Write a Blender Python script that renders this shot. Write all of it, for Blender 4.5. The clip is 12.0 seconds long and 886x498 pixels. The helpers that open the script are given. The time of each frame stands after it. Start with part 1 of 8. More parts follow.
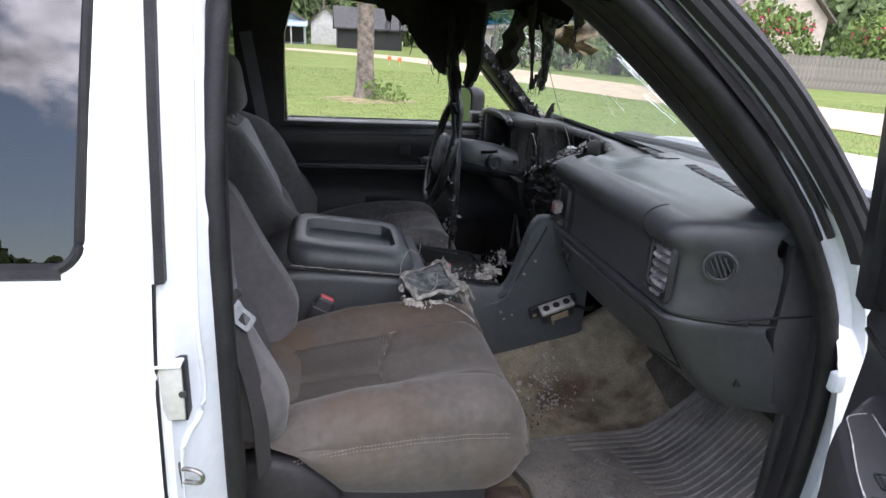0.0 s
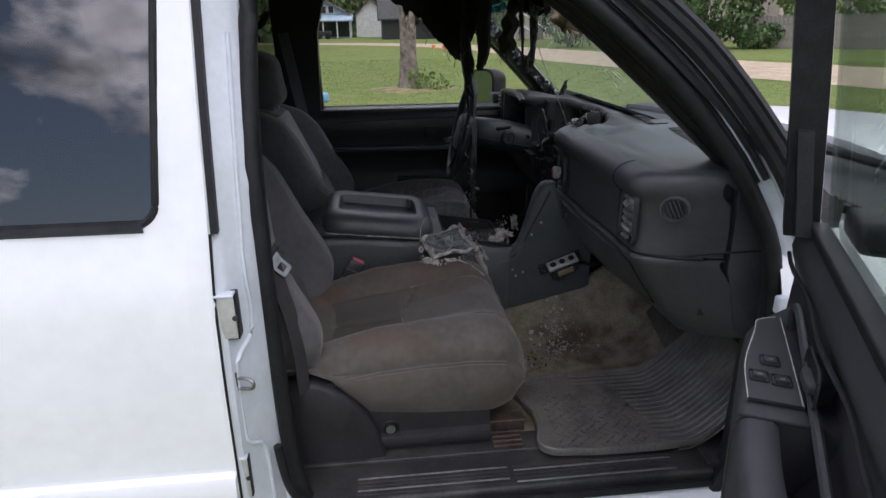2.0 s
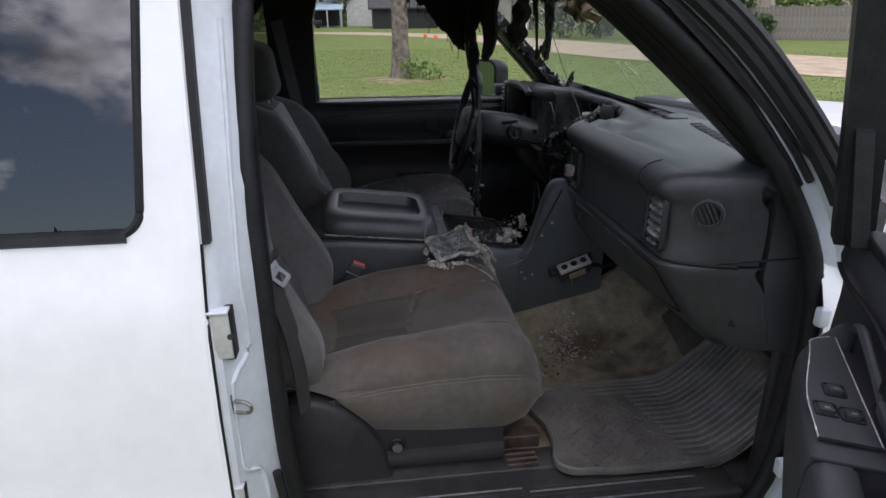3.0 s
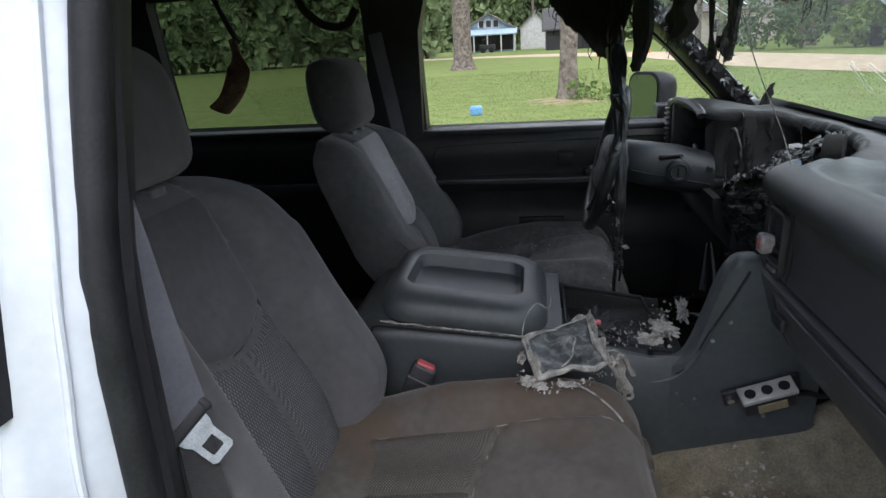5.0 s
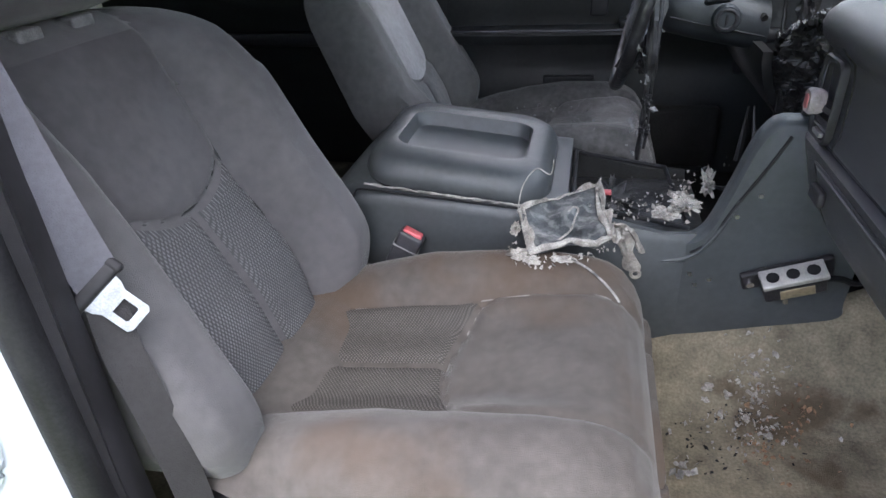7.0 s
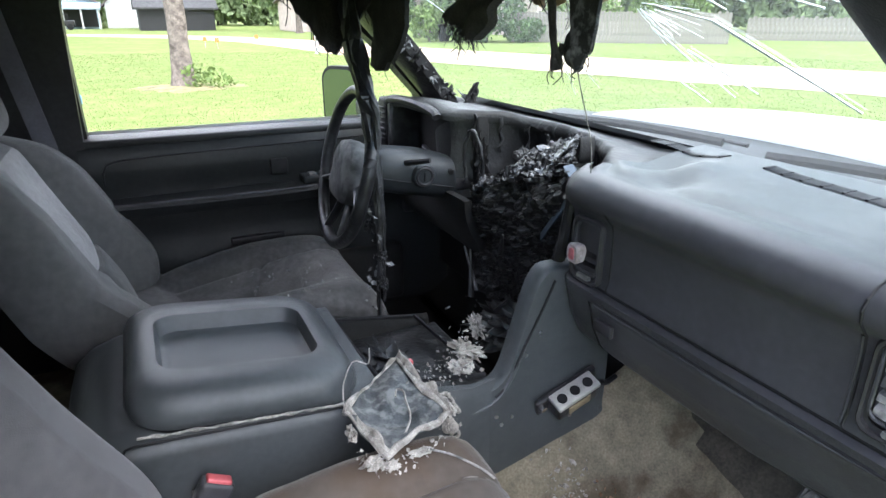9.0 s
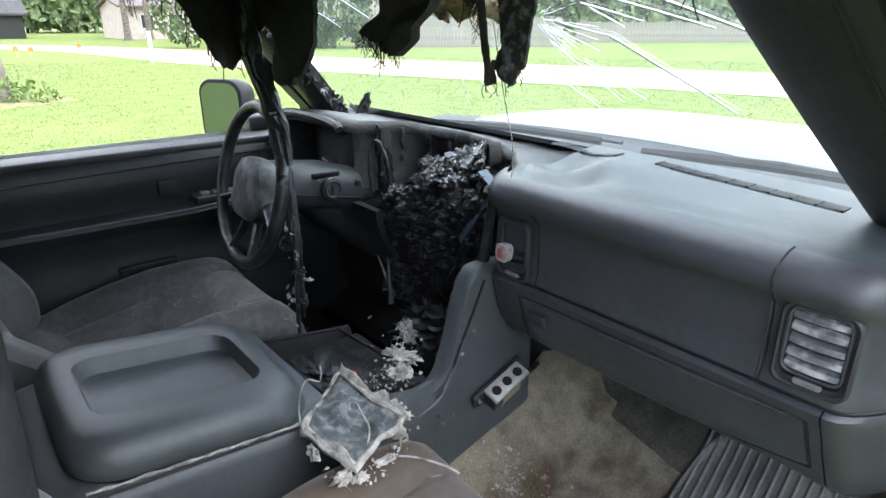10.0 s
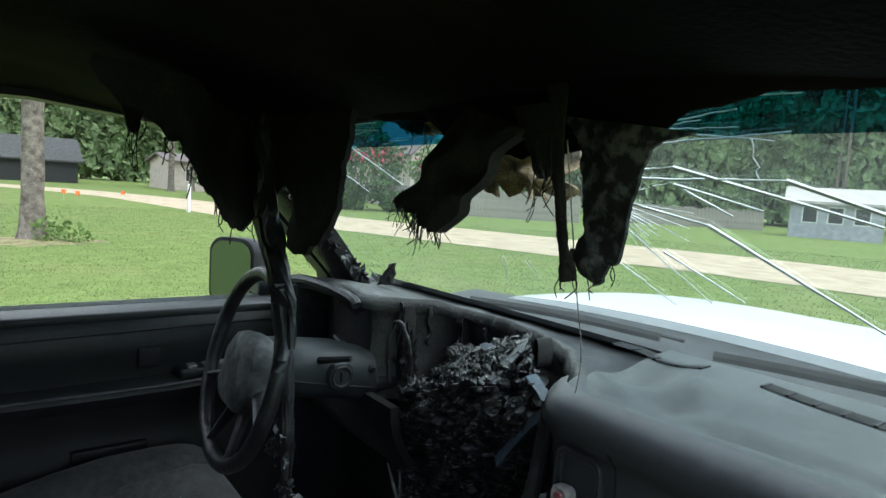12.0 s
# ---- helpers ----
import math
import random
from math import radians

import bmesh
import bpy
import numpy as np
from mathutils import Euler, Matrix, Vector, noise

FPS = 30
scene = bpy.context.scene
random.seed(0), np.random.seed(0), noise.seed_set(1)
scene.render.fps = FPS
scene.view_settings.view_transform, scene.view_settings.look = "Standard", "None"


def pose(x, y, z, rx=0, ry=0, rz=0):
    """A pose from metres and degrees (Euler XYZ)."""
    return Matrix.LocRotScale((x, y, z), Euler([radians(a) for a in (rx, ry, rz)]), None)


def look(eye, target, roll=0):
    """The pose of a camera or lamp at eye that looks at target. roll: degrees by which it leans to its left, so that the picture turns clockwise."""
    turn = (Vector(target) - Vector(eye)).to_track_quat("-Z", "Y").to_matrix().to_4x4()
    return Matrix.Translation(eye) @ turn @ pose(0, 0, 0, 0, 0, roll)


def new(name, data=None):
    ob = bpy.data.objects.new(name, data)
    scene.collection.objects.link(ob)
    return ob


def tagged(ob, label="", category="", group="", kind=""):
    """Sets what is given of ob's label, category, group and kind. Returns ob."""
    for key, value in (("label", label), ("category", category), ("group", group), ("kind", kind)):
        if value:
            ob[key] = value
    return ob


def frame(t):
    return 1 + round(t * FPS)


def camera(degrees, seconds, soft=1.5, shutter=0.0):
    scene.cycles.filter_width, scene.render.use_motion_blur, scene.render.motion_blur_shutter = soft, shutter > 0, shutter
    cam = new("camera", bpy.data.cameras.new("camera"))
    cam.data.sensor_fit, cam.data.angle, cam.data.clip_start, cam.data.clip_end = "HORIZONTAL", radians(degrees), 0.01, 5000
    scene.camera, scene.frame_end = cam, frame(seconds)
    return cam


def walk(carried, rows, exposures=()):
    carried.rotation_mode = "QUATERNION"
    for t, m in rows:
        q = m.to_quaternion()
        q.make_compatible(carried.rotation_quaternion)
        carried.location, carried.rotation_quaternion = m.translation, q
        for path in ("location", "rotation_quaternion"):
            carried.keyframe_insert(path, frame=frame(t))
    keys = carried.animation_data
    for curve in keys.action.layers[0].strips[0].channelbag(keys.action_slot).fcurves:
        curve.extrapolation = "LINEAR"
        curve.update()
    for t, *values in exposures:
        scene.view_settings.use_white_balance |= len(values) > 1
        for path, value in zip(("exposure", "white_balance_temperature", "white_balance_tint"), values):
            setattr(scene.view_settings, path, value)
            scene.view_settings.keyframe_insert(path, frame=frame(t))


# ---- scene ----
cam = camera(72.0, 12.0)
PATH = [
    (0, (0.237, -0.773, 1.616), (0.61, 1.081, 0.963), 3.3),
    (0.5, (0.293, -0.947, 1.637), (0.543, 0.94, 1.021), 0.2),
    (1, (0.313, -1.034, 1.65), (0.498, 0.872, 1.073), -1.2),
    (1.5, (0.316, -1.05, 1.653), (0.514, 0.862, 1.101), -1.0),
    (2, (0.313, -1.033, 1.631), (0.511, 0.832, 0.936), -0.7),
    (2.5, (0.304, -1.003, 1.625), (0.526, 0.839, 0.879), -0.1),
    (2.7, (0.295, -0.972, 1.626), (0.514, 0.877, 0.894), -0.1),
    (4.3, (0.247, -0.592, 1.602), (0.524, 1.254, 0.884), -3.9),
    (4.5, (0.289, -0.527, 1.59), (0.478, 1.338, 0.892), -4.3),
    (5, (0.466, -0.319, 1.561), (0.157, 1.55, 0.918), -3.5),
    (5.5, (0.527, -0.223, 1.561), (-0.17, 1.583, 1.055), -4.9),
    (6, (0.544, -0.195, 1.527), (-0.155, 1.559, 0.869), -5.7),
    (6.5, (0.546, -0.191, 1.493), (-0.057, 1.49, 0.592), -4.7),
    (6.7, (0.555, -0.192, 1.486), (0.003, 1.442, 0.474), -4.6),
    (8.3, (0.262, -0.138, 1.556), (0.808, 1.555, 0.643), -2.4),
    (8.5, (0.235, -0.11, 1.573), (0.882, 1.572, 0.706), -2.1),
    (9, (0.215, -0.025, 1.58), (1.038, 1.651, 0.864), 0.3),
    (9.5, (0.168, 0.0, 1.591), (1.312, 1.476, 0.875), 0.7),
    (10, (0.094, 0.017, 1.598), (1.291, 1.458, 0.897), 0.1),
    (10.5, (0.095, 0.037, 1.608), (1.35, 1.483, 1.03), 0.4),
    (11, (0.102, 0.07, 1.62), (1.316, 1.614, 1.243), 1.6),
    (11.5, (0.144, 0.157, 1.598), (1.342, 1.736, 1.333), 5.3),
    (12, (0.228, 0.247, 1.598), (1.45, 1.819, 1.408), 3.7),
]
walk(cam, [(t, look(eye, target, roll)) for t, eye, target, roll in PATH], [(0, 1.3, 6500, 17), (1.0, 0.5, 6500, 17), (2.7, 0.2, 6500, 16), (4.5, 0.45, 6500, 13), (5.5, 1.65, 6400, 10), (6.5, 2.15, 6400, 15), (8.5, 2.2, 6300, 12), (10.0, 2.12, 6300, 9), (11.0, 1.6, 6200, 2), (12, 1.0, 6200, -3)])

# ---- world, sun, exposure ----
world = bpy.data.worlds.new("world")
scene.world = world
world.use_nodes = True
wn = world.node_tree
bg = wn.nodes["Background"]
sky = wn.nodes.new("ShaderNodeTexSky")
sky.sky_type = "NISHITA"
sky.sun_disc = False
SUN_EL, SUN_AZ = 54.0, 168.0
SKY, CLOUD_LO, CLOUD_HI = 0.15, 2.6, 25.0
sky.sun_elevation, sky.sun_rotation = radians(SUN_EL), radians(SUN_AZ)
# broken cloud over the blue
wco = wn.nodes.new("ShaderNodeTexCoord")
wmap = wn.nodes.new("ShaderNodeMapping")
wmap.inputs["Scale"].default_value = (2.1, 2.1, 3.4)
cloud = wn.nodes.new("ShaderNodeTexNoise")
cloud.inputs["Scale"].default_value, cloud.inputs["Detail"].default_value = 1.7, 9
cover = wn.nodes.new("ShaderNodeMapRange")
cover.inputs["From Min"].default_value, cover.inputs["From Max"].default_value = 0.45, 0.51
body = wn.nodes.new("ShaderNodeTexNoise")
body.inputs["Scale"].default_value, body.inputs["Detail"].default_value = 3.1, 8
tone = wn.nodes.new("ShaderNodeMapRange")
tone.inputs["From Min"].default_value, tone.inputs["From Max"].default_value = 0.35, 0.68
tone.inputs["To Min"].default_value, tone.inputs["To Max"].default_value = CLOUD_LO, CLOUD_HI
wmix = wn.nodes.new("ShaderNodeMix")
wmix.data_type = "RGBA"
wn.links.new(wco.outputs["Generated"], wmap.inputs[0])
wn.links.new(wmap.outputs[0], cloud.inputs["Vector"])
wn.links.new(wmap.outputs[0], body.inputs["Vector"])
wn.links.new(cloud.outputs[0], cover.inputs[0])
wn.links.new(body.outputs[0], tone.inputs[0])
wn.links.new(cover.outputs[0], wmix.inputs[0])
wn.links.new(sky.outputs[0], wmix.inputs[6])
tint = wn.nodes.new("ShaderNodeMix")
tint.data_type, tint.blend_type = "RGBA", "MULTIPLY"
tint.inputs[0].default_value = 1.0
tint.inputs[7].default_value = (0.97, 0.98, 1.08, 1)
wn.links.new(tone.outputs[0], tint.inputs[6])
wn.links.new(tint.outputs[2], wmix.inputs[7])
wn.links.new(wmix.outputs[2], bg.inputs[0])
bg.inputs[1].default_value = SKY
sun = new("sun", bpy.data.lights.new("sun", "SUN"))
sun.data.energy, sun.data.angle, sun.data.color = 0.6, radians(40), (1.0, 0.98, 0.95)
az, el = radians(SUN_AZ), radians(SUN_EL)
sun.matrix_world = look((math.sin(az) * math.cos(el) * 50, math.cos(az) * math.cos(el) * 50, math.sin(el) * 50), (0, 0, 0))

# ---- materials ----
def mat(name, color, rough=0.6, metal=0.0, var=0.25, scale=20.0, bump=0.15, fine=150.0, spec=0.5, stain=None, stain_scale=4.0, stain_amt=0.0, sheen=0.0):
    """A surface with colour variation at two scales and fine relief."""
    m = bpy.data.materials.new(name)
    m.use_nodes = True
    nt = m.node_tree
    b = nt.nodes["Principled BSDF"]
    b.inputs["Roughness"].default_value, b.inputs["Metallic"].default_value = rough, metal
    b.inputs["Specular IOR Level"].default_value = spec
    b.inputs["Sheen Weight"].default_value, b.inputs["Sheen Roughness"].default_value = sheen, 0.35
    co = nt.nodes.new("ShaderNodeTexCoord")
    n1 = nt.nodes.new("ShaderNodeTexNoise")
    n1.inputs["Scale"].default_value, n1.inputs["Detail"].default_value = scale, 6
    n2 = nt.nodes.new("ShaderNodeTexNoise")
    n2.inputs["Scale"].default_value, n2.inputs["Detail"].default_value = fine, 3
    for n in (n1, n2):
        nt.links.new(co.outputs["Object"], n.inputs["Vector"])
    ramp = nt.nodes.new("ShaderNodeMapRange")
    ramp.inputs["From Min"].default_value, ramp.inputs["From Max"].default_value = 0.3, 0.7
    ramp.inputs["To Min"].default_value, ramp.inputs["To Max"].default_value = 1 - var, 1 + var
    nt.links.new(n1.outputs[0], ramp.inputs[0])
    mul = nt.nodes.new("ShaderNodeMix")
    mul.data_type, mul.blend_type = "RGBA", "MULTIPLY"
    mul.inputs[0].default_value = 1.0
    mul.inputs[6].default_value = (*color, 1)
    nt.links.new(ramp.outputs[0], mul.inputs[7])
    grain = nt.nodes.new("ShaderNodeTexNoise")
    grain.inputs["Scale"].default_value, grain.inputs["Detail"].default_value = scale * 8, 4
    nt.links.new(co.outputs["Object"], grain.inputs["Vector"])
    gr = nt.nodes.new("ShaderNodeMapRange")
    gr.inputs["From Min"].default_value, gr.inputs["From Max"].default_value = 0.3, 0.7
    gr.inputs["To Min"].default_value, gr.inputs["To Max"].default_value = 1 - 0.7 * var, 1 + 0.7 * var
    nt.links.new(grain.outputs[0], gr.inputs[0])
    both = nt.nodes.new("ShaderNodeMath")
    both.operation = "MULTIPLY"
    nt.links.new(ramp.outputs[0], both.inputs[0])
    nt.links.new(gr.outputs[0], both.inputs[1])
    nt.links.new(both.outputs[0], mul.inputs[7])
    out = mul.outputs[2]
    if stain:
        n3 = nt.nodes.new("ShaderNodeTexNoise")
        n3.inputs["Scale"].default_value, n3.inputs["Detail"].default_value = stain_scale, 7
        nt.links.new(co.outputs["Object"], n3.inputs["Vector"])
        r3 = nt.nodes.new("ShaderNodeMapRange")
        r3.inputs["From Min"].default_value, r3.inputs["From Max"].default_value = 0.48, 0.62
        r3.inputs["To Max"].default_value = stain_amt
        nt.links.new(n3.outputs[0], r3.inputs[0])
        mx = nt.nodes.new("ShaderNodeMix")
        mx.data_type = "RGBA"
        nt.links.new(r3.outputs[0], mx.inputs[0])
        nt.links.new(out, mx.inputs[6])
        mx.inputs[7].default_value = (*stain, 1)
        out = mx.outputs[2]
    nt.links.new(out, b.inputs["Base Color"])
    if bump:
        bp = nt.nodes.new("ShaderNodeBump")
        bp.inputs["Strength"].default_value, bp.inputs["Distance"].default_value = bump, 0.002
        nt.links.new(n2.outputs[0], bp.inputs["Height"])
        nt.links.new(bp.outputs[0], b.inputs["Normal"])
    return m


def glass(name, tint=(1, 1, 1), clear=0.9, rough=0.0, gloss=0.05, film=0.0):
    """Thin pane: clear with a mirror's share of the sky."""
    m = bpy.data.materials.new(name)
    m.use_nodes = True
    nt = m.node_tree
    nt.nodes.remove(nt.nodes["Principled BSDF"])
    tr, gl, mx, lw, fr = (nt.nodes.new("ShaderNode" + k) for k in ("BsdfTransparent", "BsdfGlossy", "MixShader", "LayerWeight", "MapRange"))
    tr.inputs[0].default_value = (*[c * clear for c in tint], 1)
    gl.inputs["Roughness"].default_value = rough
    pw = nt.nodes.new("ShaderNodeMath")
    pw.operation = "POWER"
    pw.inputs[1].default_value = 4.0
    nt.links.new(lw.outputs["Facing"], pw.inputs[0])
    nt.links.new(pw.outputs[0], fr.inputs[0])
    fr.inputs["To Min"].default_value, fr.inputs["To Max"].default_value = gloss, 0.7
    nt.links.new(fr.outputs[0], mx.inputs[0])
    nt.links.new(tr.outputs[0], mx.inputs[1])
    nt.links.new(gl.outputs[0], mx.inputs[2])
    out = mx.outputs[0]
    if film:
        # dust and soot on the pane, in uneven smears
        dust, fm_, nz, mr = (nt.nodes.new("ShaderNode" + k) for k in ("BsdfTranslucent", "MixShader", "TexNoise", "MapRange"))
        dust.inputs[0].default_value = (0.75, 0.80, 0.78, 1)
        nz.inputs["Scale"].default_value, nz.inputs["Detail"].default_value = 4.0, 6
        mr.inputs["From Min"].default_value, mr.inputs["From Max"].default_value = 0.3, 0.7
        mr.inputs["To Min"].default_value, mr.inputs["To Max"].default_value = film * 0.6, film * 1.4
        nt.links.new(nz.outputs[0], mr.inputs[0])
        nt.links.new(mr.outputs[0], fm_.inputs[0])
        nt.links.new(out, fm_.inputs[1])
        nt.links.new(dust.outputs[0], fm_.inputs[2])
        out = fm_.outputs[0]
    nt.links.new(out, nt.nodes["Material Output"].inputs[0])
    return m


def woven(name, light, dark, scale=105.0):
    """Two crossed sets of fine bands: a coarse weave."""
    m = mat(name, light, 0.95, var=0.15, scale=9, bump=0.0, spec=0.15)
    nt = m.node_tree
    b = nt.nodes["Principled BSDF"]
    co = nt.nodes["Texture Coordinate"]
    waves = []
    for flip in (1, -1):
        mp = nt.nodes.new("ShaderNodeMapping")
        mp.inputs["Scale"].default_value = (1, flip, 1)
        w = nt.nodes.new("ShaderNodeTexWave")
        w.bands_direction = "DIAGONAL"
        w.inputs["Scale"].default_value = scale
        w.inputs["Distortion"].default_value = 0.4
        nt.links.new(co.outputs["Object"], mp.inputs[0])
        nt.links.new(mp.outputs[0], w.inputs["Vector"])
        waves.append(w)
    ml = nt.nodes.new("ShaderNodeMath")
    ml.operation = "MULTIPLY"
    nt.links.new(waves[0].outputs["Fac"], ml.inputs[0])
    nt.links.new(waves[1].outputs["Fac"], ml.inputs[1])
    mr = nt.nodes.new("ShaderNodeMapRange")
    mr.inputs["From Min"].default_value, mr.inputs["From Max"].default_value = 0.05, 0.5
    nt.links.new(ml.outputs[0], mr.inputs[0])
    old = b.inputs["Base Color"].links[0].from_socket
    mx = nt.nodes.new("ShaderNodeMix")
    mx.data_type = "RGBA"
    mx.inputs[6].default_value = (*dark, 1)
    nt.links.new(mr.outputs[0], mx.inputs[0])
    nt.links.new(old, mx.inputs[7])
    nt.links.new(mx.outputs[2], b.inputs["Base Color"])
    bp = nt.nodes.new("ShaderNodeBump")
    bp.inputs["Strength"].default_value, bp.inputs["Distance"].default_value = 0.8, 0.0015
    nt.links.new(ml.outputs[0], bp.inputs["Height"])
    nt.links.new(bp.outputs[0], b.inputs["Normal"])
    return m


WHITE = mat("white_paint", (0.8, 0.81, 0.83), 0.22, var=0.03, scale=3, bump=0.02, fine=400)
# body white made darker and bluer: doorway shade is in this colour, plus grime
JAMB = mat("shaded_jamb_paint", (0.60, 0.635, 0.69), 0.35, var=0.05, scale=9, bump=0.03, stain=(0.42, 0.42, 0.42), stain_scale=7, stain_amt=0.2)
RUBBER = mat("black_rubber", (0.014, 0.014, 0.016), 0.5, var=0.3, scale=30, bump=0.2, fine=300, spec=0.25)
PLASTIC = mat("grey_plastic", (0.046, 0.0465, 0.052), 0.31, var=0.16, scale=9, bump=0.35, fine=900, spec=0.4)
PLASTIC_D = mat("dark_plastic", (0.026, 0.025, 0.028), 0.42, var=0.2, scale=10, bump=0.3, fine=900, spec=0.25)
DASHTOP = mat("dash_skin", (0.044, 0.054, 0.0555), 0.42, var=0.22, scale=6, bump=0.4, fine=700, stain=(0.075, 0.084, 0.086), stain_scale=3.5, stain_amt=0.6)
CONSOLE = mat("console_plastic", (0.058, 0.064, 0.068), 0.30, var=0.12, scale=10, bump=0.35, fine=900)
# soot plus the far side's dimmer light, both put into the base colour
FARDOOR = mat("sooty_dim_door_plastic", (0.014, 0.0155, 0.0165), 0.42, var=0.25, scale=10, bump=0.3, fine=600, spec=0.35)
SOOTCLOTH = mat("sooty_cloth", (0.085, 0.083, 0.083), 0.95, var=0.3, scale=9, bump=0.5, fine=700, spec=0.2, stain=(0.05, 0.05, 0.048), stain_scale=6, stain_amt=0.5, sheen=0.25)
DOORP = mat("door_plastic", (0.036, 0.036, 0.040), 0.42, var=0.12, scale=14, bump=0.3, fine=900)
DASHSOOT = mat("scorched_skin", (0.010, 0.0105, 0.011), 0.42, var=0.5, scale=12, bump=0.8, fine=120, spec=0.3, stain=(0.04, 0.042, 0.043), stain_scale=7, stain_amt=0.6)
LINER = mat("scorched_liner", (0.003, 0.003, 0.003), 0.95, var=0.4, scale=25, bump=0.8, fine=120, spec=0.1, stain=(0.022, 0.013, 0.009), stain_scale=2.2, stain_amt=0.6)
# dark brown that paints the under-dash shade onto the carpet
SHADEPAD = mat("painted_shade_pad", (0.058, 0.051, 0.041), 0.95, var=0.4, scale=20, bump=0.6, fine=150)
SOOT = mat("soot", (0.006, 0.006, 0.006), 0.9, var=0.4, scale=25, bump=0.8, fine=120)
CHAR = mat("charred_plastic", (0.010, 0.010, 0.011), 0.4, var=0.5, scale=40, bump=1.0, fine=90, stain=(0.05, 0.05, 0.053), stain_scale=25, stain_amt=0.5)
ASH = mat("ash", (0.3, 0.285, 0.265), 0.8, var=0.4, scale=40, bump=0.8, fine=90, stain=(0.05, 0.05, 0.05), stain_scale=30, stain_amt=0.7)
WOVEN = woven("woven_cloth", (0.165, 0.162, 0.168), (0.075, 0.073, 0.077))
WOVEN_S = woven("dusty_woven_cloth", (0.135, 0.124, 0.112), (0.058, 0.053, 0.049))
# pale colour for stitching, and for painted highlights along the cushion seams
THREAD = mat("thread_and_seam_light", (0.215, 0.2, 0.188), 0.9, var=0.3, scale=60, bump=0.5, fine=600)
CLOTH_S = mat("stained_cloth", (0.094, 0.084, 0.076), 0.95, var=0.16, scale=7, bump=0.5, fine=700, spec=0.2, stain=(0.092, 0.062, 0.042), stain_scale=3.0, stain_amt=0.75, sheen=0.22)
CLOTH = mat("grey_cloth", (0.106, 0.101, 0.105), 0.95, var=0.12, scale=6, bump=0.5, fine=700, spec=0.2, sheen=0.25)
CLOTH_U = mat("smooth_grey_cloth", (0.094, 0.089, 0.094), 0.95, var=0.12, scale=7, bump=0.4, fine=800, spec=0.2, stain=(0.068, 0.062, 0.064), stain_scale=6, stain_amt=0.4, sheen=0.25)
CLOTH_M = mat("middling_cloth", (0.12, 0.122, 0.12), 0.95, var=0.13, scale=9, bump=0.5, fine=500, spec=0.2, sheen=0.25)
CLOTH_D = mat("dark_cloth", (0.10, 0.099, 0.098), 0.95, var=0.13, scale=7, bump=0.5, fine=700, spec=0.2, sheen=0.25)
COWL = mat("weathered_cowl", (0.034, 0.038, 0.040), 0.55, var=0.3, scale=15, bump=0.4, fine=300, spec=0.3)
CARPET = mat("carpet", (0.20, 0.176, 0.13), 0.95, var=0.28, scale=26, bump=1.0, fine=500, spec=0.1, stain=(0.07, 0.052, 0.035), stain_scale=7, stain_amt=0.85)
MATRUB = mat("mat_rubber", (0.10, 0.094, 0.087), 0.5, var=0.3, scale=16, bump=0.4, fine=300, stain=(0.16, 0.143, 0.122), stain_scale=7, stain_amt=0.4)
BELT = mat("belt_webbing", (0.125, 0.12, 0.142), 0.8, var=0.1, scale=20, bump=0.5, fine=600)
# darker webbing for the belt's lower run
BELT_D = mat("dark_webbing", (0.028, 0.026, 0.028), 0.85, var=0.15, scale=20, bump=0.5, fine=600)
METAL = mat("steel", (0.55, 0.55, 0.55), 0.3, 1.0, var=0.15, scale=40)
CHROME = mat("chrome", (0.75, 0.75, 0.76), 0.18, 1.0, var=0.05)
RED = mat("red_plastic", (0.5, 0.10, 0.11), 0.4, var=0.1)
GLASS = glass("clear_glass", (0.93, 1.0, 0.96), 0.92)
GLASS_W = glass("dusty_windscreen_glass", (0.93, 1.0, 0.96), 0.92, film=0.028)
GLASS_T = glass("tinted_glass", (0.25, 0.28, 0.26), 0.04, gloss=0.1)
GLASS_R = glass("rear_tinted_glass", (0.5, 0.56, 0.5), 0.42, gloss=0.05)
GLASS_B = glass("blue_band_glass", (0.03, 0.27, 0.46), 0.85)
GRASS = mat("grass", (0.15, 0.195, 0.062), 0.95, var=0.18, scale=2.2, bump=0.5, fine=25, spec=0.05, stain=(0.20, 0.21, 0.085), stain_scale=0.5, stain_amt=0.4)
BLADE = mat("grass_blade", (0.155, 0.205, 0.07), 0.9, var=0.15, scale=1.1, bump=0.0, spec=0.05, stain=(0.20, 0.20, 0.09), stain_scale=0.8, stain_amt=0.4)
SAND = mat("sandy_drive", (0.45, 0.36, 0.26), 0.95, var=0.2, scale=1.5, bump=0.6, fine=20, spec=0.1)
BARK = mat("bark", (0.165, 0.138, 0.117), 0.95, var=0.55, scale=7, bump=1.0, fine=25, spec=0.1)
LEAF = mat("leaves", (0.06, 0.105, 0.032), 0.7, var=0.5, scale=1.2, bump=0.3, fine=10)
LEAF_L = mat("light_leaves", (0.135, 0.20, 0.05), 0.7, var=0.4, scale=1.2, bump=0.3, fine=10)
# leaf green paled and greyed: distance haze is mixed into this colour
LEAF_HAZED = mat("hazed_far_leaves", (0.15, 0.195, 0.095), 1.0, var=0.5, scale=0.25, bump=0.0, spec=0.1)
CRACK = mat("crack_white", (0.8, 0.85, 0.85), 0.4, var=0.1)
FLAP = mat("scorched_felt", (0.02, 0.018, 0.017), 0.9, var=0.5, scale=30, bump=0.8, fine=200)
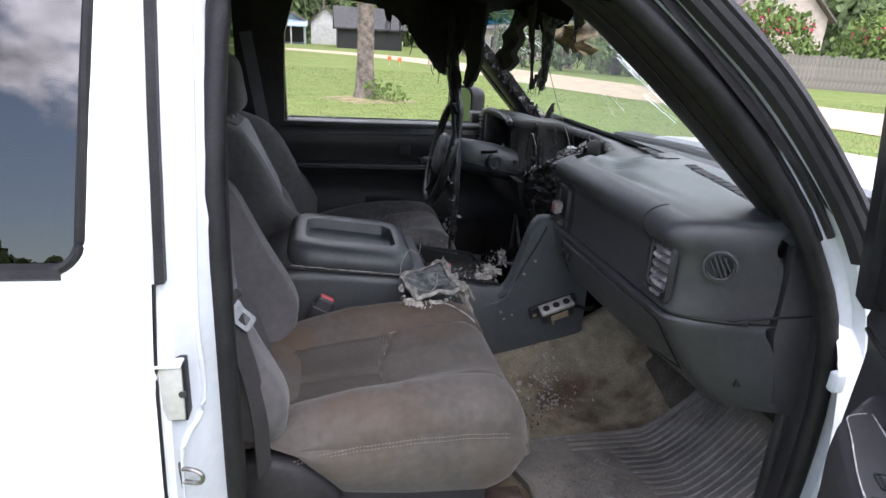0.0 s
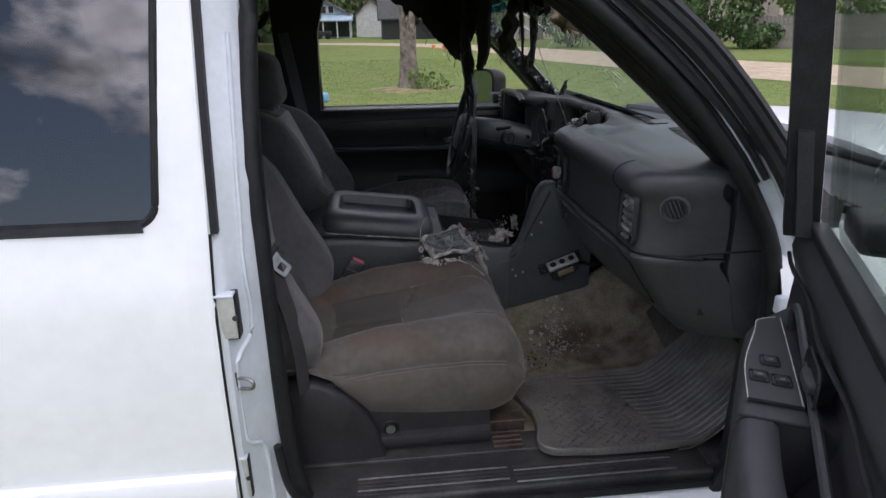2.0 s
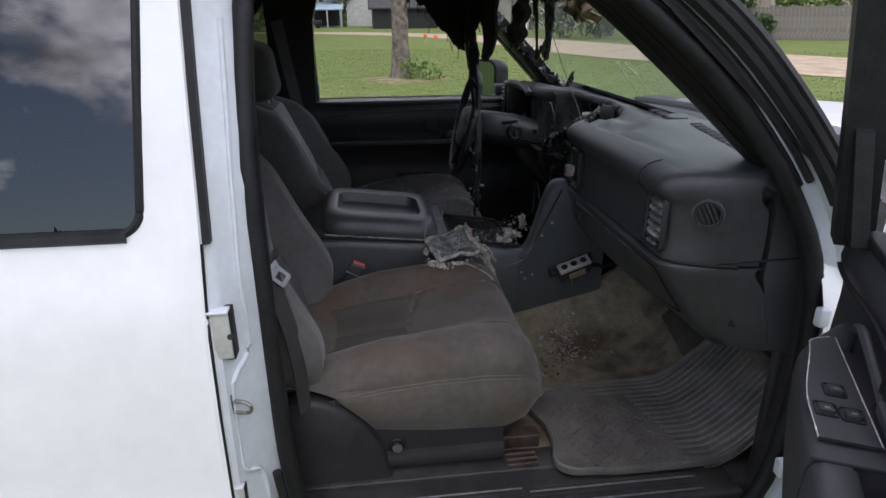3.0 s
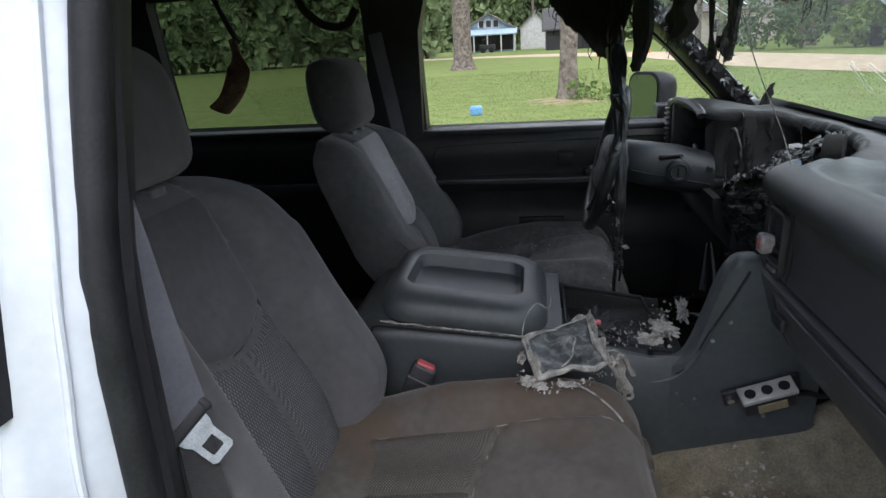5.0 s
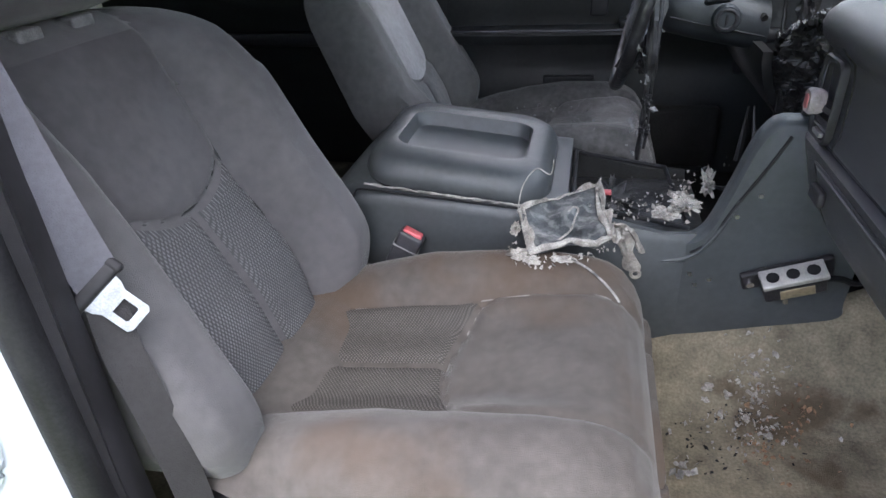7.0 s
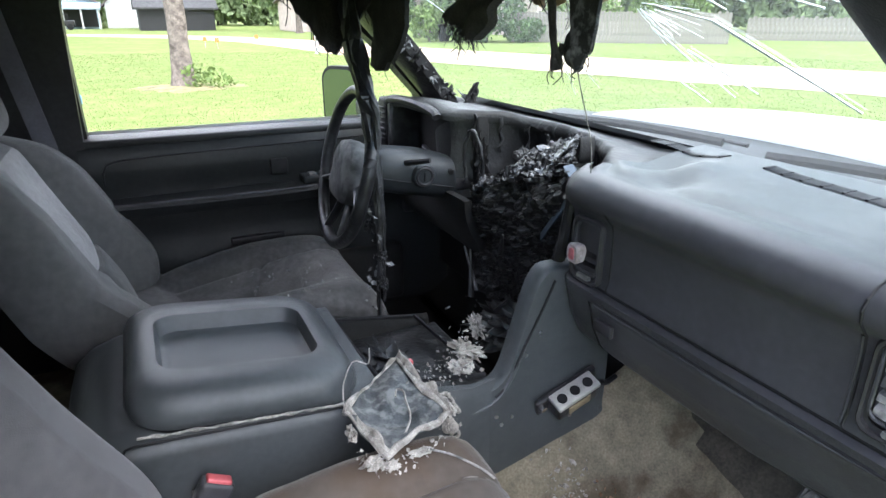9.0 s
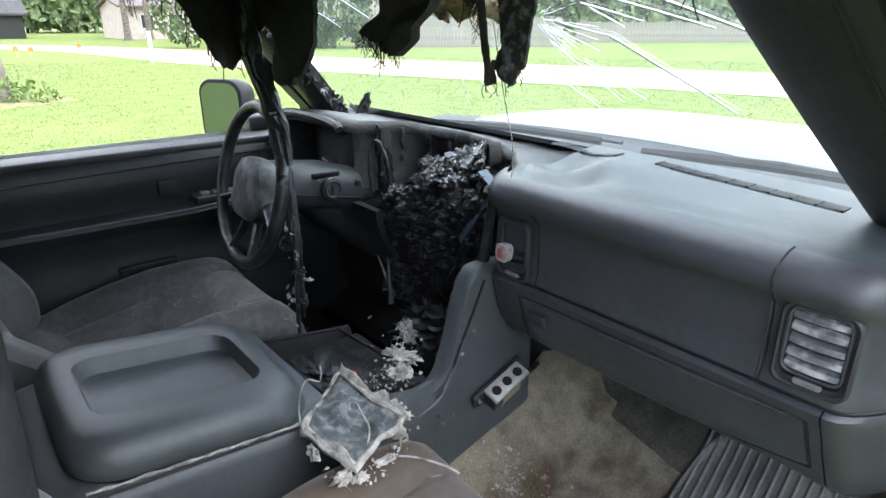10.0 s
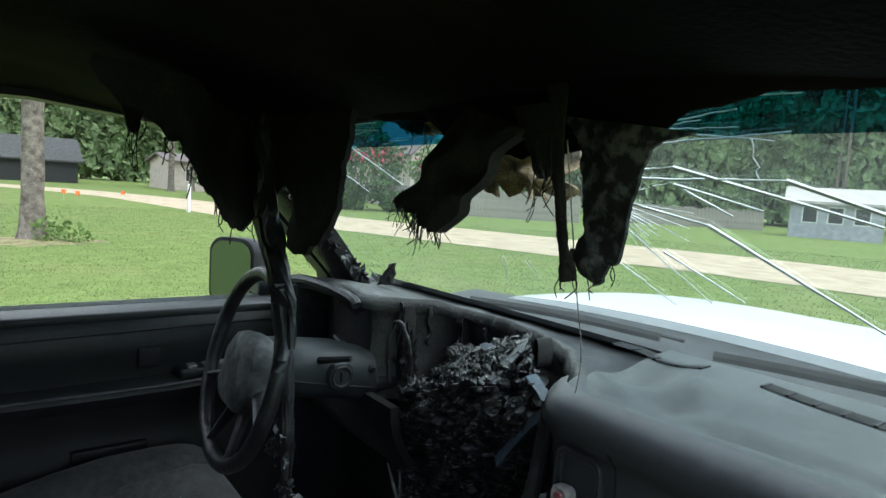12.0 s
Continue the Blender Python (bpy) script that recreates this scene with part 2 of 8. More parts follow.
FLAP_G = mat("ash_streaked_felt", (0.016, 0.016, 0.016), 0.85, var=0.4, scale=60, bump=0.8, fine=150, stain=(0.22, 0.22, 0.225), stain_scale=60, stain_amt=0.55)
BOARD = mat("pale_torn_board", (0.36, 0.27, 0.17), 0.85, var=0.5, scale=25, bump=0.8, fine=90, stain=(0.08, 0.06, 0.045), stain_scale=20, stain_amt=0.7)
BROWN = mat("brown_board", (0.2, 0.12, 0.07), 0.85, var=0.5, scale=25, bump=0.6, fine=90)
PINK = mat("pink_blossom", (0.6, 0.07, 0.13), 0.7, var=0.3, scale=5)
ROOFING = mat("shingles", (0.16, 0.13, 0.12), 0.9, var=0.3, scale=4, bump=0.6, fine=20)
BLUE_SIDING = mat("blue_siding", (0.3, 0.4, 0.46), 0.7, var=0.15, scale=3)
WHITE_SIDING = mat("white_siding", (0.6, 0.6, 0.58), 0.7, var=0.15, scale=3)
TAN = mat("tan_stucco", (0.5, 0.42, 0.36), 0.85, var=0.15, scale=2)
DARKIN = mat("dark_opening", (0.03, 0.03, 0.03), 0.8)
ORANGE = mat("orange_plastic", (0.75, 0.16, 0.03), 0.5)
SHEDGREY = mat("grey_block", (0.33, 0.33, 0.36), 0.85, var=0.2, scale=3)
BLUEBIT = mat("blue_plastic", (0.12, 0.3, 0.5), 0.5)
MULCH = mat("pine_straw", (0.21, 0.175, 0.085), 0.95, var=0.5, scale=3, bump=0.8, fine=30, stain=(0.16, 0.19, 0.07), stain_scale=2.0, stain_amt=0.8)
FENCE = mat("fence_wood", (0.24, 0.215, 0.185), 0.9, var=0.35, scale=3, bump=0.6, fine=30)

# ---- mesh helpers ----
def part(name, bm, material, parent=None, label="", smooth=True):
    me = bpy.data.meshes.new(name)
    bmesh.ops.recalc_face_normals(bm, faces=bm.faces[:])
    bm.to_mesh(me)
    bm.free()
    for p in me.polygons:
        p.use_smooth = smooth
    for m in material if isinstance(material, (list, tuple)) else [material]:
        me.materials.append(m)
    if smooth:
        me.set_sharp_from_angle(angle=radians(42))
    ob = new(name, me)
    if parent:
        ob.parent = parent
        ob.matrix_parent_inverse = parent.matrix_world.inverted()
    if label:
        ob["label"] = label
    return ob


def thing(name, at, label, category, group="", kind=""):
    """An Empty at a thing's base."""
    ob = new(name)
    ob.empty_display_size = 0.05
    ob.location = at
    ob.matrix_world = Matrix.Translation(at)
    return tagged(ob, label, category, group, kind)


def loft(sections, closed=True, cap=True, bm=None):
    """Skin through rows of points of one length."""
    bm = bm or bmesh.new()
    rows = [[bm.verts.new(p) for p in s] for s in sections]
    n = len(rows[0])
    for a, b in zip(rows, rows[1:]):
        for i in range(n if closed else n - 1):
            j = (i + 1) % n
            bm.faces.new((a[i], a[j], b[j], b[i]))
    if cap and closed:
        bm.faces.new(rows[0][::-1])
        bm.faces.new(rows[-1])
    return bm


def tube(path, r=0.01, n=8, bm=None, closed=False, flat=1.0):
    """A round (or flattened) cord along a path."""
    P = [Vector(p) for p in path]
    k = len(P)
    sec, up = [], Vector((0.13, 0.27, 0.95))
    for i, p in enumerate(P):
        a, b = (P[(i - 1) % k], P[(i + 1) % k]) if closed else (P[max(i - 1, 0)], P[min(i + 1, k - 1)])
        d = (b - a).normalized()
        s = d.cross(up)
        if s.length < 0.05:
            s = d.cross(Vector((1, 0, 0)))
        s.normalize()
        u = s.cross(d)
        rr = r[i] if isinstance(r, (list, tuple)) else r
        sec.append([p + s * (rr * math.cos(2 * math.pi * q / n)) + u * (rr * flat * math.sin(2 * math.pi * q / n)) for q in range(n)])
    if closed:
        sec.append(sec[0])
        bm = loft(sec, True, False, bm)
        bmesh.ops.remove_doubles(bm, verts=bm.verts[:], dist=1e-6)
        return bm
    return loft(sec, True, True, bm)


def box(x0, x1, y0, y1, z0, z1, bevel=0.0, seg=3, bm=None):
    own = bmesh.new()
    bmesh.ops.create_cube(own, size=1.0, matrix=Matrix.Translation(((x0 + x1) / 2, (y0 + y1) / 2, (z0 + z1) / 2)) @ Matrix.Diagonal((x1 - x0, y1 - y0, z1 - z0, 1)))
    if bevel:
        bmesh.ops.bevel(own, geom=own.edges[:] , offset=bevel, segments=seg, affect="EDGES", profile=0.5)
    if bm is None:
        return own
    me = bpy.data.meshes.new("tmp")
    own.to_mesh(me)
    own.free()
    bm.from_mesh(me)
    bpy.data.meshes.remove(me)
    return bm


def sheet(f, nu, nv, thick=0.0, bm=None):
    """A surface f(u, v), u and v in 0..1; with thick it becomes a shell (thick: offset vector)."""
    bm = bm or bmesh.new()
    g = [[bm.verts.new(f(i / nu, j / nv)) for j in range(nv + 1)] for i in range(nu + 1)]
    fs = [bm.faces.new((g[i][j], g[i + 1][j], g[i + 1][j + 1], g[i][j + 1])) for i in range(nu) for j in range(nv)]
    if thick:
        off = Vector(thick)
        h = [[bm.verts.new(v.co + off) for v in row] for row in g]
        for i in range(nu):
            for j in range(nv):
                bm.faces.new((h[i][j], h[i][j + 1], h[i + 1][j + 1], h[i + 1][j]))
        for i in range(nu):
            bm.faces.new((g[i][0], h[i][0], h[i + 1][0], g[i + 1][0]))
            bm.faces.new((g[i + 1][nv], h[i + 1][nv], h[i][nv], g[i][nv]))
        for j in range(nv):
            bm.faces.new((g[0][j + 1], h[0][j + 1], h[0][j], g[0][j]))
            bm.faces.new((g[nu][j], h[nu][j], h[nu][j + 1], g[nu][j + 1]))
    return bm


def lerp(a, b, t):
    return a + (b - a) * t


def smooth(t):
    """Eased step from 0 to 1."""
    t = min(1.0, max(0.0, t))
    return t * t * (3 - 2 * t)


def interp(t, table):
    """Piecewise smooth value from rows (t, value)."""
    for (t0, v0), (t1, v1) in zip(table, table[1:]):
        if t <= t1:
            s = max(0.0, (t - t0) / (t1 - t0))
            return lerp(v0, v1, s)
    return table[-1][1]


def spline(pts, n, closed=False):
    """Catmull-Rom through points, n steps a span."""
    P = [Vector(p) for p in pts]
    k, out = len(P), []
    for i in range(k if closed else k - 1):
        p0, p1, p2, p3 = (P[(i + q) % k] if closed else P[min(max(i + q, 0), k - 1)] for q in (-1, 0, 1, 2))
        for s in range(n):
            t = s / n
            out.append(0.5 * (2 * p1 + (p2 - p0) * t + (2 * p0 - 5 * p1 + 4 * p2 - p3) * t * t + (3 * p1 - p0 - 3 * p2 + p3) * t ** 3))
    if not closed:
        out.append(P[-1])
    return out


def rrect(w, h, r, n=6, dense=False):
    """Rounded rectangle about 0, as (a, b) points."""
    pts = []
    m = 6
    for cx, cy, a0 in ((w / 2 - r, h / 2 - r, 0), (-w / 2 + r, h / 2 - r, 90), (-w / 2 + r, -h / 2 + r, 180), (w / 2 - r, -h / 2 + r, 270)):
        for i in range(n + 1):
            a = radians(a0 + 90 * i / n)
            pts.append((cx + r * math.cos(a), cy + r * math.sin(a)))
    if not dense:
        return pts
    out, k = [], n + 1
    for q in range(4):
        out += pts[q * k:(q + 1) * k]
        a, b = pts[(q + 1) * k - 1], pts[((q + 1) * k) % (4 * k)]
        out += [(lerp(a[0], b[0], t / m), lerp(a[1], b[1], t / m)) for t in range(1, m)]
    return out

# ---- ground and distance ----
def build_ground():
    bm = bmesh.new()
    radii = [0, 3, 6, 10, 15, 22, 32, 46, 65, 100, 200, 500, 1500, 4000]
    rows = []
    for r in radii:
        rows.append([bm.verts.new((0.5 + r * math.cos(a), 1 + r * math.sin(a), 0)) for a in [2 * math.pi * k / 96 for k in range(96)]] if r else [bm.verts.new((0.5, 1, 0))])
    for k in range(96):
        bm.faces.new((rows[0][0], rows[1][k], rows[1][(k + 1) % 96]))
    for a, b in zip(rows[1:], rows[2:]):
        for k in range(96):
            bm.faces.new((a[k], b[k], b[(k + 1) % 96], a[(k + 1) % 96]))
    ob = part("ground", bm, GRASS)
    return tagged(ob, "mown green lawn with yellowish patches", "lawn", kind="structure")


build_ground()

# ---- truck body ----
C = 1.0  # centre plane


def skin(z):
    """Outer skin's distance from the widest plane at a height."""
    return interp(z, [(0.3, 0.05), (0.5, 0.02), (0.7, 0.0), (0.95, 0.005), (1.15, 0.02), (1.27, 0.055), (1.5, 0.104), (1.72, 0.162), (1.79, 0.183), (1.86, 0.215)])


truck = thing("pickup_truck", (0.5, 1.0, 0.0), "white crew-cab pickup truck with a burnt-out interior, parked on the lawn", "truck")


def hole_panel(cx, cz, w, h, r, x0, x1, z0, z1, side, inset=0.0, rings=7):
    """A body side with a rounded window opening; side +1 the near flank, -1 the far one."""
    loop = [(cx + a + 0.08 * b, cz + b) for a, b in rrect(w, h, r, 8, True)]
    rim = [((x0 + x1) / 2 + a, (z0 + z1) / 2 + b) for a, b in rrect(x1 - x0, z1 - z0, 0.0005, 8, True)]
    sec = []
    for k in range(rings + 1):
        t = k / rings
        row = []
        for (a, b), (c, d) in zip(loop, rim):
            px, pz = lerp(a, c, t), lerp(b, d, t)
            y = skin(pz) + inset
            row.append((px, y if side > 0 else 2 * C - y, pz))
        sec.append(row)
    return loft(sec, True, False)


def flank(side):
    """Rear door skin with a window opening."""
    s = side
    part("rear_door_skin", hole_panel(-0.585, 1.545, 1.03, 0.502, 0.04, -1.25, 0.0, 0.80, 1.86, s, rings=12), WHITE, truck, "white painted rear door")
    def low(u, v):
        """Crease, bulging moulding and lower skin."""
        z, d = [(0.80, skin(0.8)), (0.797, skin(0.8) + 0.004), (0.79, 0.004), (0.785, -0.012), (0.775, -0.017), (0.70, -0.019), (0.695, -0.015), (0.69, -0.019), (0.60, -0.016), (0.585, 0.004), (0.42, 0.04)][v]
        return (lerp(-1.25, 0.0, u), d if s > 0 else 2 * C - d, z)
    part("side_moulding", loft([[low(k / 8, v) for k in range(9)] for v in range(11)], False, False), WHITE, truck, "white side moulding below the doors")
    # far flank: the shell behind
    def rear(u, v):
        z = lerp(0.42, 1.86, v)
        return (lerp(-1.64, -1.25, u), skin(z) if s > 0 else 2 * C - skin(z), z)
    part("quarter_panel", sheet(rear, 8, 14), WHITE, truck)


flank(1)
flank(-1)


def rear_window():
    loop = [(-0.585 + a + 0.08 * b, 1.545 + b) for a, b in rrect(1.03, 0.502, 0.04, 8, True)]
    def pane(u, v):
        z = lerp(1.275, 1.80, v)
        return (lerp(-1.13, -0.05, u) + 0.08 * (z - 1.545), lerp(0.066, 0.186, v), z)
    part("window_pane", sheet(pane, 4, 4), GLASS_T, truck, "dark tinted glass that mirrors the cloudy sky", smooth=False)
    part("window_seal", tube([(x, skin(z) + 0.002, z) for x, z in loop], 0.0075, 8, closed=True), RUBBER, truck, "black rubber window seal")
    part("belt_moulding", loft([[(x, skin(z) + d, z) for d, z in ((0.006, 1.304), (-0.006, 1.300), (-0.008, 1.288), (0.004, 1.280))] for x in (-1.12, -0.7, -0.3, -0.112)]), RUBBER, truck, "dark moulding below the window")


rear_window()

# roof, headliner, floor, firewall
def roof(u, v):
    x, y = lerp(-1.6, 0.74, u), lerp(0.2, 1.8, v)
    e = abs(v - 0.5) * 2
    return (x - 0.06 * (1 - e * e) * 0 + (0.14 * (1 - e ** 2.5) if u > 0.97 else 0), y, 1.868 + 0.03 * (1 - e ** 3) - 0.095 * smooth((u - 0.72) / 0.28))
part("roof", sheet(roof, 30, 16), WHITE, truck, "white painted steel roof")


def liner(u, v):
    x, y = lerp(-1.55, 0.80, u), lerp(0.2, 1.8, v)
    e = abs(v - 0.5) * 2
    z = 1.745 + 0.03 * (1 - e ** 3) - 0.06 * min(1, max(0, u - 0.80) / 0.17)
    return (x, y, z + 0.012 * noise.noise((x * 5, y * 5, 2)))
part("headliner", sheet(liner, 40, 30), LINER, truck, "headliner scorched black with soot")

part("cab_floor", box(-1.5, 1.15, 0.25, 1.84, 0.56, 0.63), CARPET, truck, "stained beige carpet")
def floor_z(x):
    """The floor rises to the firewall."""
    return 0.63 + 0.36 * max(0.0, (x - 1.04) / 0.30) ** 1.5
def toe(u, v):
    x = lerp(1.02, 1.34, u)
    return (x, lerp(0.14, 1.86, v), floor_z(x) + 0.001)
part("toe_board", sheet(toe, 10, 12), CARPET, truck, "stained carpet rising to the firewall")
def tunnel(u, v):
    x = lerp(0.50, 1.33, u)
    top = interp(x, [(0.5, 0.66), (0.62, 0.70), (0.76, 0.735), (1.0, 0.80), (1.34, 1.0)])
    z = lerp(floor_z(x) + 0.002, max(top, floor_z(x) + 0.004), smooth(v * 1.05))
    return (x, lerp(0.665, 0.85, v), z + 0.006 * noise.noise((x * 9, v * 3, 2)) * math.sin(math.pi * v))
part("tunnel_carpet", sheet(tunnel, 30, 14), CARPET, truck, "stained beige carpet rising to the console")
# added dark sheet over the toe board: shade under the dash, as colour
part("toe_shade", sheet(lambda u, v: (lerp(1.10 + 0.012 * noise.noise((v * 8, 1, 0)) + 0.08 * v, 1.335, u), lerp(0.145, 0.84, v), floor_z(lerp(1.10 + 0.012 * noise.noise((v * 8, 1, 0)) + 0.08 * v, 1.335, u)) + 0.010), 10, 30), SHADEPAD, truck, "dark sheet standing in for the shade below the dashboard")
part("scorched_toe", sheet(lambda u, v: (lerp(1.0, 1.335, u), lerp(0.86, 1.83, v), floor_z(lerp(1.0, 1.335, u)) + 0.008), 10, 8), SOOT, truck, "burnt carpet below the pedals")
# same painted shade, laid on the front end of the tunnel carpet
part("tunnel_shade", sheet(lambda u, v: Vector(tunnel(lerp(0.82 + 0.02 * noise.noise((v * 5, 3, 0)), 1.0, u), v)) + Vector((-0.004, -0.006, 0.006)), 8, 14), SHADEPAD, truck, "dark sheet standing in for the shade beside the console")
part("scorched_carpet", box(0.54, 1.30, 0.845, 1.82, 0.628, 0.638, 0.003), SOOT, truck, "carpet burnt black on the driver's side")
part("firewall", box(1.34, 1.38, 0.1, 1.9, 0.5, 1.25), PLASTIC_D, truck)
part("rear_wall", box(-1.60, -1.56, 0.2, 1.8, 0.56, 1.76), SOOT, truck)

# front: hood, fenders, cowl
def hood(u, v):
    e = abs(v - 0.5) * 2
    x, y = lerp(1.765 - 0.16 * e ** 2, 2.95, u), lerp(0.2, 1.8, v)
    return (x, y, 1.255 + 0.025 * (1 - e ** 4) - 0.10 * u ** 2 - 0.02 * (e > 0.9))
part("hood", sheet(hood, 16, 24, (0, 0, -0.03)), WHITE, truck, "white painted hood")
for s in (1, -1):
    def fender(u, v):
        x = lerp(1.14, 2.95, u)
        a = v * math.pi / 2
        y = 0.18 - 0.17 * math.sin(a)
        z = lerp(0.6, 1.225, math.cos(a) ** 0.5) - 0.1 * u ** 2
        return (x, y if s > 0 else 2 * C - y, z)
    part("fender", sheet(fender, 16, 12), WHITE, truck)
def cowl(u, v):
    y = lerp(0.14, 1.86, v)
    e = abs(v - 0.5) * 2
    return (lerp(1.36, 1.80, u) - 0.16 * e ** 2, y, 1.262 - 0.02 * math.sin(math.pi * u) + 0.003 * math.sin(u * 24))
part("cowl", sheet(cowl, 6, 24), COWL, truck, "black plastic cowl below the windscreen")


def glass_pt(u, v, off=0.0):
    """Windscreen: u from the dash up, v across."""
    y = lerp(lerp(0.13, 0.24, u), lerp(1.87, 1.76, u), v)
    e = abs(v - 0.5) * 2
    x = lerp(1.40, 0.78, u) - lerp(0.22, 0.14, u) * e ** 2.2
    z = lerp(1.28, 1.79, u) - 0.03 * u * e ** 2
    return (x + off * 0.6, y, z + off * 0.8)


part("windscreen", sheet(lambda u, v: glass_pt(u * 0.79, v), 12, 24), GLASS_W, truck, "cracked windscreen glass").visible_shadow = False
part("sun_band", sheet(lambda u, v: glass_pt(0.79 + u * 0.21, v), 4, 24), GLASS_B, truck, "blue tinted band of the windscreen").visible_shadow = False

# near side door frame: profile swept along the opening
OPEN = [(0.132, 0.60), (0.097, 0.75), (0.086, 1.0), (0.079, 1.38), (0.092, 1.64), (0.110, 1.705), (0.16, 1.745), (0.36, 1.762), (0.52, 1.745), (0.648, 1.712), (0.78, 1.615), (0.913, 1.494), (1.05, 1.31), (1.135, 1.12), (1.135, 0.84), (1.09, 0.62), (0.98, 0.565), (0.6, 0.575), (0.25, 0.59)]


def open_y(z):
    return interp(z, [(0.5, 0.06), (0.62, 0.06), (1.0, 0.075), (1.35, 0.095), (1.75, 0.19)])


def seal_y(z):
    """Where the seal lies on the rear edge of the opening."""
    return open_y(z) + 0.045


def frame_loop(off, dy, side=1):
    """The opening's outline moved outwards by off and sideways by dy."""
    P = [Vector((x, 0, z)) for x, z in OPEN]
    P = spline(P, 4, True)
    k, out = len(P), []
    for i, p in enumerate(P):
        d = (P[(i + 1) % k] - P[i - 1]).normalized()
        n = Vector((-d.z, 0, d.x))
        q = p + n * off
        y = open_y(q.z) + dy + 0.045 * min(1.0, max(0.0, (0.40 - q.x) / 0.25))
        out.append(Vector((q.x, y if side > 0 else 2 * C - y, q.z)))
    return out


test = frame_loop(0.05, 0)
SGN = 1 if max(p.z for p in test) > 1.77 else -1
def frame_strip(profile, side=1):
    rows = [frame_loop(SGN * o, d, side) for o, d in profile]
    return loft(rows, True, False)


for side in (1,):
    part("door_seal", tube(frame_loop(SGN * 0.006, 0.0, side), 0.018, 10, closed=True), RUBBER, truck, "black rubber door seal")
    part("door_jamb", frame_strip([(0.012, 0.012), (0.02, 0.006), (0.03, -0.004), (0.05, -0.008), (0.056, -0.03), (0.075, -0.035)], side), JAMB, truck, "white painted door jamb")
    part("inner_trim", frame_strip([(0.006, 0.005), (0.002, 0.02), (0.004, 0.045), (0.015, 0.07), (0.03, 0.075)], side), PLASTIC_D, truck, "dark plastic trim inside the door opening")

# ---- seats ----
# dark colour standing in for shade down in the backrest's seam grooves
SEAM = mat("seam_shadow_cloth", (0.035, 0.034, 0.035), 0.95, var=0.1, scale=20, bump=0.3)
CLOTH_L = mat("pale_cloth", (0.27, 0.265, 0.265), 0.95, var=0.15, scale=9, bump=0.5, fine=700, spec=0.2, sheen=0.25)

def dent(d, w, depth):
    return -depth * math.exp(-(d / w) ** 2)


CUSH_MID = [(0.06, 0.842), (0.2, 0.850), (0.36, 0.868), (0.42, 0.884), (0.5, 0.909), (0.555, 0.922), (0.59, 0.922), (0.615, 0.912), (0.635, 0.890), (0.648, 0.862), (0.655, 0.83)]
CUSH_SIDE = [(0.06, 0.862), (0.12, 0.882), (0.2, 0.908), (0.29, 0.932), (0.40, 0.946), (0.5, 0.949), (0.56, 0.944), (0.59, 0.936), (0.615, 0.919), (0.635, 0.892), (0.648, 0.862), (0.655, 0.83)]


def cush_hw(x):
    """Half width of the cushion."""
    return 0.250 + 0.014 * smooth((x - 0.06) / 0.25) - 0.05 * max(0.0, (x - 0.54) / 0.115) ** 2.2


def seat_top(x, y, cy):
    """Height of the cushion's upper face, with its sewn seams."""
    d = abs(y - cy)
    hw = cush_hw(x)
    mid, side = interp(x, CUSH_MID), interp(x, CUSH_SIDE)
    z = mid + (side - mid) * smooth(max(0.0, d - 0.06) / 0.135)
    z -= 0.038 * max(0.0, (d - 0.205) / (hw - 0.205)) ** 2.3
    seam = 0.126 + 0.01 * smooth((x - 0.3) / 0.3)
    z += dent(d - seam, 0.008, 0.010)
    z += 0.006 * smooth((d - seam) / 0.02) * (1 - smooth((d - 0.2) / 0.04))
    if d < seam:
        arc = 0.358 + 2.4 * d * d
        z += dent(x - arc, 0.008, 0.011)
        z += 0.005 * math.exp(-((x - arc - 0.05) / 0.05) ** 2)
        if x < arc:
            z += dent(y - cy, 0.009, 0.007) + 0.004 * math.sin(math.pi * d / seam)
    return z + 0.0035 * noise.noise((x * 7, y * 7, cy)) + 0.0012 * noise.noise((x * 30, y * 18, cy))


BACK_W = [(0.845, 0.225), (0.88, 0.256), (0.93, 0.276), (1.02, 0.279), (1.12, 0.276), (1.20, 0.273), (1.258, 0.272), (1.268, 0.263), (1.30, 0.262), (1.33, 0.255), (1.350, 0.240), (1.364, 0.215), (1.372, 0.18), (1.375, 0.15)]
BOLSTER = [(0.845, 0.03), (0.90, 0.070), (0.96, 0.092), (1.05, 0.090), (1.26, 0.078), (1.33, 0.048), (1.375, 0.008)]


def back_front(z, d, cut0=1.113, near_k=1.0):
    """Front face of the backrest at a height, d from its middle."""
    x = 0.107 - 0.40 * (z - 0.845) + 0.012 * math.exp(-((z - 0.98) / 0.09) ** 2)
    k_ = lerp(1.0, near_k, smooth((z - 0.95) / 0.15)) if d < 0 else 1.0
    d = abs(d)
    seam = 0.121 + 0.016 * math.exp(-((z - 0.98) / 0.10) ** 2)
    x += sum(interp(z + 0.012 * q, BOLSTER) for q in (-2, -1, 0, 1, 2)) / 5 * k_ * smooth((d - seam + 0.012) / 0.075)
    x += dent(d - seam, 0.008, 0.017)
    if d < seam:
        cut = cut0 + 0.045 * (d / 0.125) ** 2
        x += dent(z - cut, 0.008, 0.009)
        if z < cut:
            x += dent(d, 0.008, 0.009) + 0.004 * math.sin(math.pi * d / seam)
        else:
            x += 0.006 * smooth((z - cut) / 0.04)
    x -= 0.055 * max(0.0, (z - 1.325) / 0.05) ** 2.2
    return x + 0.003 * noise.noise((z * 8, d * 8, 3)) + 0.001 * noise.noise((z * 26, d * 20, 1))


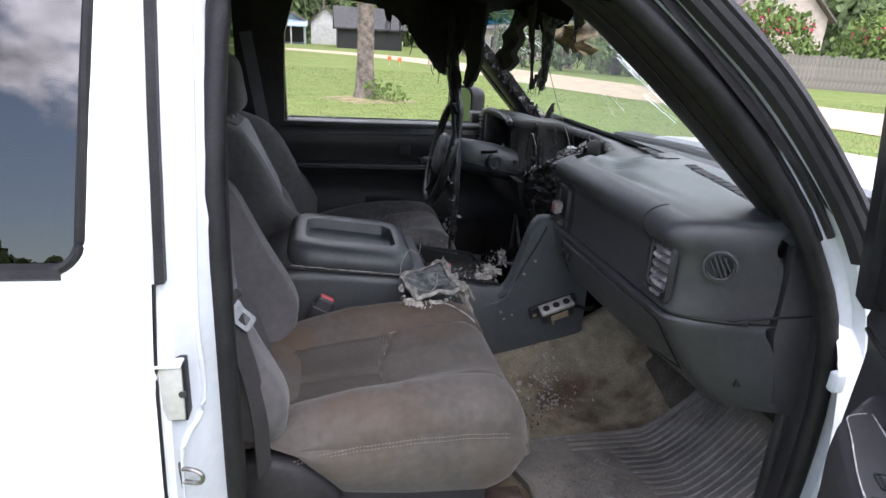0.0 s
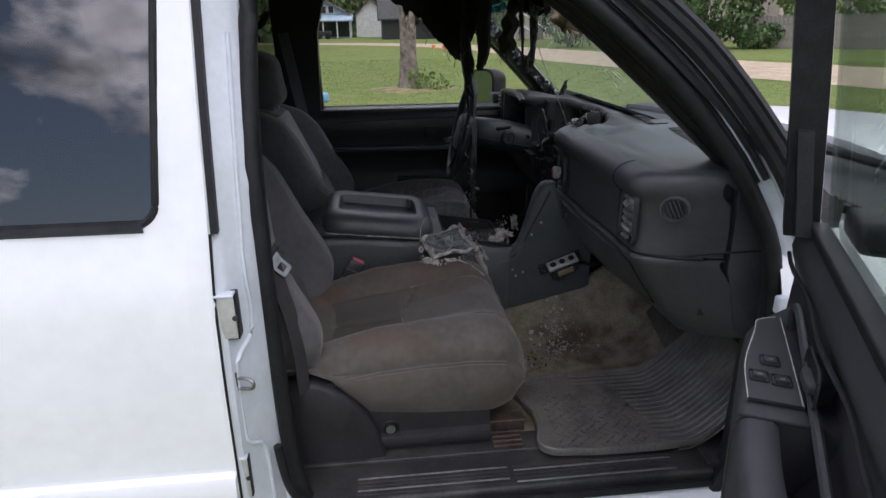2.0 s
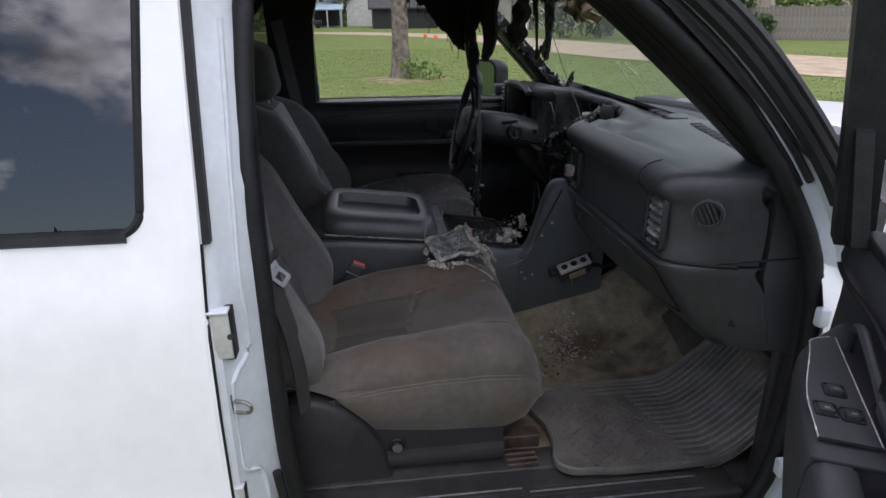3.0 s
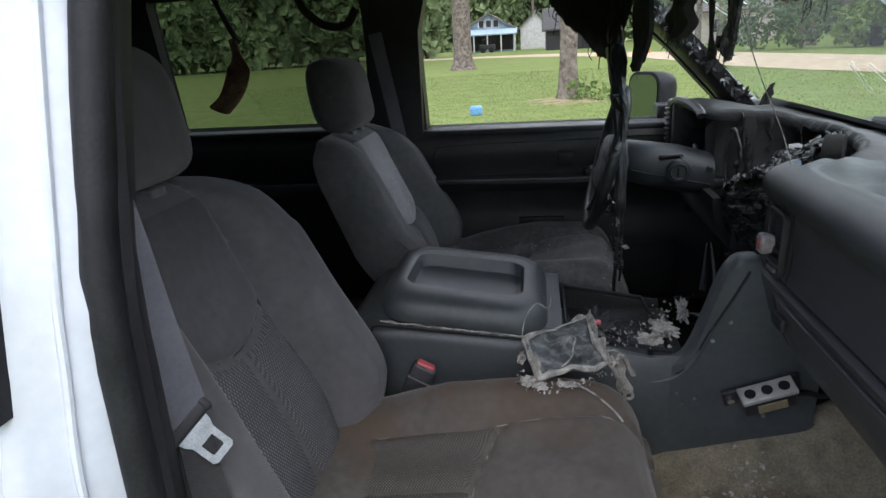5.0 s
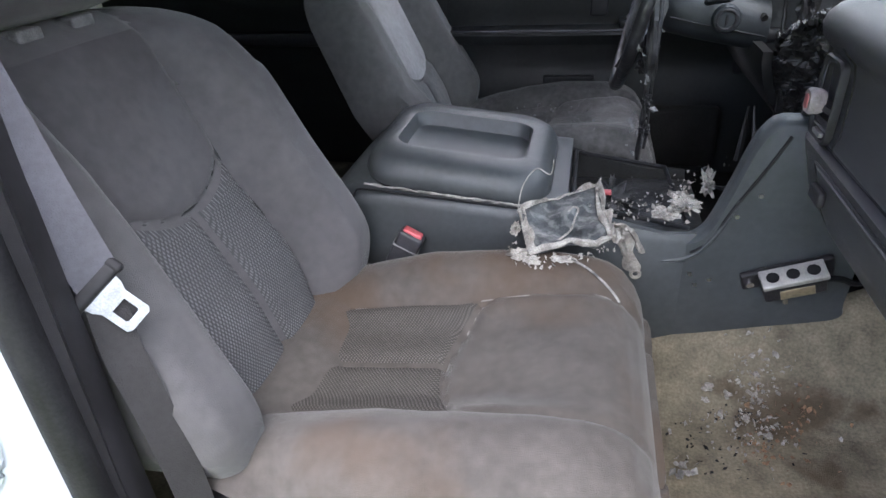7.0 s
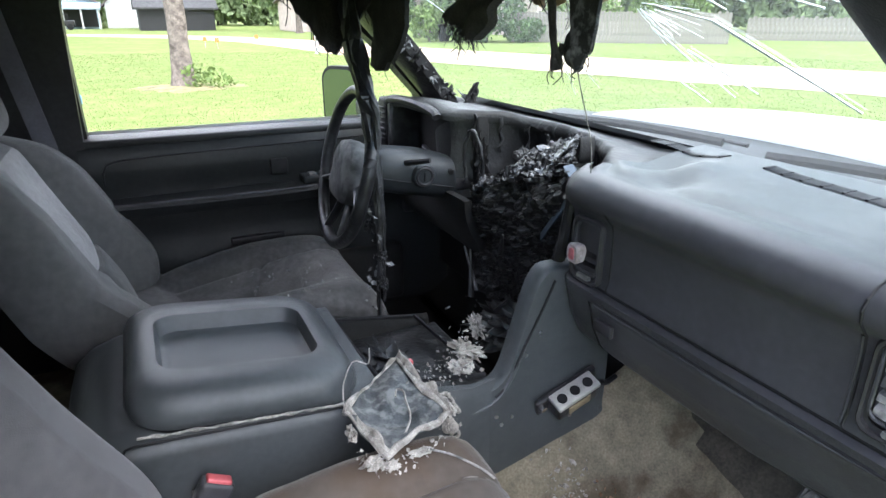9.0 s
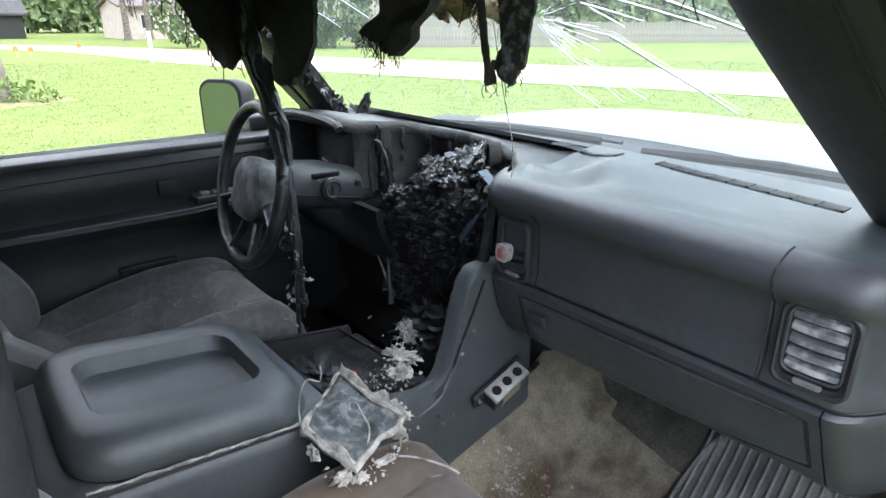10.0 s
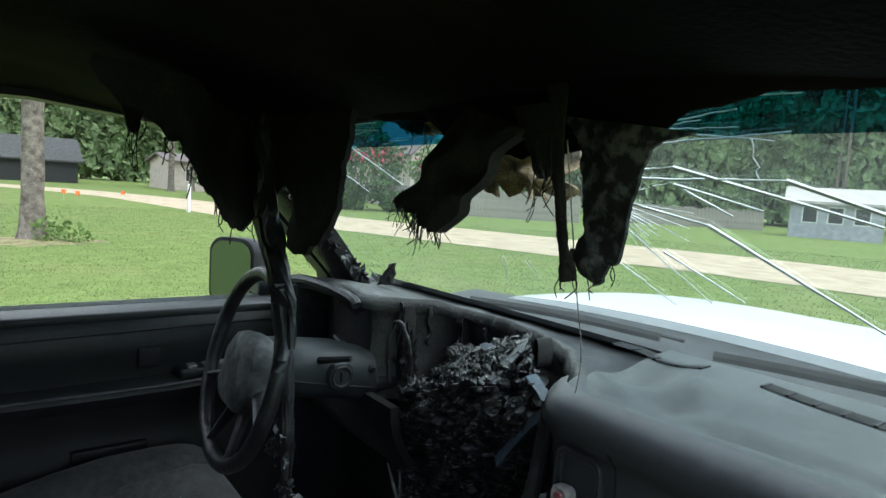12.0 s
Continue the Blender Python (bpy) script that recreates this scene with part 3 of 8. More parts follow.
def front_seat(name, cy, label, door, soiled, ztop=1.375, dx=0.0, hz=1.374, hx=-0.145, cdx=0.0, cut0=1.113, near_k=1.0):
    """door: -1 where the door is on the low-y side, +1 on the other."""
    seat = thing(name, (0.35, cy, 0.63), label, "car seat", "front seats")
    cloth = CLOTH_S if soiled else SOOTCLOTH
    up = (ztop - 0.845) / 0.53
    def high(z):
        return 0.845 + (z - 0.845) * up
    # cushion
    sec = []
    NY = 64
    XS = [lerp(0.06, 0.60, i / 60) for i in range(60)] + [lerp(0.60, 0.655, i / 14) for i in range(15)]
    for x in XS:
        hw = cush_hw(x)
        bot = interp(x, [(0.06, 0.875), (0.12, 0.872), (0.173, 0.85), (0.21, 0.80), (0.265, 0.745), (0.40, 0.730), (0.56, 0.724), (0.62, 0.735), (0.655, 0.775)])
        row = []
        for k in range(NY + 1):
            e = lerp(-1, 1, k / NY)
            z = seat_top(x, cy + e * hw, cy)
            row.append((x + dx + cdx, cy + e * hw, max(z, bot + 0.01)))
        zr, zl = row[-1][2], row[0][2]
        SIDE = (0.06, 0.14, 0.2, 0.26, 0.4, 0.6, 0.8, 0.93, 1.0)
        def out(q):
            return 0.016 * math.sin(min(1.0, q * 1.05) * 3.1) - 0.005 * math.exp(-((q - 0.2) / 0.05) ** 2) - 0.012 * max(0, (q - 0.8) / 0.2) ** 2
        for q in SIDE:
            row.append((x + dx + cdx, cy + hw + out(q), lerp(zr, bot, q)))
        for q in SIDE[::-1]:
            row.append((x + dx + cdx, cy - hw - out(q), lerp(zl, bot, q)))
        sec.append(row)
    last = sec[-1]
    mz = sum(p[2] for p in last) / len(last)
    for k_, ex in ((0.93, 0.007), (0.75, 0.011)):
        sec.append([(p[0] + ex, cy + (p[1] - cy) * (0.6 + 0.4 * k_), mz + (p[2] - mz) * k_) for p in last])
    part("seat_cushion", loft(sec), cloth, seat, "brown-stained grey cloth cushion" if soiled else "sooty grey cloth cushion")
    # woven inserts on the cushion
    for s in (-1, 1):
        def ins(u, v):
            y = cy + s * lerp(0.006, 0.121, v)
            x = lerp(0.085, 0.351 + 2.4 * (y - cy) ** 2, u)
            return (x + dx + cdx, y, seat_top(x, y, cy) + 0.0042)
        part("woven_insert", sheet(ins, 26, 14), WOVEN_S if soiled else SOOTCLOTH, seat, "grey woven cloth insert")
    # double stitching below the bolster's edge
    for q in (0.17, 0.225):
        for s in (-1, 1):
            bm = bmesh.new()
            pts = []
            for k in range(131):
                x = lerp(0.15, 0.60, k / 130)
                hw = cush_hw(x)
                zt = seat_top(x, cy + s * hw, cy)
                pts.append((x + dx + cdx, cy + s * (hw + 0.0118), lerp(zt, 0.735, q)))
            for k in range(0, 130, 2):
                tube([pts[k], pts[k + 1]], 0.0008, 4, bm)
            part("stitching", bm, THREAD if soiled else cloth, seat)
    # sewn seams of the cushion; pale cords paint the light on their ridges
    for s in (-1, 1):
        pts = []
        for k in range(37):
            x = lerp(0.09, 0.60, k / 36)
            y = cy + s * (0.127 + 0.01 * smooth((x - 0.3) / 0.3))
            pts.append((x + dx + cdx, y, seat_top(x, y, cy) + 0.0004))
        part("seam", tube(pts, 0.0014, 5), THREAD if soiled else cloth, seat)
    pts = [(0.358 + 2.4 * b * b + dx + cdx, cy + b, seat_top(0.358 + 2.4 * b * b, cy + b, cy) + 0.0006) for b in [lerp(-0.126, 0.126, k / 24) for k in range(25)]]
    part("seam", tube(pts, 0.0016, 5), THREAD if soiled else cloth, seat)
    # backrest
    sec = []
    NB = 60
    ZS = [lerp(0.845, 1.30, i / 44) for i in range(44)] + [lerp(1.30, 1.375, i / 18) for i in range(19)]
    for z in ZS:
        hw = interp(z, BACK_W) if soiled else sum(interp(min(1.372, max(0.845, z + 0.016 * q)), BACK_W) for q in range(-3, 4)) / 7
        row = []
        for k in range(NB + 1):
            e = lerp(-1, 1, k / NB)
            x = back_front(z, e * hw, cut0, near_k) - 0.024 * max(0, (abs(e) - 0.88) / 0.12) ** 2.2
            row.append((x + dx, cy + e * hw, high(z - 0.010 * abs(e) ** 2 * smooth((z - 1.2) / 0.15))))
        mid = 0.107 - 0.40 * (z - 0.845)
        back = mid - interp(z, [(0.845, 0.10), (1.0, 0.125), (1.25, 0.115), (1.33, 0.10), (1.375, 0.075)])
        for e in (1.0, 1.01, 0.97, 0.6, 0, -0.6, -0.97, -1.01, -1.0):
            f = lerp(row[-1][0] - dx if e > 0 else row[0][0] - dx, back, (0.35 if abs(e) == 1.0 else 0.75 if abs(e) == 1.01 else 1.0))
            row.append((f + dx, cy + e * hw * 1.004, high(z - 0.010 * smooth((z - 1.2) / 0.15))))
        sec.append(row)
    part("backrest", loft(sec), CLOTH if soiled else CLOTH_D, seat, "grey cloth backrest with side bolsters")
    def on_back(z, d, lift):
        return (back_front(z, d, cut0, near_k) + dx + lift, cy + d, high(z - 0.010 * (d / 0.26) ** 2 * smooth((z - 1.2) / 0.15)))
    for s in (-1, 1):
        def ins(u, v):
            d = lerp(0.007, 0.117, v)
            z = lerp(0.862, cut0 - 0.007 + 0.045 * (d / 0.125) ** 2, u)
            if z < 1.08:
                d *= 1 + 0.12 * math.exp(-((z - 0.98) / 0.10) ** 2)
            return on_back(z, s * d, 0.0028)
        part("woven_insert", sheet(ins, 30, 12), WOVEN if soiled else CLOTH_M, seat, "grey woven cloth insert")
    # seams of the backrest: dark cords paint the groove shade
    for s in (-1, 1):
        pts = [on_back(z, s * (0.1215 + 0.016 * math.exp(-((z - 0.98) / 0.10) ** 2)), 0.0008) for z in [lerp(0.87, 1.345, k / 34) for k in range(35)]]
        part("seam", tube(pts, 0.0022, 6), SEAM, seat)
    pts = [on_back(cut0 + 0.045 * (d / 0.125) ** 2, d, 0.001) for d in [lerp(-0.117, 0.117, k / 20) for k in range(21)]]
    part("seam", tube(pts, 0.0018, 6), SEAM, seat)
    def upper(u, v):
        d = lerp(-0.116, 0.116, v)
        return on_back(lerp(cut0 + 0.008 + 0.045 * (d / 0.125) ** 2, 1.345, u), d, 0.0018)
    part("upper_panel", sheet(upper, 22, 26), CLOTH_U if soiled else CLOTH_L, seat, "smooth grey cloth panel")
    # headrest
    hw_, hd_ = (0.160, 0.076) if soiled else (0.15, 0.075)
    sec = []
    for i in range(25):
        v = i / 24
        z = lerp(hz, hz + 0.215, v)
        k_ = max(0.02, (1 - abs(2 * v - 1) ** 4.5)) ** 0.5
        row = []
        for k in range(40):
            a = 2 * math.pi * k / 40
            c, s = math.cos(a), math.sin(a)
            row.append((hx - 0.03 * v + hd_ * math.copysign(abs(s) ** 0.75, s) * k_ + 0.004 * noise.noise((c, s, v * 3)), cy + (hw_ - 0.012 * v) * math.copysign(abs(c) ** 0.55, c) * (0.55 + 0.45 * k_), z))
        sec.append(row)
    part("headrest", loft(sec), CLOTH if soiled else CLOTH_D, seat, "grey cloth headrest")
    for s in (-1, 1):
        part("headrest_post", tube([(hx + 0.005, cy + s * 0.045, ztop - 0.04), (hx - 0.005, cy + s * 0.045, hz + 0.05)], 0.007), METAL, seat, "bright metal headrest post")
        part("post_guide", box(hx - 0.018, hx + 0.030, cy + s * 0.045 - 0.02, cy + s * 0.045 + 0.02, ztop - 0.022, ztop - 0.002, 0.004), SLAT, seat, "grey plastic post guide")
    # base: skirt, hinge cover, bolt, rails
    part("seat_base", box(0.14, 0.55, cy - 0.21, cy + 0.21, 0.66, 0.78, 0.02), PLASTIC_D, seat, "dark plastic seat base")
    yo = cy + door * 0.262
    prof = [(p.x, p.z) for p in spline([(x, 0, z) for x, z in ((0.30, 0.632), (0.292, 0.67), (0.275, 0.72), (0.235, 0.785), (0.18, 0.832), (0.12, 0.852), (0.075, 0.835), (0.05, 0.79), (0.04, 0.70), (0.04, 0.632))], 4)]
    rows = [[(0.165 + (x - 0.165) * s, yo + door * d, 0.63 + (z - 0.63) * s) for x, z in prof] for d, s in ((-0.03, 1.0), (0.006, 1.0), (0.016, 0.98), (0.022, 0.94), (0.024, 0.5))]
    part("hinge_cover", loft(rows), PLASTIC_D, seat, "rounded dark plastic hinge cover")
    skirt = [[(0.25, yo + door * d, 0.632), (0.56, yo + door * d, 0.632), (0.56, yo + door * d, 0.735), (0.40, yo + door * d, 0.745), (0.25, yo + door * d, 0.80)] for d in (-0.03, -0.008)]
    part("side_skirt", loft(skirt), PLASTIC_D, seat)
    lip = [[(x, yo + door * (0.0 + d), z) for d, z in ((-0.008, 0.685), (0.008, 0.68), (0.012, 0.67), (0.010, 0.655), (-0.008, 0.645))] for x in (0.27, 0.56)]
    part("skirt_rib", loft(lip), PLASTIC_D, seat)
    bolt = part("bolt", tube([(0.312, yo + door * -0.01, 0.70), (0.312, yo + door * 0.006, 0.70)], 0.012, 10), METAL, seat, "steel bolt head")
    part("bolt_recess", tube([(0.312 + 0.017 * math.cos(a), yo - door * 0.006, 0.70 + 0.017 * math.sin(a)) for a in [2 * math.pi * q / 18 for q in range(18)]], 0.004, 6, closed=True), RUBBER, bolt)
    for s in (-1, 1):
        part("seat_rail", box(0.05, 0.66, cy + s * 0.2 - 0.02, cy + s * 0.2 + 0.02, 0.63, 0.665, 0.004), RAIL, seat)
    return seat


RAIL = mat("rusty_rail", (0.07, 0.05, 0.04), 0.55, 0.3, var=0.5, scale=30, bump=0.5)
SLAT = mat("dusty_slat", (0.15, 0.15, 0.155), 0.35, var=0.35, scale=60)
WORN = mat("worn_plastic_edge", (0.38, 0.37, 0.36), 0.6, var=0.4, scale=80)
DUSTY = mat("dusty_blade", (0.10, 0.098, 0.10), 0.3, var=0.3, scale=50, stain=(0.42, 0.41, 0.40), stain_scale=38, stain_amt=0.7)
front_seat("passenger_seat", 0.487, "brown-stained grey cloth front seat with headrest, bolted to the floor", -1, True)
driver_seat = front_seat("driver_seat", 1.53, "sooty grey cloth front seat with headrest, beside the console", 1, False, 1.325, 0.035, 1.32, -0.11, 0.03, 1.03, 0.5)

# rear bench
bench = thing("rear_bench", (-0.8, 1.0, 0.63), "dark grey cloth rear bench behind the front seats", "car seat")
part("bench_cushion", box(-1.2, -0.55, 0.25, 1.75, 0.66, 0.98, 0.05), CLOTH_D, bench)
bm = box(-1.35, -1.15, 0.25, 1.75, 0.95, 1.42, 0.05)
part("bench_back", bm, CLOTH_D, bench)
for y in (0.55, 1.45):
    part("bench_headrest", box(-1.36, -1.26, y - 0.13, y + 0.13, 1.44, 1.58, 0.04), CLOTH_D, bench)

# ---- seat belt ----
belt = thing("seat_belt", (0.10, 0.20, 0.9), "grey seat belt hanging from the pillar over the seat edge", "seat belt")


def strap(path, width, side, thick=0.0015):
    """A flat ribbon along a path; side: the way its width lies."""
    P = spline(path, 8)
    s = Vector(side).normalized()
    sec = []
    for i, p in enumerate(P):
        d = (P[min(i + 1, len(P) - 1)] - P[max(i - 1, 0)]).normalized()
        w = (s - d * s.dot(d)).normalized()
        n = d.cross(w)
        sec.append([p + w * width / 2 + n * thick, p - w * width / 2 + n * thick, p - w * width / 2 - n * thick, p + w * width / 2 - n * thick])
    return loft(sec)


AXIS = Vector((0.44, 0.744, 0.495)).normalized()
part("webbing", strap([(0.02, 0.19, 1.66), (0.05, 0.196, 1.48), (0.062, 0.2, 1.386), (0.067, 0.213, 1.273), (0.072, 0.228, 1.168)], 0.046, AXIS), BELT, belt, "grey-blue webbing")
part("lower_webbing", strap([(0.074, 0.226, 1.166), (0.088, 0.208, 1.10), (0.104, 0.200, 1.04), (0.116, 0.196, 0.95), (0.12, 0.194, 0.84)], 0.038, AXIS), BELT_D, belt, "dark lower webbing")
bm = box(-0.033, 0.033, -0.007, 0.007, -0.009, 0.009, 0.005)
for e in (-1, 1):
    box(e * 0.029 - 0.006, e * 0.029 + 0.006, -0.008, 0.008, -0.010, 0.010, 0.005, 3, bm)
DOWN = Vector((0.743, 0.164, -0.643))
DOWN = (DOWN - AXIS * DOWN.dot(AXIS)).normalized()
TM = Matrix.Translation((0.068, 0.222, 1.166)) @ Matrix((AXIS, (-DOWN).cross(AXIS), -DOWN)).transposed().to_4x4()
bm.transform(TM)
part("tongue_guide", bm, PLASTIC_D, belt, "black plastic guide")
bm = bmesh.new()
outer = [(-0.026, 0), (0.026, 0), (0.024, -0.012), (0.019, -0.02), (0.019, -0.052), (0.014, -0.056), (-0.014, -0.056), (-0.019, -0.052), (-0.019, -0.02), (-0.024, -0.012)]
inner = [(-0.010, -0.026), (0.010, -0.026), (0.010, -0.030), (0.010, -0.034), (0.010, -0.044), (0.008, -0.046), (-0.008, -0.046), (-0.010, -0.044), (-0.010, -0.034), (-0.010, -0.030)]
for y in (0.0015,):
    loft([[(a * 0.85, s * y, b * 0.9 - 0.006) for a, b in ring_] for s, ring_ in ((1, outer), (1, inner), (-1, inner), (-1, outer), (1, outer))], True, False, bm)
bm.transform(TM)
part("tongue", bm, mat("dull_steel", (0.26, 0.27, 0.28), 0.5, 1.0, var=0.2, scale=60),  belt, "bright steel belt tongue")

buckle = thing("belt_buckle", (0.22, 0.765, 0.85), "dark plastic belt buckle with a red release button", "buckle")
BM_ = Matrix.Translation((0.215, 0.768, 0.895)) @ Matrix.Rotation(radians(28), 4, "Y")
bm = box(-0.025, 0.025, -0.014, 0.014, -0.035, 0.045, 0.007)
bm.transform(BM_)
part("buckle_body", bm, PLASTIC, buckle)
bm = box(-0.019, 0.019, -0.009, 0.009, 0.04, 0.05, 0.003)
bm.transform(BM_)
part("release_button", bm, RED, buckle, "faded red release button")
bm = box(-0.02, 0.02, -0.006, 0.006, -0.16, -0.03, 0.003)
bm.transform(BM_)
part("stalk", bm, PLASTIC, buckle)
bm = box(-0.0262, 0.0262, -0.0152, 0.0152, 0.010, 0.014, 0.002)
bm.transform(BM_)
part("collar", bm, SLAT, buckle, "scuffed pale line round the buckle")

# ---- console ----
console = thing("center_console", (0.4, 1.0, 0.63), "grey plastic centre console between the seats, melted at its front", "console")
def csec(x, top, y0=0.80, y1=1.20, bot=0.635):
    r = 0.05
    arc = [(r * (1 - math.cos(q * math.pi / 12)), r * (1 - math.sin(q * math.pi / 12)) * 0.8) for q in range(7)]
    return [(x, y0 + 0.01, bot), (x, y0, bot + 0.05)] + [(x, y0 + a, top - b) for a, b in arc] + [(x, y1 - a, top - b) for a, b in arc[::-1]] + [(x, y1, bot + 0.05), (x, y1 - 0.01, bot)]
rows = [csec(0.015, 0.87), csec(0.02, 0.925), csec(0.035, 0.965), csec(0.065, 0.992), csec(0.11, 1.008), csec(0.17, 1.013), csec(0.30, 1.003), csec(0.515, 0.982)]
part("console_body", loft(rows), CONSOLE, console, "grey plastic console box")
# front tray walls, open above
for y0, y1, m in ((0.80, 0.835, CONSOLE), (1.165, 1.20, SOOT)):
    drop = 0.0 if y0 < 1 else 0.03
    rows = [[(x, y0 + e, 0.635), (x, y1, 0.635), (x, y1, t - drop - 0.006), (x, y1 - 0.006, t - drop), (x, y0 + 0.012 + e, t - drop), (x, y0 + e, t - drop - 0.015)] for x, t, e in ((0.515, 0.978, 0), (0.56, 0.965, 0), (0.64, 0.945, 0), (0.69, 0.934, 0.003), (0.735, 0.935, 0.009), (0.77, 0.93, 0.016))]
    part("tray_wall", loft(rows), m, console)
part("tray_floor", box(0.515, 0.78, 0.83, 1.17, 0.85, 0.885, 0.004), CHAR, console, "charred tray floor")
part("tray_rim", tube([(0.525, 0.845, 0.974), (0.525, 1.155, 0.952), (0.72, 1.155, 0.92), (0.73, 0.845, 0.935)], 0.005, 8, closed=True), RUBBER, console)
# lid with a sunken tray
def lid_ring(w, h, z, r, n=8, slope=0.042):
    return [(0.305 + a * 0.90, 0.988 + b * 0.88, z - 0.018 - slope * (a + 0.19) / 0.38) for a, b in rrect(w, h, r, n)]
rows = [lid_ring(0.37, 0.38, 1.03, 0.06), lid_ring(0.392, 0.408, 1.036, 0.075), lid_ring(0.40, 0.42, 1.05, 0.085), lid_ring(0.392, 0.41, 1.068, 0.085), lid_ring(0.375, 0.392, 1.082, 0.08), lid_ring(0.345, 0.36, 1.091, 0.07), lid_ring(0.30, 0.262, 1.094, 0.05), lid_ring(0.285, 0.232, 1.092, 0.045), lid_ring(0.278, 0.222, 1.082, 0.042), lid_ring(0.270, 0.208, 1.064, 0.038), lid_ring(0.255, 0.185, 1.060, 0.03)]
part("lid", loft(rows), CONSOLE, console, "padded console lid with a sunken tray")
part("lid_gap", loft([lid_ring(0.378, 0.39, 1.022, 0.065), lid_ring(0.378, 0.39, 1.036, 0.065)], True, False), RUBBER, console)
part("torn_seam", tube([(x, 0.797 + 0.002 * noise.noise((x * 40, 1, 0)), interp(x, [(0.14, 1.020), (0.20, 1.013), (0.30, 1.002), (0.44, 0.988)]) + 0.003 * noise.noise((x * 60, 3, 0))) for x in [lerp(0.14, 0.44, k / 50) for k in range(51)]], [max(0.001, 0.0022 + 0.003 * noise.noise((k * 0.35, 2, 0))) for k in range(51)], 6), ASH, console, "pale torn edge below the lid")
part("seam_crack", tube([(x, 0.7985, interp(x, [(0.10, 0.97), (0.125, 1.012), (0.44, 0.984)]) - 0.003) for x in [lerp(0.10, 0.45, k / 30) for k in range(31)]], 0.0022, 6), RUBBER, console)
# curved cheek that rises from console to dash
def cheek(y0, y1, m, label):
    prof = [(0.56, 0.66), (0.56, 0.85), (0.62, 0.90), (0.66, 0.908), (0.70, 0.920), (0.735, 0.928), (0.76, 0.955), (0.785, 1.03), (0.805, 1.10), (0.822, 1.135), (0.845, 1.15), (0.90, 1.148), (0.98, 1.14), (1.0, 1.08), (1.006, 0.95), (1.006, 0.82), (0.99, 0.775), (0.80, 0.70)]
    prof = [(p.x, p.z) for p in spline([(a, 0, b) for a, b in prof], 4)]
    s = 1 if y1 > y0 else -1
    rows = [[(0.9 + (x - 0.9) * k, y, 0.85 + (z - 0.85) * k) for x, z in prof] for y, k in ((y0, 0.965), (y0 + s * 0.006, 0.99), (y0 + s * 0.02, 1.0), (y1, 1.0))]
    part("cheek", loft(rows), m, console, label)
cheek(0.808, 0.845, CONSOLE, "curved grey plastic cheek joining console and dashboard")
part("cheek_groove", tube(spline([(0.735, 0.8065, 0.905), (0.765, 0.8065, 0.93), (0.79, 0.8065, 0.99), (0.83, 0.8065, 1.07), (0.855, 0.8065, 1.125)], 6), 0.0028, 6), RUBBER, console)
part("cheek_bead", tube(spline([(0.60, 0.809, 0.888), (0.66, 0.807, 0.885), (0.71, 0.806, 0.888), (0.745, 0.806, 0.905), (0.775, 0.807, 0.95), (0.80, 0.808, 1.01)], 6), 0.004, 8), CONSOLE, console)
for x, z in ((0.74, 0.86), (0.752, 0.838), (0.775, 0.85), (0.80, 0.98), (0.83, 1.02)):
    part("screw", tube([(x, 0.810, z), (x, 0.8055, z)], 0.004, 8), METAL, console)

# ---- socket strip on the cheek ----
strip = thing("socket_strip", (0.89, 0.77, 0.86), "black bracket with three chrome sockets screwed to the console", "power socket")
SM = Matrix.Translation((0.898, 0.789, 0.874)) @ Matrix.Rotation(radians(-20), 4, "Y") @ Matrix.Rotation(radians(20), 4, "X") @ Matrix.Diagonal((0.98, 1.0, 1.0, 1))
def sput(name, bm, m, label=""):
    bm.transform(SM)
    return part(name, bm, m, strip, label)
sput("bracket", box(-0.075, 0.075, 0.008, 0.02, -0.02, 0.022, 0.004), PLASTIC_D)
sput("socket_box", box(-0.045, 0.055, -0.022, 0.012, -0.028, 0.018, 0.005), PLASTIC_D, "black socket housing")
sput("label_plate", box(-0.02, 0.035, -0.0235, -0.021, -0.024, 0.0, 0.001), mat("dull_brass", (0.3, 0.24, 0.15), 0.5), "dull brown label")
sput("socket_bar", box(-0.046, 0.058, -0.026, 0.012, 0.012, 0.024, 0.003), mat("dull_aluminium", (0.42, 0.41, 0.39), 0.45, 0.3, var=0.2, scale=50), "chrome socket bar")
for k in range(3):
    sput("socket", tube([(-0.026 + 0.032 * k, -0.008, 0.020), (-0.026 + 0.032 * k, -0.008, 0.0255)], 0.0105, 14), RUBBER)
sput("screw", tube([(-0.062, 0.012, 0.0), (-0.062, 0.002, 0.0)], 0.007, 10), CHROME)
sput("wing_screw", tube([(-0.01, -0.01, -0.028), (-0.012, -0.012, -0.05)], 0.006, 8), CHROME)
sput("cable", tube(spline([(0.05, 0.0, -0.015), (0.08, 0.0, -0.03), (0.10, 0.0, -0.05), (0.13, 0.004, -0.06)], 5), 0.006, 8), RUBBER)

# ---- dashboard ----
dash = thing("dashboard", (1.1, 1.0, 0.95), "grey plastic dashboard, burnt away in the middle", "dashboard")


def dash_x(y):
    """How far back the face reaches across the truck."""
    x = 0.868
    if y < 0.20:
        x += 0.16 * ((0.20 - y) / 0.08) ** 1.8
    if y > 0.77:
        x += 0.05 * ((y - 0.77) / 0.07) ** 2.4
    return x


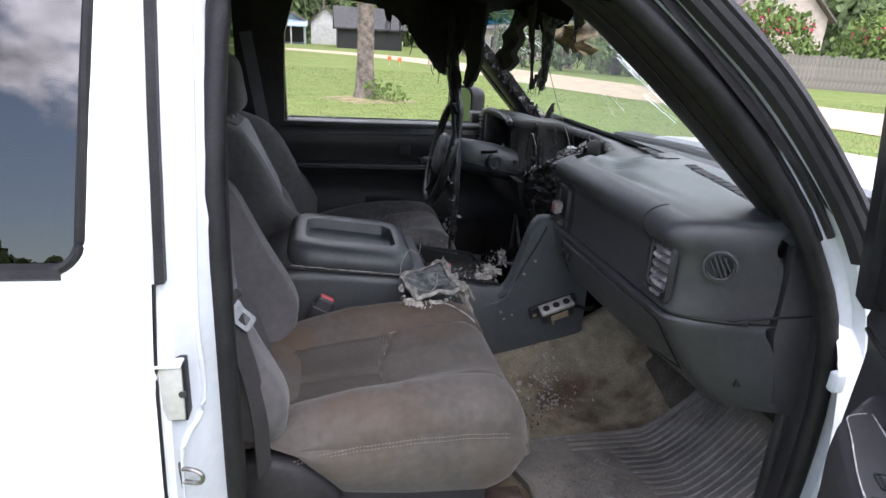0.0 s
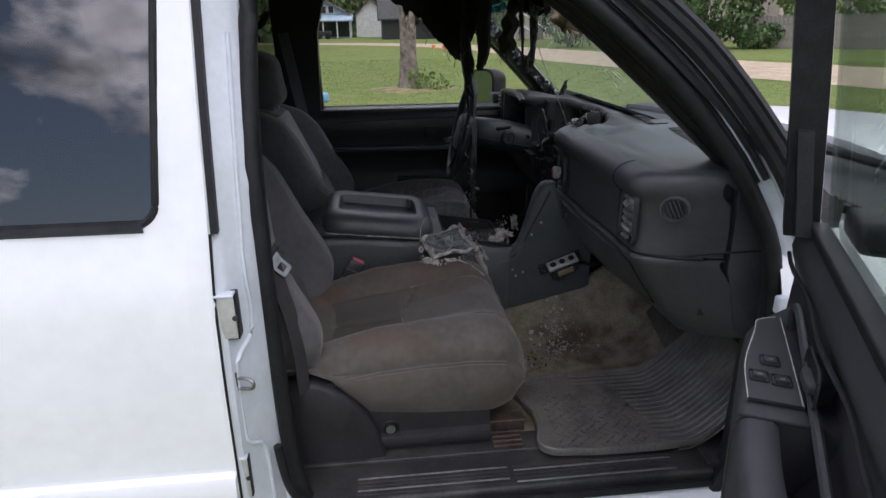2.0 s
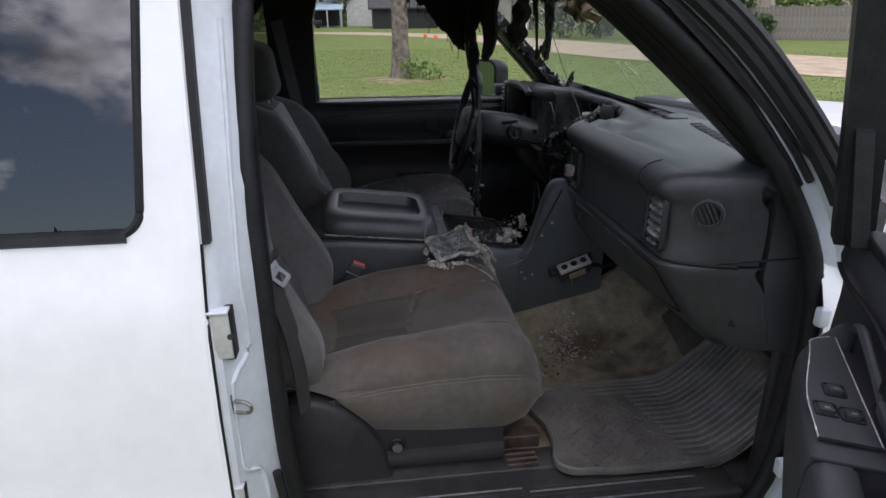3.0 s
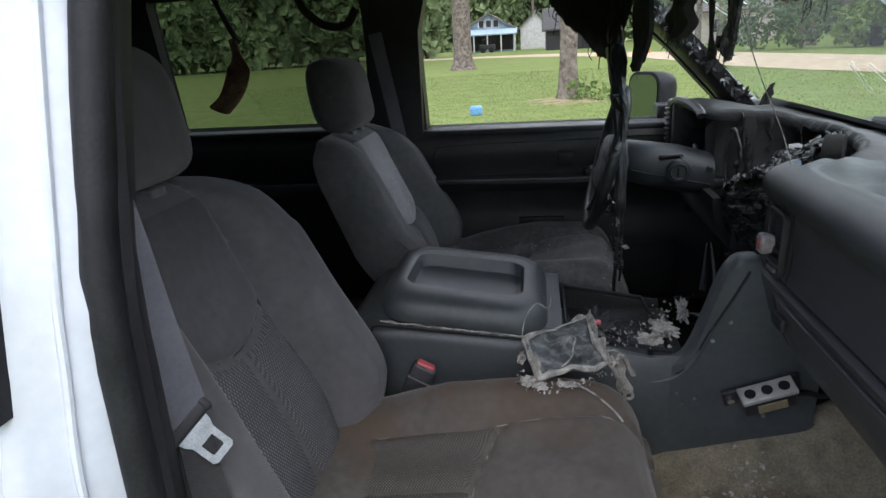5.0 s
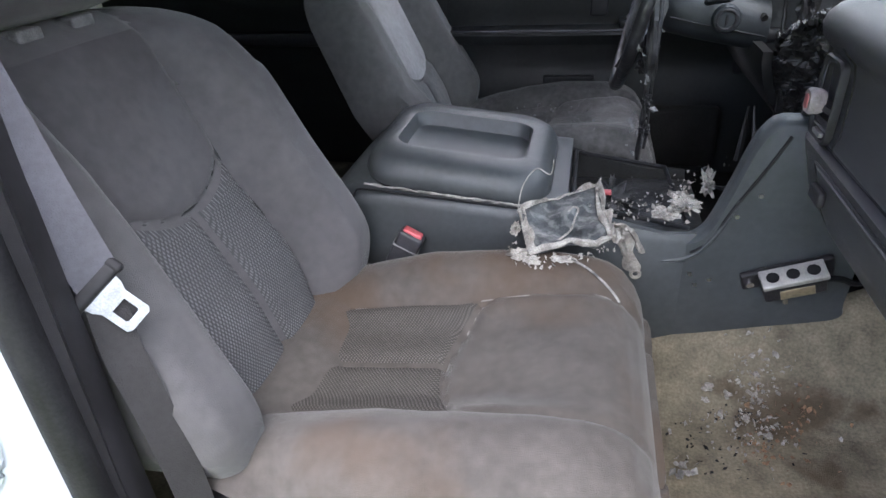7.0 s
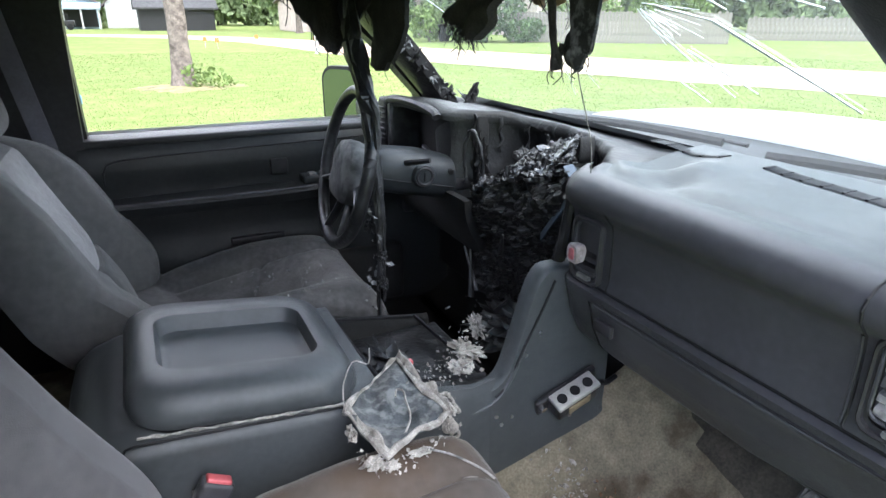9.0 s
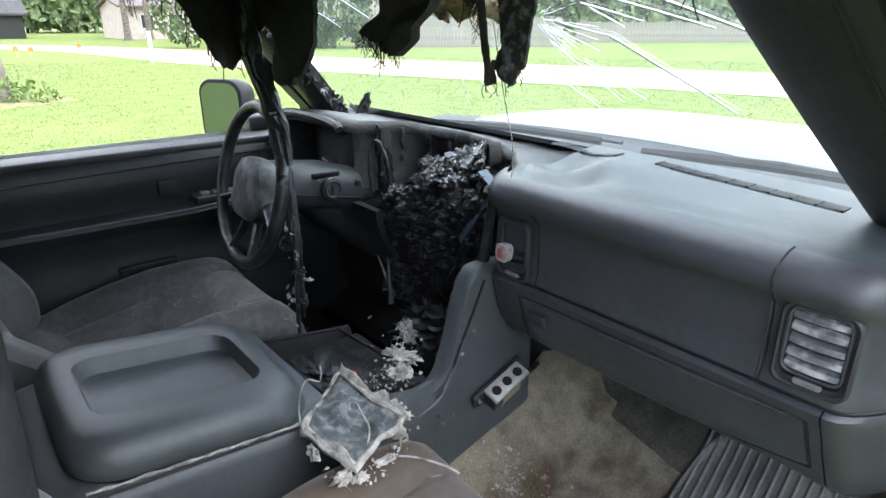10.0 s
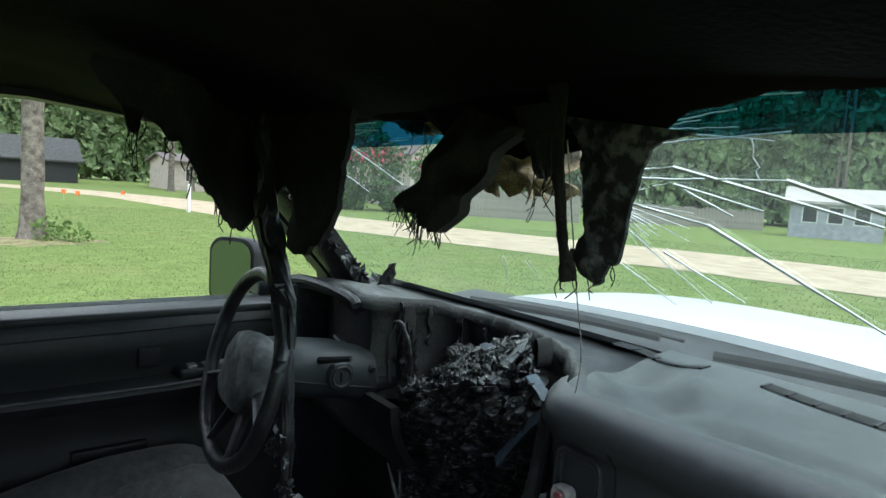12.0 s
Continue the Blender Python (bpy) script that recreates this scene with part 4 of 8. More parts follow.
def dash_top(x, y):
    z = 1.336 + 0.02 * max(0, (x - 1.0)) - 0.05 * max(0, x - 1.22) - 0.03 * max(0, y - 0.45) * max(0, 1 - max(0, x - 0.88) / 0.12) * 2
    z -= 0.009 * math.exp(-((x - dash_x(y) - 0.072) / 0.012) ** 2) * min(1, max(0, (y - 0.3) * 8))
    # heat-sunk hollows beside the burnt middle
    z -= 0.035 * math.exp(-((x - 1.08) / 0.07) ** 2 - ((y - 0.80) / 0.05) ** 2)
    z -= 0.018 * math.exp(-((x - 0.98) / 0.04) ** 2 - ((y - 0.69) / 0.05) ** 2)
    z += 0.012 * math.exp(-((x - 1.06) / 0.05) ** 2 - ((y - 0.70) / 0.03) ** 2)
    return z + 0.004 * noise.noise((x * 12, y * 12, 4)) * max(0, 1 - abs(y - 0.75) * 3)


YS = [0.122 + 0.002 * k ** 1.6 for k in range(17)] + [0.32 + 0.52 * k / 26 for k in range(1, 27)]
# top skin
rows = []
for y in YS:
    x0, x1 = dash_x(y) + 0.028, 1.225 - 0.02 * abs(y - 1) ** 2.2
    row = []
    for k in range(25):
        x = lerp(x0, x1, k / 24)
        z = dash_top(x, y)
        if k < 4:
            z -= 0.005 * ((4 - k) / 4) ** 2.5
        z -= 0.03 * max(0, (0.145 - y) / 0.022) ** 2
        row.append((x, y, z))
    rows.append(row)
part("dash_top", loft(rows, False, False), DASHTOP, dash, "sooty, heat-warped dashboard top")


def face(rows_z, y0, y1, m, name, label="", low=None):
    """A face swept across; low: the profile that it blends to at the door end."""
    ys_ = [y0] + [y for y in YS if y0 + 0.0005 < y < y1 - 0.0005] + [y1]
    rows = []
    for y in ys_:
        s = min(1.0, max(0.0, (0.42 - y) / 0.2)) if low else 0.0
        s = s * s * (3 - 2 * s)
        rows.append([(dash_x(y) + lerp(a, c, s) + 0.02 * max(0, (0.14 - y) / 0.02), y, lerp(b, d, s)) for (a, b), (c, d) in zip(rows_z, low or rows_z)])
    return part(name, loft(rows, False, False), m, dash, label)


UP = [(0.030, 1.331), (0.014, 1.329), (-0.003, 1.322), (-0.015, 1.311), (-0.019, 1.298), (-0.016, 1.285), (-0.007, 1.274), (0.003, 1.264), (0.007, 1.245), (0.009, 1.20), (0.008, 1.165), (0.003, 1.152), (0.004, 1.147), (0.018, 1.145)]
face(UP, 0.122, 0.2885, PLASTIC, "end_pod", "grey plastic end of the dashboard with vents")
face(UP, 0.2905, 0.84, PLASTIC, "airbag_cover", "grey plastic airbag cover")
LOW = [(0.022, 1.141), (0.004, 1.139), (-0.004, 1.134), (-0.002, 1.122), (0.004, 1.105), (0.016, 1.06), (0.036, 1.02), (0.058, 1.0), (0.11, 0.985), (0.2, 0.985)]
LOWE = [(0.022, 1.141), (0.004, 1.139), (-0.002, 1.134), (0.002, 1.122), (0.016, 1.105), (0.044, 1.06), (0.078, 1.01), (0.11, 0.965), (0.14, 0.94), (0.22, 0.932)]
face(LOW, 0.209, 0.84, PLASTIC, "glove_box", "closed grey plastic glove box", LOWE)
face(LOWE, 0.122, 0.207, PLASTIC, "knee_panel", "grey plastic lower end panel")
def along(table, q):
    """Point at q of 0..1 along a profile."""
    t = q * (len(table) - 1)
    k = min(int(t), len(table) - 2)
    return lerp(table[k][0], table[k + 1][0], t - k), lerp(table[k][1], table[k + 1][1], t - k)
def lid(u, v):
    """Glove box lid, rounded at its corners."""
    cu, cv = abs(u - 0.5) * 2, abs(v - 0.5) * 2
    y = lerp(0.226, 0.725, u)
    s = min(1.0, max(0.0, (0.42 - y) / 0.2))
    s = s * s * (3 - 2 * s)
    q = lerp(0.35, 0.71, 0.5 + (v - 0.5) * (1 - 0.1 * cu ** 10))
    a, b = along(LOW, q)
    c, d = along(LOWE, q)
    edge = max(cu, cv) ** 14
    return (dash_x(y) + lerp(a, c, s) - 0.007 * (1 - edge), y, lerp(b, d, s))
gl = part("glove_box_lid", sheet(lid, 60, 20), PLASTIC, dash, "glove box lid with rounded corners")
gap = [lid(k / 40, 0.0) for k in range(40)] + [lid(1.0, k / 12) for k in range(12)] + [lid(1 - k / 40, 1.0) for k in range(40)] + [lid(0.0, 1 - k / 12) for k in range(12)]
part("lid_gap", tube([(x - 0.0005, y, z) for x, y, z in gap], 0.0026, 6, closed=True), RUBBER, gl)
part("latch", box(0.858, 0.868, 0.655, 0.70, 1.075, 1.098, 0.004), PLASTIC_D, gl, "dark latch")
part("groove", tube([(dash_x(y) + 0.010, y, 1.143) for y in [lerp(0.13, 0.815, k / 40) for k in range(41)]], 0.004, 6), RUBBER, dash)
part("panel_seam", tube([(dash_x(0.69) + d - 0.0003, 0.69, z) for d, z in UP[5:]], 0.0017, 6), RUBBER, dash)
part("panel_ridge", tube([(dash_x(0.30) + d + 0.001, 0.293, z) for d, z in UP[7:-2]], 0.003, 8), PLASTIC, dash)
part("panel_ridge", tube([(dash_x(y) + 0.0065, y, 1.152) for y in [lerp(0.293, 0.69, k / 12) for k in range(13)]], 0.003, 8), PLASTIC, dash)
part("dash_core", box(1.02, 1.30, 0.145, 0.82, 1.0, 1.27), PLASTIC_D, dash)
part("dash_apron", sheet(lambda u, v: (lerp(1.222 - 0.02 * abs(lerp(0.14, 1.86, v) - 1) ** 2.2, 1.385 - 0.2 * abs(lerp(0.14, 1.86, v) - 1) ** 2.2, u), lerp(0.14, 1.86, v), lerp(1.332, 1.262, u ** 0.8)), 8, 30, (0, 0, -0.01)), COWL, dash, "dark strip of dashboard below the glass")
# end cap towards the door
cap = [[(x, 0.1225, z), (x, 0.145, z)] for x, z in ((1.06, 1.32), (1.06, 1.12), (1.10, 0.97), (1.14, 0.94), (1.3, 0.95), (1.3, 1.26), (1.2, 1.315))]
part("end_cap", loft([[c[0] for c in cap], [c[1] for c in cap]]), PLASTIC, dash)
part("end_seam", tube([(lerp(0.955, 1.22, k / 10), 0.1215, 1.157 + 0.006 * k / 10) for k in range(11)], 0.0022, 6), RUBBER, dash)
part("fold_seam", tube([(dash_x(0.2895) + d - 0.0003, 0.2895, z) for d, z in UP], 0.0018, 6), RUBBER, dash)


def louvre_vent(yc, zc, w, h, x, n, m_slat, broken=()):
    v = part("side_vent", loft([[(x - d, yc + a * k, zc + b * k) for a, b in rrect(w, h, 0.016, 5)] for d, k in ((-0.004, 1.06), (0.004, 1.05), (0.0065, 1.0), (0.005, 0.94), (0.001, 0.92), (0.0, 0.84), (-0.022, 0.80))], True, False), PLASTIC_D, dash, "louvred air vent")
    part("vent_back", box(x + 0.02, x + 0.024, yc - w / 2, yc + w / 2, zc - h / 2, zc + h / 2), RUBBER, v)
    part("vent_lip", tube([(x - 0.002, yc + a * 0.82, zc + 0.006 + b * 0.80) for a, b in rrect(w, h, 0.016, 5)], 0.0022, 6, closed=True), PLASTIC, v)
    for k in range(n):
        if k in broken:
            continue
        z = zc - h * 0.26 + h * 0.62 * k / (n - 1)
        q = w * 0.37
        # a curved blade, fuller in its middle
        rows = [[(x + 0.016, yc + a * q, z + 0.011), (x + 0.001 - 0.004 * (1 - a * a), yc + a * q, z + 0.003), (x - 0.001 - 0.004 * (1 - a * a), yc + a * q, z - 0.004), (x + 0.002 - 0.003 * (1 - a * a), yc + a * q, z - 0.0065), (x + 0.014, yc + a * q, z + 0.006)] for a in [lerp(-1, 1, j / 8) for j in range(9)]]
        part("slat", loft(rows), m_slat, v, "dusty grey slat")
    part("thumb_wheel", loft([[(x - 0.003 - d, yc + a, zc - h * 0.425 + b) for a, b in rrect(0.034 * k, 0.008 * k, 0.003 * k, 3)] for d, k in ((-0.002, 1.0), (0.003, 0.95), (0.004, 0.7))]), SLAT, v)


louvre_vent(0.231, 1.219, 0.086, 0.112, 0.868, 5, DUSTY)
louvre_vent(0.744, 1.203, 0.074, 0.112, 0.869, 5, PLASTIC_D, (2, 3, 4))
knob = part("vent_knob", loft([[(0.868 - d, 0.757 + a * k, 1.197 + b * k) for a, b in rrect(0.030, 0.036, 0.010, 4)] for d, k in ((0.0, 0.8), (0.006, 0.95), (0.018, 1.0), (0.022, 0.85))]), mat("bleached_plastic", (0.30, 0.26, 0.26), 0.5, var=0.4, scale=90), dash, "heat-bleached pale knob")
part("knob_face", loft([[(0.868 - d, 0.757 + a * k, 1.197 + b * k) for a, b in rrect(0.014, 0.022, 0.005, 4)] for d, k in ((0.021, 1.0), (0.0235, 0.9))]), mat("bleached_red", (0.33, 0.09, 0.10), 0.5, var=0.4, scale=90), knob, "faded red face")
# round demister vent in the end pod
RVM = Matrix.Translation((0.934, 0.147, 1.254)) @ Matrix.Rotation(radians(58), 4, "Z") @ Matrix.Diagonal((1, 0.74, 0.74, 1))
def rput(name, bm, m, parent, label=""):
    bm.transform(RVM)
    return part(name, bm, m, parent, label)
def disc(r, d):
    return [(d, r * math.cos(a), r * math.sin(a)) for a in [2 * math.pi * q / 28 for q in range(28)]]
rv = rput("round_vent", loft([disc(0.043, 0.004), disc(0.042, -0.004), disc(0.036, -0.005), disc(0.034, -0.002), disc(0.032, -0.005), disc(0.030, -0.004), disc(0.028, 0.015)], True, False), PLASTIC, dash, "round demister vent")
rput("round_vent_back", loft([disc(0.030, 0.012), disc(0.030, 0.016)]), RUBBER, rv)
for k in range(4):
    o = -0.0165 + 0.011 * k
    L = math.sqrt(max(0.0, 0.028 ** 2 - o * o))
    q = Matrix.Rotation(radians(-28), 4, "X")
    b2 = box(-0.003, 0.008, o - 0.0022, o + 0.0022, -L, L, 0.001, 1)
    b2.transform(q)
    rput("slat", b2, PLASTIC, rv)
# demister grilles along the windscreen
for ya, yb, xa, xb in ((0.30, 0.645, 1.085, 1.15), (0.75, 0.91, 1.165, 1.15)):
    g = part("demister_grille", box(-0.001, 0.001, 0, 0.001, 0, 0.001), RUBBER, dash)
    bm = bmesh.new()
    loft([[(lerp(xa, xb, k / 8) + d, lerp(ya, yb, k / 8), dash_top(lerp(xa, xb, k / 8), lerp(ya, yb, k / 8)) + 0.0015) for d in (-0.003, 0.029)] for k in range(9)], False, False, bm)
    n = int((yb - ya) / 0.036)
    for r_ in range(4):
        loft([[(lerp(xa, xb, k / 8) + 0.001 + 0.0075 * r_ + d, lerp(ya, yb, k / 8), dash_top(lerp(xa, xb, k / 8), lerp(ya, yb, k / 8)) + 0.0025) for d in (0.0, 0.0032)] for k in range(9)], False, False, bm)
    for k in range(n + 1):
        y, x = lerp(ya, yb, k / n), lerp(xa, xb, k / n)
        z = dash_top(x, y) + 0.002
        box(x - 0.002, x + 0.028, y - 0.002, y + 0.002, z - 0.003, z + 0.001, 0, 1, bm)
    g.data.clear_geometry()
    bm.to_mesh(g.data)
    bm.free()
    g["label"] = "black slotted demister grille"

def melt(name, cx, cy, cz, rx, ry, rz, m, parent, seed, rough=0.35, freq=4.0, sub=4, label="", boxy=0.0, crisp=False):
    bm = bmesh.new()
    bmesh.ops.create_icosphere(bm, subdivisions=sub, radius=1.0)
    for v in bm.verts:
        d = v.co.normalized()
        n = noise.turbulence(d * freq + Vector((seed, 0, 0)), 4, False) - 0.5
        r = 1 + rough * n
        # ledges of molten drips
        r += (0.02 if crisp else 0.06) * math.sin(d.z * 22 + 5 * noise.noise(d * 3 + Vector((seed, 5, 0))))
        if crisp:
            r += 0.04 * noise.noise(d * 14 + Vector((seed, 2, 0))) + 0.025 * noise.noise(d * 30)
        r *= lerp(1.0, 1 / max(abs(d.x), abs(d.y), abs(d.z)), boxy)
        v.co = Vector((cx + rx * d.x * r, cy + ry * d.y * r, cz + rz * d.z * r))
    return part(name, bm, m, parent, label)


# driver's half: brow, cluster recess, vents, all charred
SMEAR = mat("smoke_smear", (0.010, 0.0103, 0.011), 0.45, var=0.5, scale=12, bump=0.9, fine=90, stain=(0.065, 0.067, 0.07), stain_scale=8, stain_amt=0.65)
LIP = [(0.84, 0.965), (0.88, 1.00), (0.95, 1.075), (1.02, 1.105), (1.10, 1.135), (1.18, 1.122), (1.255, 1.112), (1.31, 1.085), (1.345, 1.03), (1.37, 0.95), (1.40, 0.903), (1.80, 0.90)]


def lip_x(y):
    """Torn front edge of the top skin across the truck."""
    x = sum(interp(y + 0.012 * q, LIP) for q in (-2, -1, 0, 1, 2)) / 5
    if y < 1.38:
        x += 0.012 * noise.noise((y * 22, 2, 0)) + 0.006 * noise.noise((y * 70, 5, 0))
    return x


def lip_z(y):
    return interp(y, [(0.84, 1.318), (0.95, 1.320), (1.10, 1.326), (1.25, 1.335), (1.36, 1.352), (1.45, 1.363), (1.65, 1.361), (1.74, 1.348), (1.80, 1.325)])


rows, wall = [], []
for k in range(121):
    y = lerp(0.835, 1.80, k / 120)
    xf, zf = lip_x(y), lip_z(y)
    x1 = 1.235 - 0.03 * abs(y - 1) ** 2.2
    row = []
    for i in range(19):
        u = i / 18
        x = lerp(xf, x1, u)
        z = lerp(zf, 1.312, smooth(u)) + 0.005 * noise.noise((x * 13, y * 13, 7)) * (1.0 if y < 1.4 else 0.3)
        z -= 0.012 * max(0.0, 1 - u / 0.12) ** 2
        row.append((x, y, z))
    under = [(xf - 0.004, y, zf - 0.020), (xf, y, zf - 0.030), (xf + 0.010, y, zf - 0.030), (xf + 0.03, y, zf - 0.022)]
    rows.append(under[::-1] + row)
    if y < 1.40:
        drip = 0.012 * noise.noise((y * 26, 1, 4)) + 0.006 * noise.noise((y * 60, 3, 1))
        wall.append([(xf + 0.014 + drip * q + 0.03 * q - 0.05 * q * q * smooth((y - 1.28) / 0.08), y + 0.004 * noise.noise((y * 30, q * 4, 8)), zf - 0.024 - 0.205 * q) for q in [i / 16 for i in range(17)]])
part("scorched_skin", loft(rows, False, False), DASHSOOT, dash, "scorched, rippled dashboard skin with a torn edge")
part("smeared_wall", loft(wall, False, False), SMEAR, dash, "grey smoke-smeared plastic wall")
part("cluster_frame", tube([(0.895, 1.40 + 0.34 * (k / 40), 1.335 + 0.02 * math.sin(math.pi * k / 40) ** 0.4) for k in range(41)], 0.012, 8), CHAR, dash)
part("cluster_recess", box(0.985, 1.02, 1.345, 1.72, 1.17, 1.34, 0.005), SOOT, dash, "burnt-out instrument recess")
part("cluster_cheek", box(0.89, 1.0, 1.715, 1.745, 1.14, 1.34, 0.01), CHAR, dash)
def bent(u, v):
    y = lerp(1.50, 1.40, u) + 0.01 * v
    return (0.945 - 0.02 * math.sin(math.pi * u), y, lerp(1.225, lerp(1.245, 1.325, u ** 0.6), v))
part("bent_flap", sheet(bent, 12, 8, (0.004, 0, 0)), PLASTIC_D, dash, "bent sooty trim flap")
part("trim_bar", tube(spline([(0.915, 1.525, 1.236), (0.905, 1.46, 1.228), (0.905, 1.40, 1.214), (0.915, 1.35, 1.20)], 5), 0.0075, 8), CHAR, dash, "charred trim bar")
part("trim_arch", tube([p + Vector((0.004 * noise.noise(p * 60), 0.004 * noise.noise(p * 50), 0)) for p in spline([(0.955, 1.345, 1.17), (0.95, 1.35, 1.25), (0.955, 1.335, 1.305), (0.96, 1.305, 1.30), (0.97, 1.29, 1.24), (0.975, 1.29, 1.17)], 8)], 0.0045, 7), CHAR, dash, "charred instrument rim")
melt("trim_pad", 0.985, 1.318, 1.235, 0.018, 0.026, 0.06, CHAR, dash, 44.0, 0.8, 3, 4, "blistered instrument remains")
for k, (y, z0, z1, w) in enumerate(((1.362, 1.345, 1.20, 0.016), (1.335, 1.335, 1.245, 0.012), (1.285, 1.32, 1.20, 0.018), (1.225, 1.31, 1.25, 0.010))):
    def drip(u, v, y=y, z0=z0, z1=z1, w=w, k=k):
        x = lip_x(y) + 0.004 + 0.012 * noise.noise((u * 4, v * 2, k + 5))
        return (x, y + (v - 0.5) * w * (1.3 - u) * (1 + 0.5 * noise.noise((u * 7, v, k))) + 0.008 * noise.noise((u * 3, k, 1)), lerp(z0, z1, u))
    part("skin_drip", sheet(drip, 18, 6, (0.003, 0, 0)), SMEAR, dash, "drip of melted skin")
part("cluster_lip", box(0.885, 1.0, 1.36, 1.74, 1.145, 1.175, 0.01), RUBBER, dash)
dv = part("driver_vent", box(0.885, 0.96, 1.745, 1.81, 1.16, 1.345, 0.012), PLASTIC_D, dash)
for k in range(7):
    part("slat", box(0.878, 0.89, 1.752, 1.802, 1.215 + 0.016 * k, 1.222 + 0.016 * k, 0.002), PLASTIC, dv)
part("lower_driver_panel", sheet(lambda u, v: (lerp(0.90, 1.05, u ** 2), lerp(1.25, 1.82, v), lerp(1.15, 0.92, u) + 0.01 * noise.noise((u * 4, v * 6, 1))), 10, 16, (0.02, 0, 0)), SOOT, dash)
part("under_dash", box(1.10, 1.30, 0.83, 1.85, 0.75, 1.255, 0.02), SOOT, dash)
part("left_end", box(0.96, 1.2, 1.80, 1.86, 0.95, 1.325, 0.02), PLASTIC_D, dash)

# burnt middle: a slumped mass of melted plastic with loose flakes
CRUMPLE = mat("crumpled_char", (0.008, 0.008, 0.009), 0.26, var=0.5, scale=40, bump=0.8, fine=140, stain=(0.045, 0.046, 0.048), stain_scale=30, stain_amt=0.8)
CRUMPLE_D = mat("matt_crumpled_char", (0.006, 0.006, 0.0065), 0.42, var=0.5, scale=40, bump=0.8, fine=140, stain=(0.022, 0.022, 0.023), stain_scale=30, stain_amt=0.7)
PLATE = mat("burnt_plate_gloss", (0.016, 0.0165, 0.018), 0.16, var=0.5, scale=30, bump=0.7, fine=120)
# pale half-metal colour that paints glints on the black plastic
PLATE_GLINT = mat("glint_plate", (0.16, 0.165, 0.17), 0.16, 0.4, var=0.5, scale=30, bump=0.7, fine=120)
stack = thing("burnt_center_stack", (1.0, 1.03, 0.9), "melted, charred remains of the radio and heater controls", "burnt debris")
TOPQ = [Vector((1.095, 1.065, 1.338)), Vector((0.948, 0.905, 1.298)), Vector((0.925, 1.265, 1.178)), Vector((1.075, 1.27, 1.225))]


def facets(p, size, tilt):
    """Height of broken facets at a point: each cell lies at its own slant."""
    near_p = noise.voronoi(p / size)[1][0]
    h = noise.cell_vector(near_p * 7.3)
    return (p / size - near_p).dot(Vector((h.x - 0.5, h.y - 0.5, h.z - 0.5))) * size * tilt + (h.x - 0.5) * size * 0.35


def block_top(u, v):
    p = TOPQ[0].lerp(TOPQ[1], u).lerp(TOPQ[3].lerp(TOPQ[2], u), v)
    e = min(u, v, 1 - v)
    p += Vector((0.014 * noise.noise((v * 6, u, 2)), 0.016 * noise.noise((u * 6, v, 4)), 0))
    return p + Vector((-0.2, 0.25, 1.0)) * (0.55 * facets(p, 0.034, 1.4) + 0.75 * facets(p + Vector((3, 1, 2)), 0.013, 1.3) + 0.010 * math.sin(math.pi * min(1, e * 3) / 2))


def block_front(u, v):
    top = TOPQ[1].lerp(TOPQ[2], v)
    low = Vector((0.955, lerp(0.985, 1.33, v), 0.90))
    p = top.lerp(low, u) + Vector((0.035 * u * math.sin(3 * u) - 0.012 * math.sin(math.pi * min(1.0, u * 2)), -0.02 * math.sin(math.pi * u), 0))
    p += Vector((0.02 * noise.noise((v * 5, u * 4, 6)), 0, 0))
    return p + Vector((-1.0, 0, 0.2)) * (0.5 * facets(p, 0.026, 1.6) + 0.8 * facets(p + Vector((1, 2, 3)), 0.010, 1.5) + 0.012 * noise.noise(p * 45))


part("melted_top", sheet(block_top, 56, 84, (0.0, 0.0, -0.01)), CRUMPLE, stack, "glossy black melted plastic", smooth=False)
part("melted_front", sheet(block_front, 84, 84, (0.012, 0, 0)), CRUMPLE_D, stack, "broken black face of the melted heap", smooth=False)
melt("melted_core", 1.035, 1.09, 1.20, 0.075, 0.13, 0.065, CHAR, stack, 3.0, 0.14, 3.5, 4, "", 0.5)
melt("lower_mass", 1.06, 1.12, 1.02, 0.09, 0.20, 0.19, CHAR, stack, 8.0, 0.2, 4.0, 6, "", 0.3, True)
melt("slumped_foot", 0.95, 1.01, 0.905, 0.14, 0.16, 0.06, CHAR, stack, 12.0, 0.6, 4.5, 4)
part("stack_frame", tube(spline([(0.90, 0.83, 1.30), (0.89, 0.835, 1.20), (0.875, 0.84, 1.12)], 5), 0.012, 8), CHAR, stack)
random.seed(11)


def flakes(name, count, place, size, m, parent, label="", curl=0.35, mid=None):
    """Crumpled chips, joined."""
    bm = bmesh.new()
    for _ in range(count):
        p = place()
        s = size * random.uniform(0.4, 1.5)
        rot = Euler([random.uniform(0, 6.3) for _ in range(3)]).to_matrix()
        if mid:
            rot = (Vector(p) - Vector(mid)).to_track_quat("Z", "Y").to_matrix() @ Euler((random.gauss(0, 0.28), random.gauss(0, 0.28), random.uniform(0, 6.3))).to_matrix()
        k = random.randint(4, 6)
        ring_ = []
        for q in range(k):
            a = 2 * math.pi * q / k
            r = s * random.uniform(0.5, 1.1)
            ring_.append(Vector(p) + rot @ Vector((r * math.cos(a), r * math.sin(a) * 0.7, random.uniform(-curl, curl) * s)))
        c = bm.verts.new(Vector(p) + rot @ Vector((0, 0, curl * s * random.uniform(-1, 1))))
        vs = [bm.verts.new(q) for q in ring_]
        for q in range(k):
            bm.faces.new((c, vs[q], vs[(q + 1) % k]))
    ob = part(name, bm, m, parent, label, smooth=False)
    ob["kind"] = "stuff"
    return ob


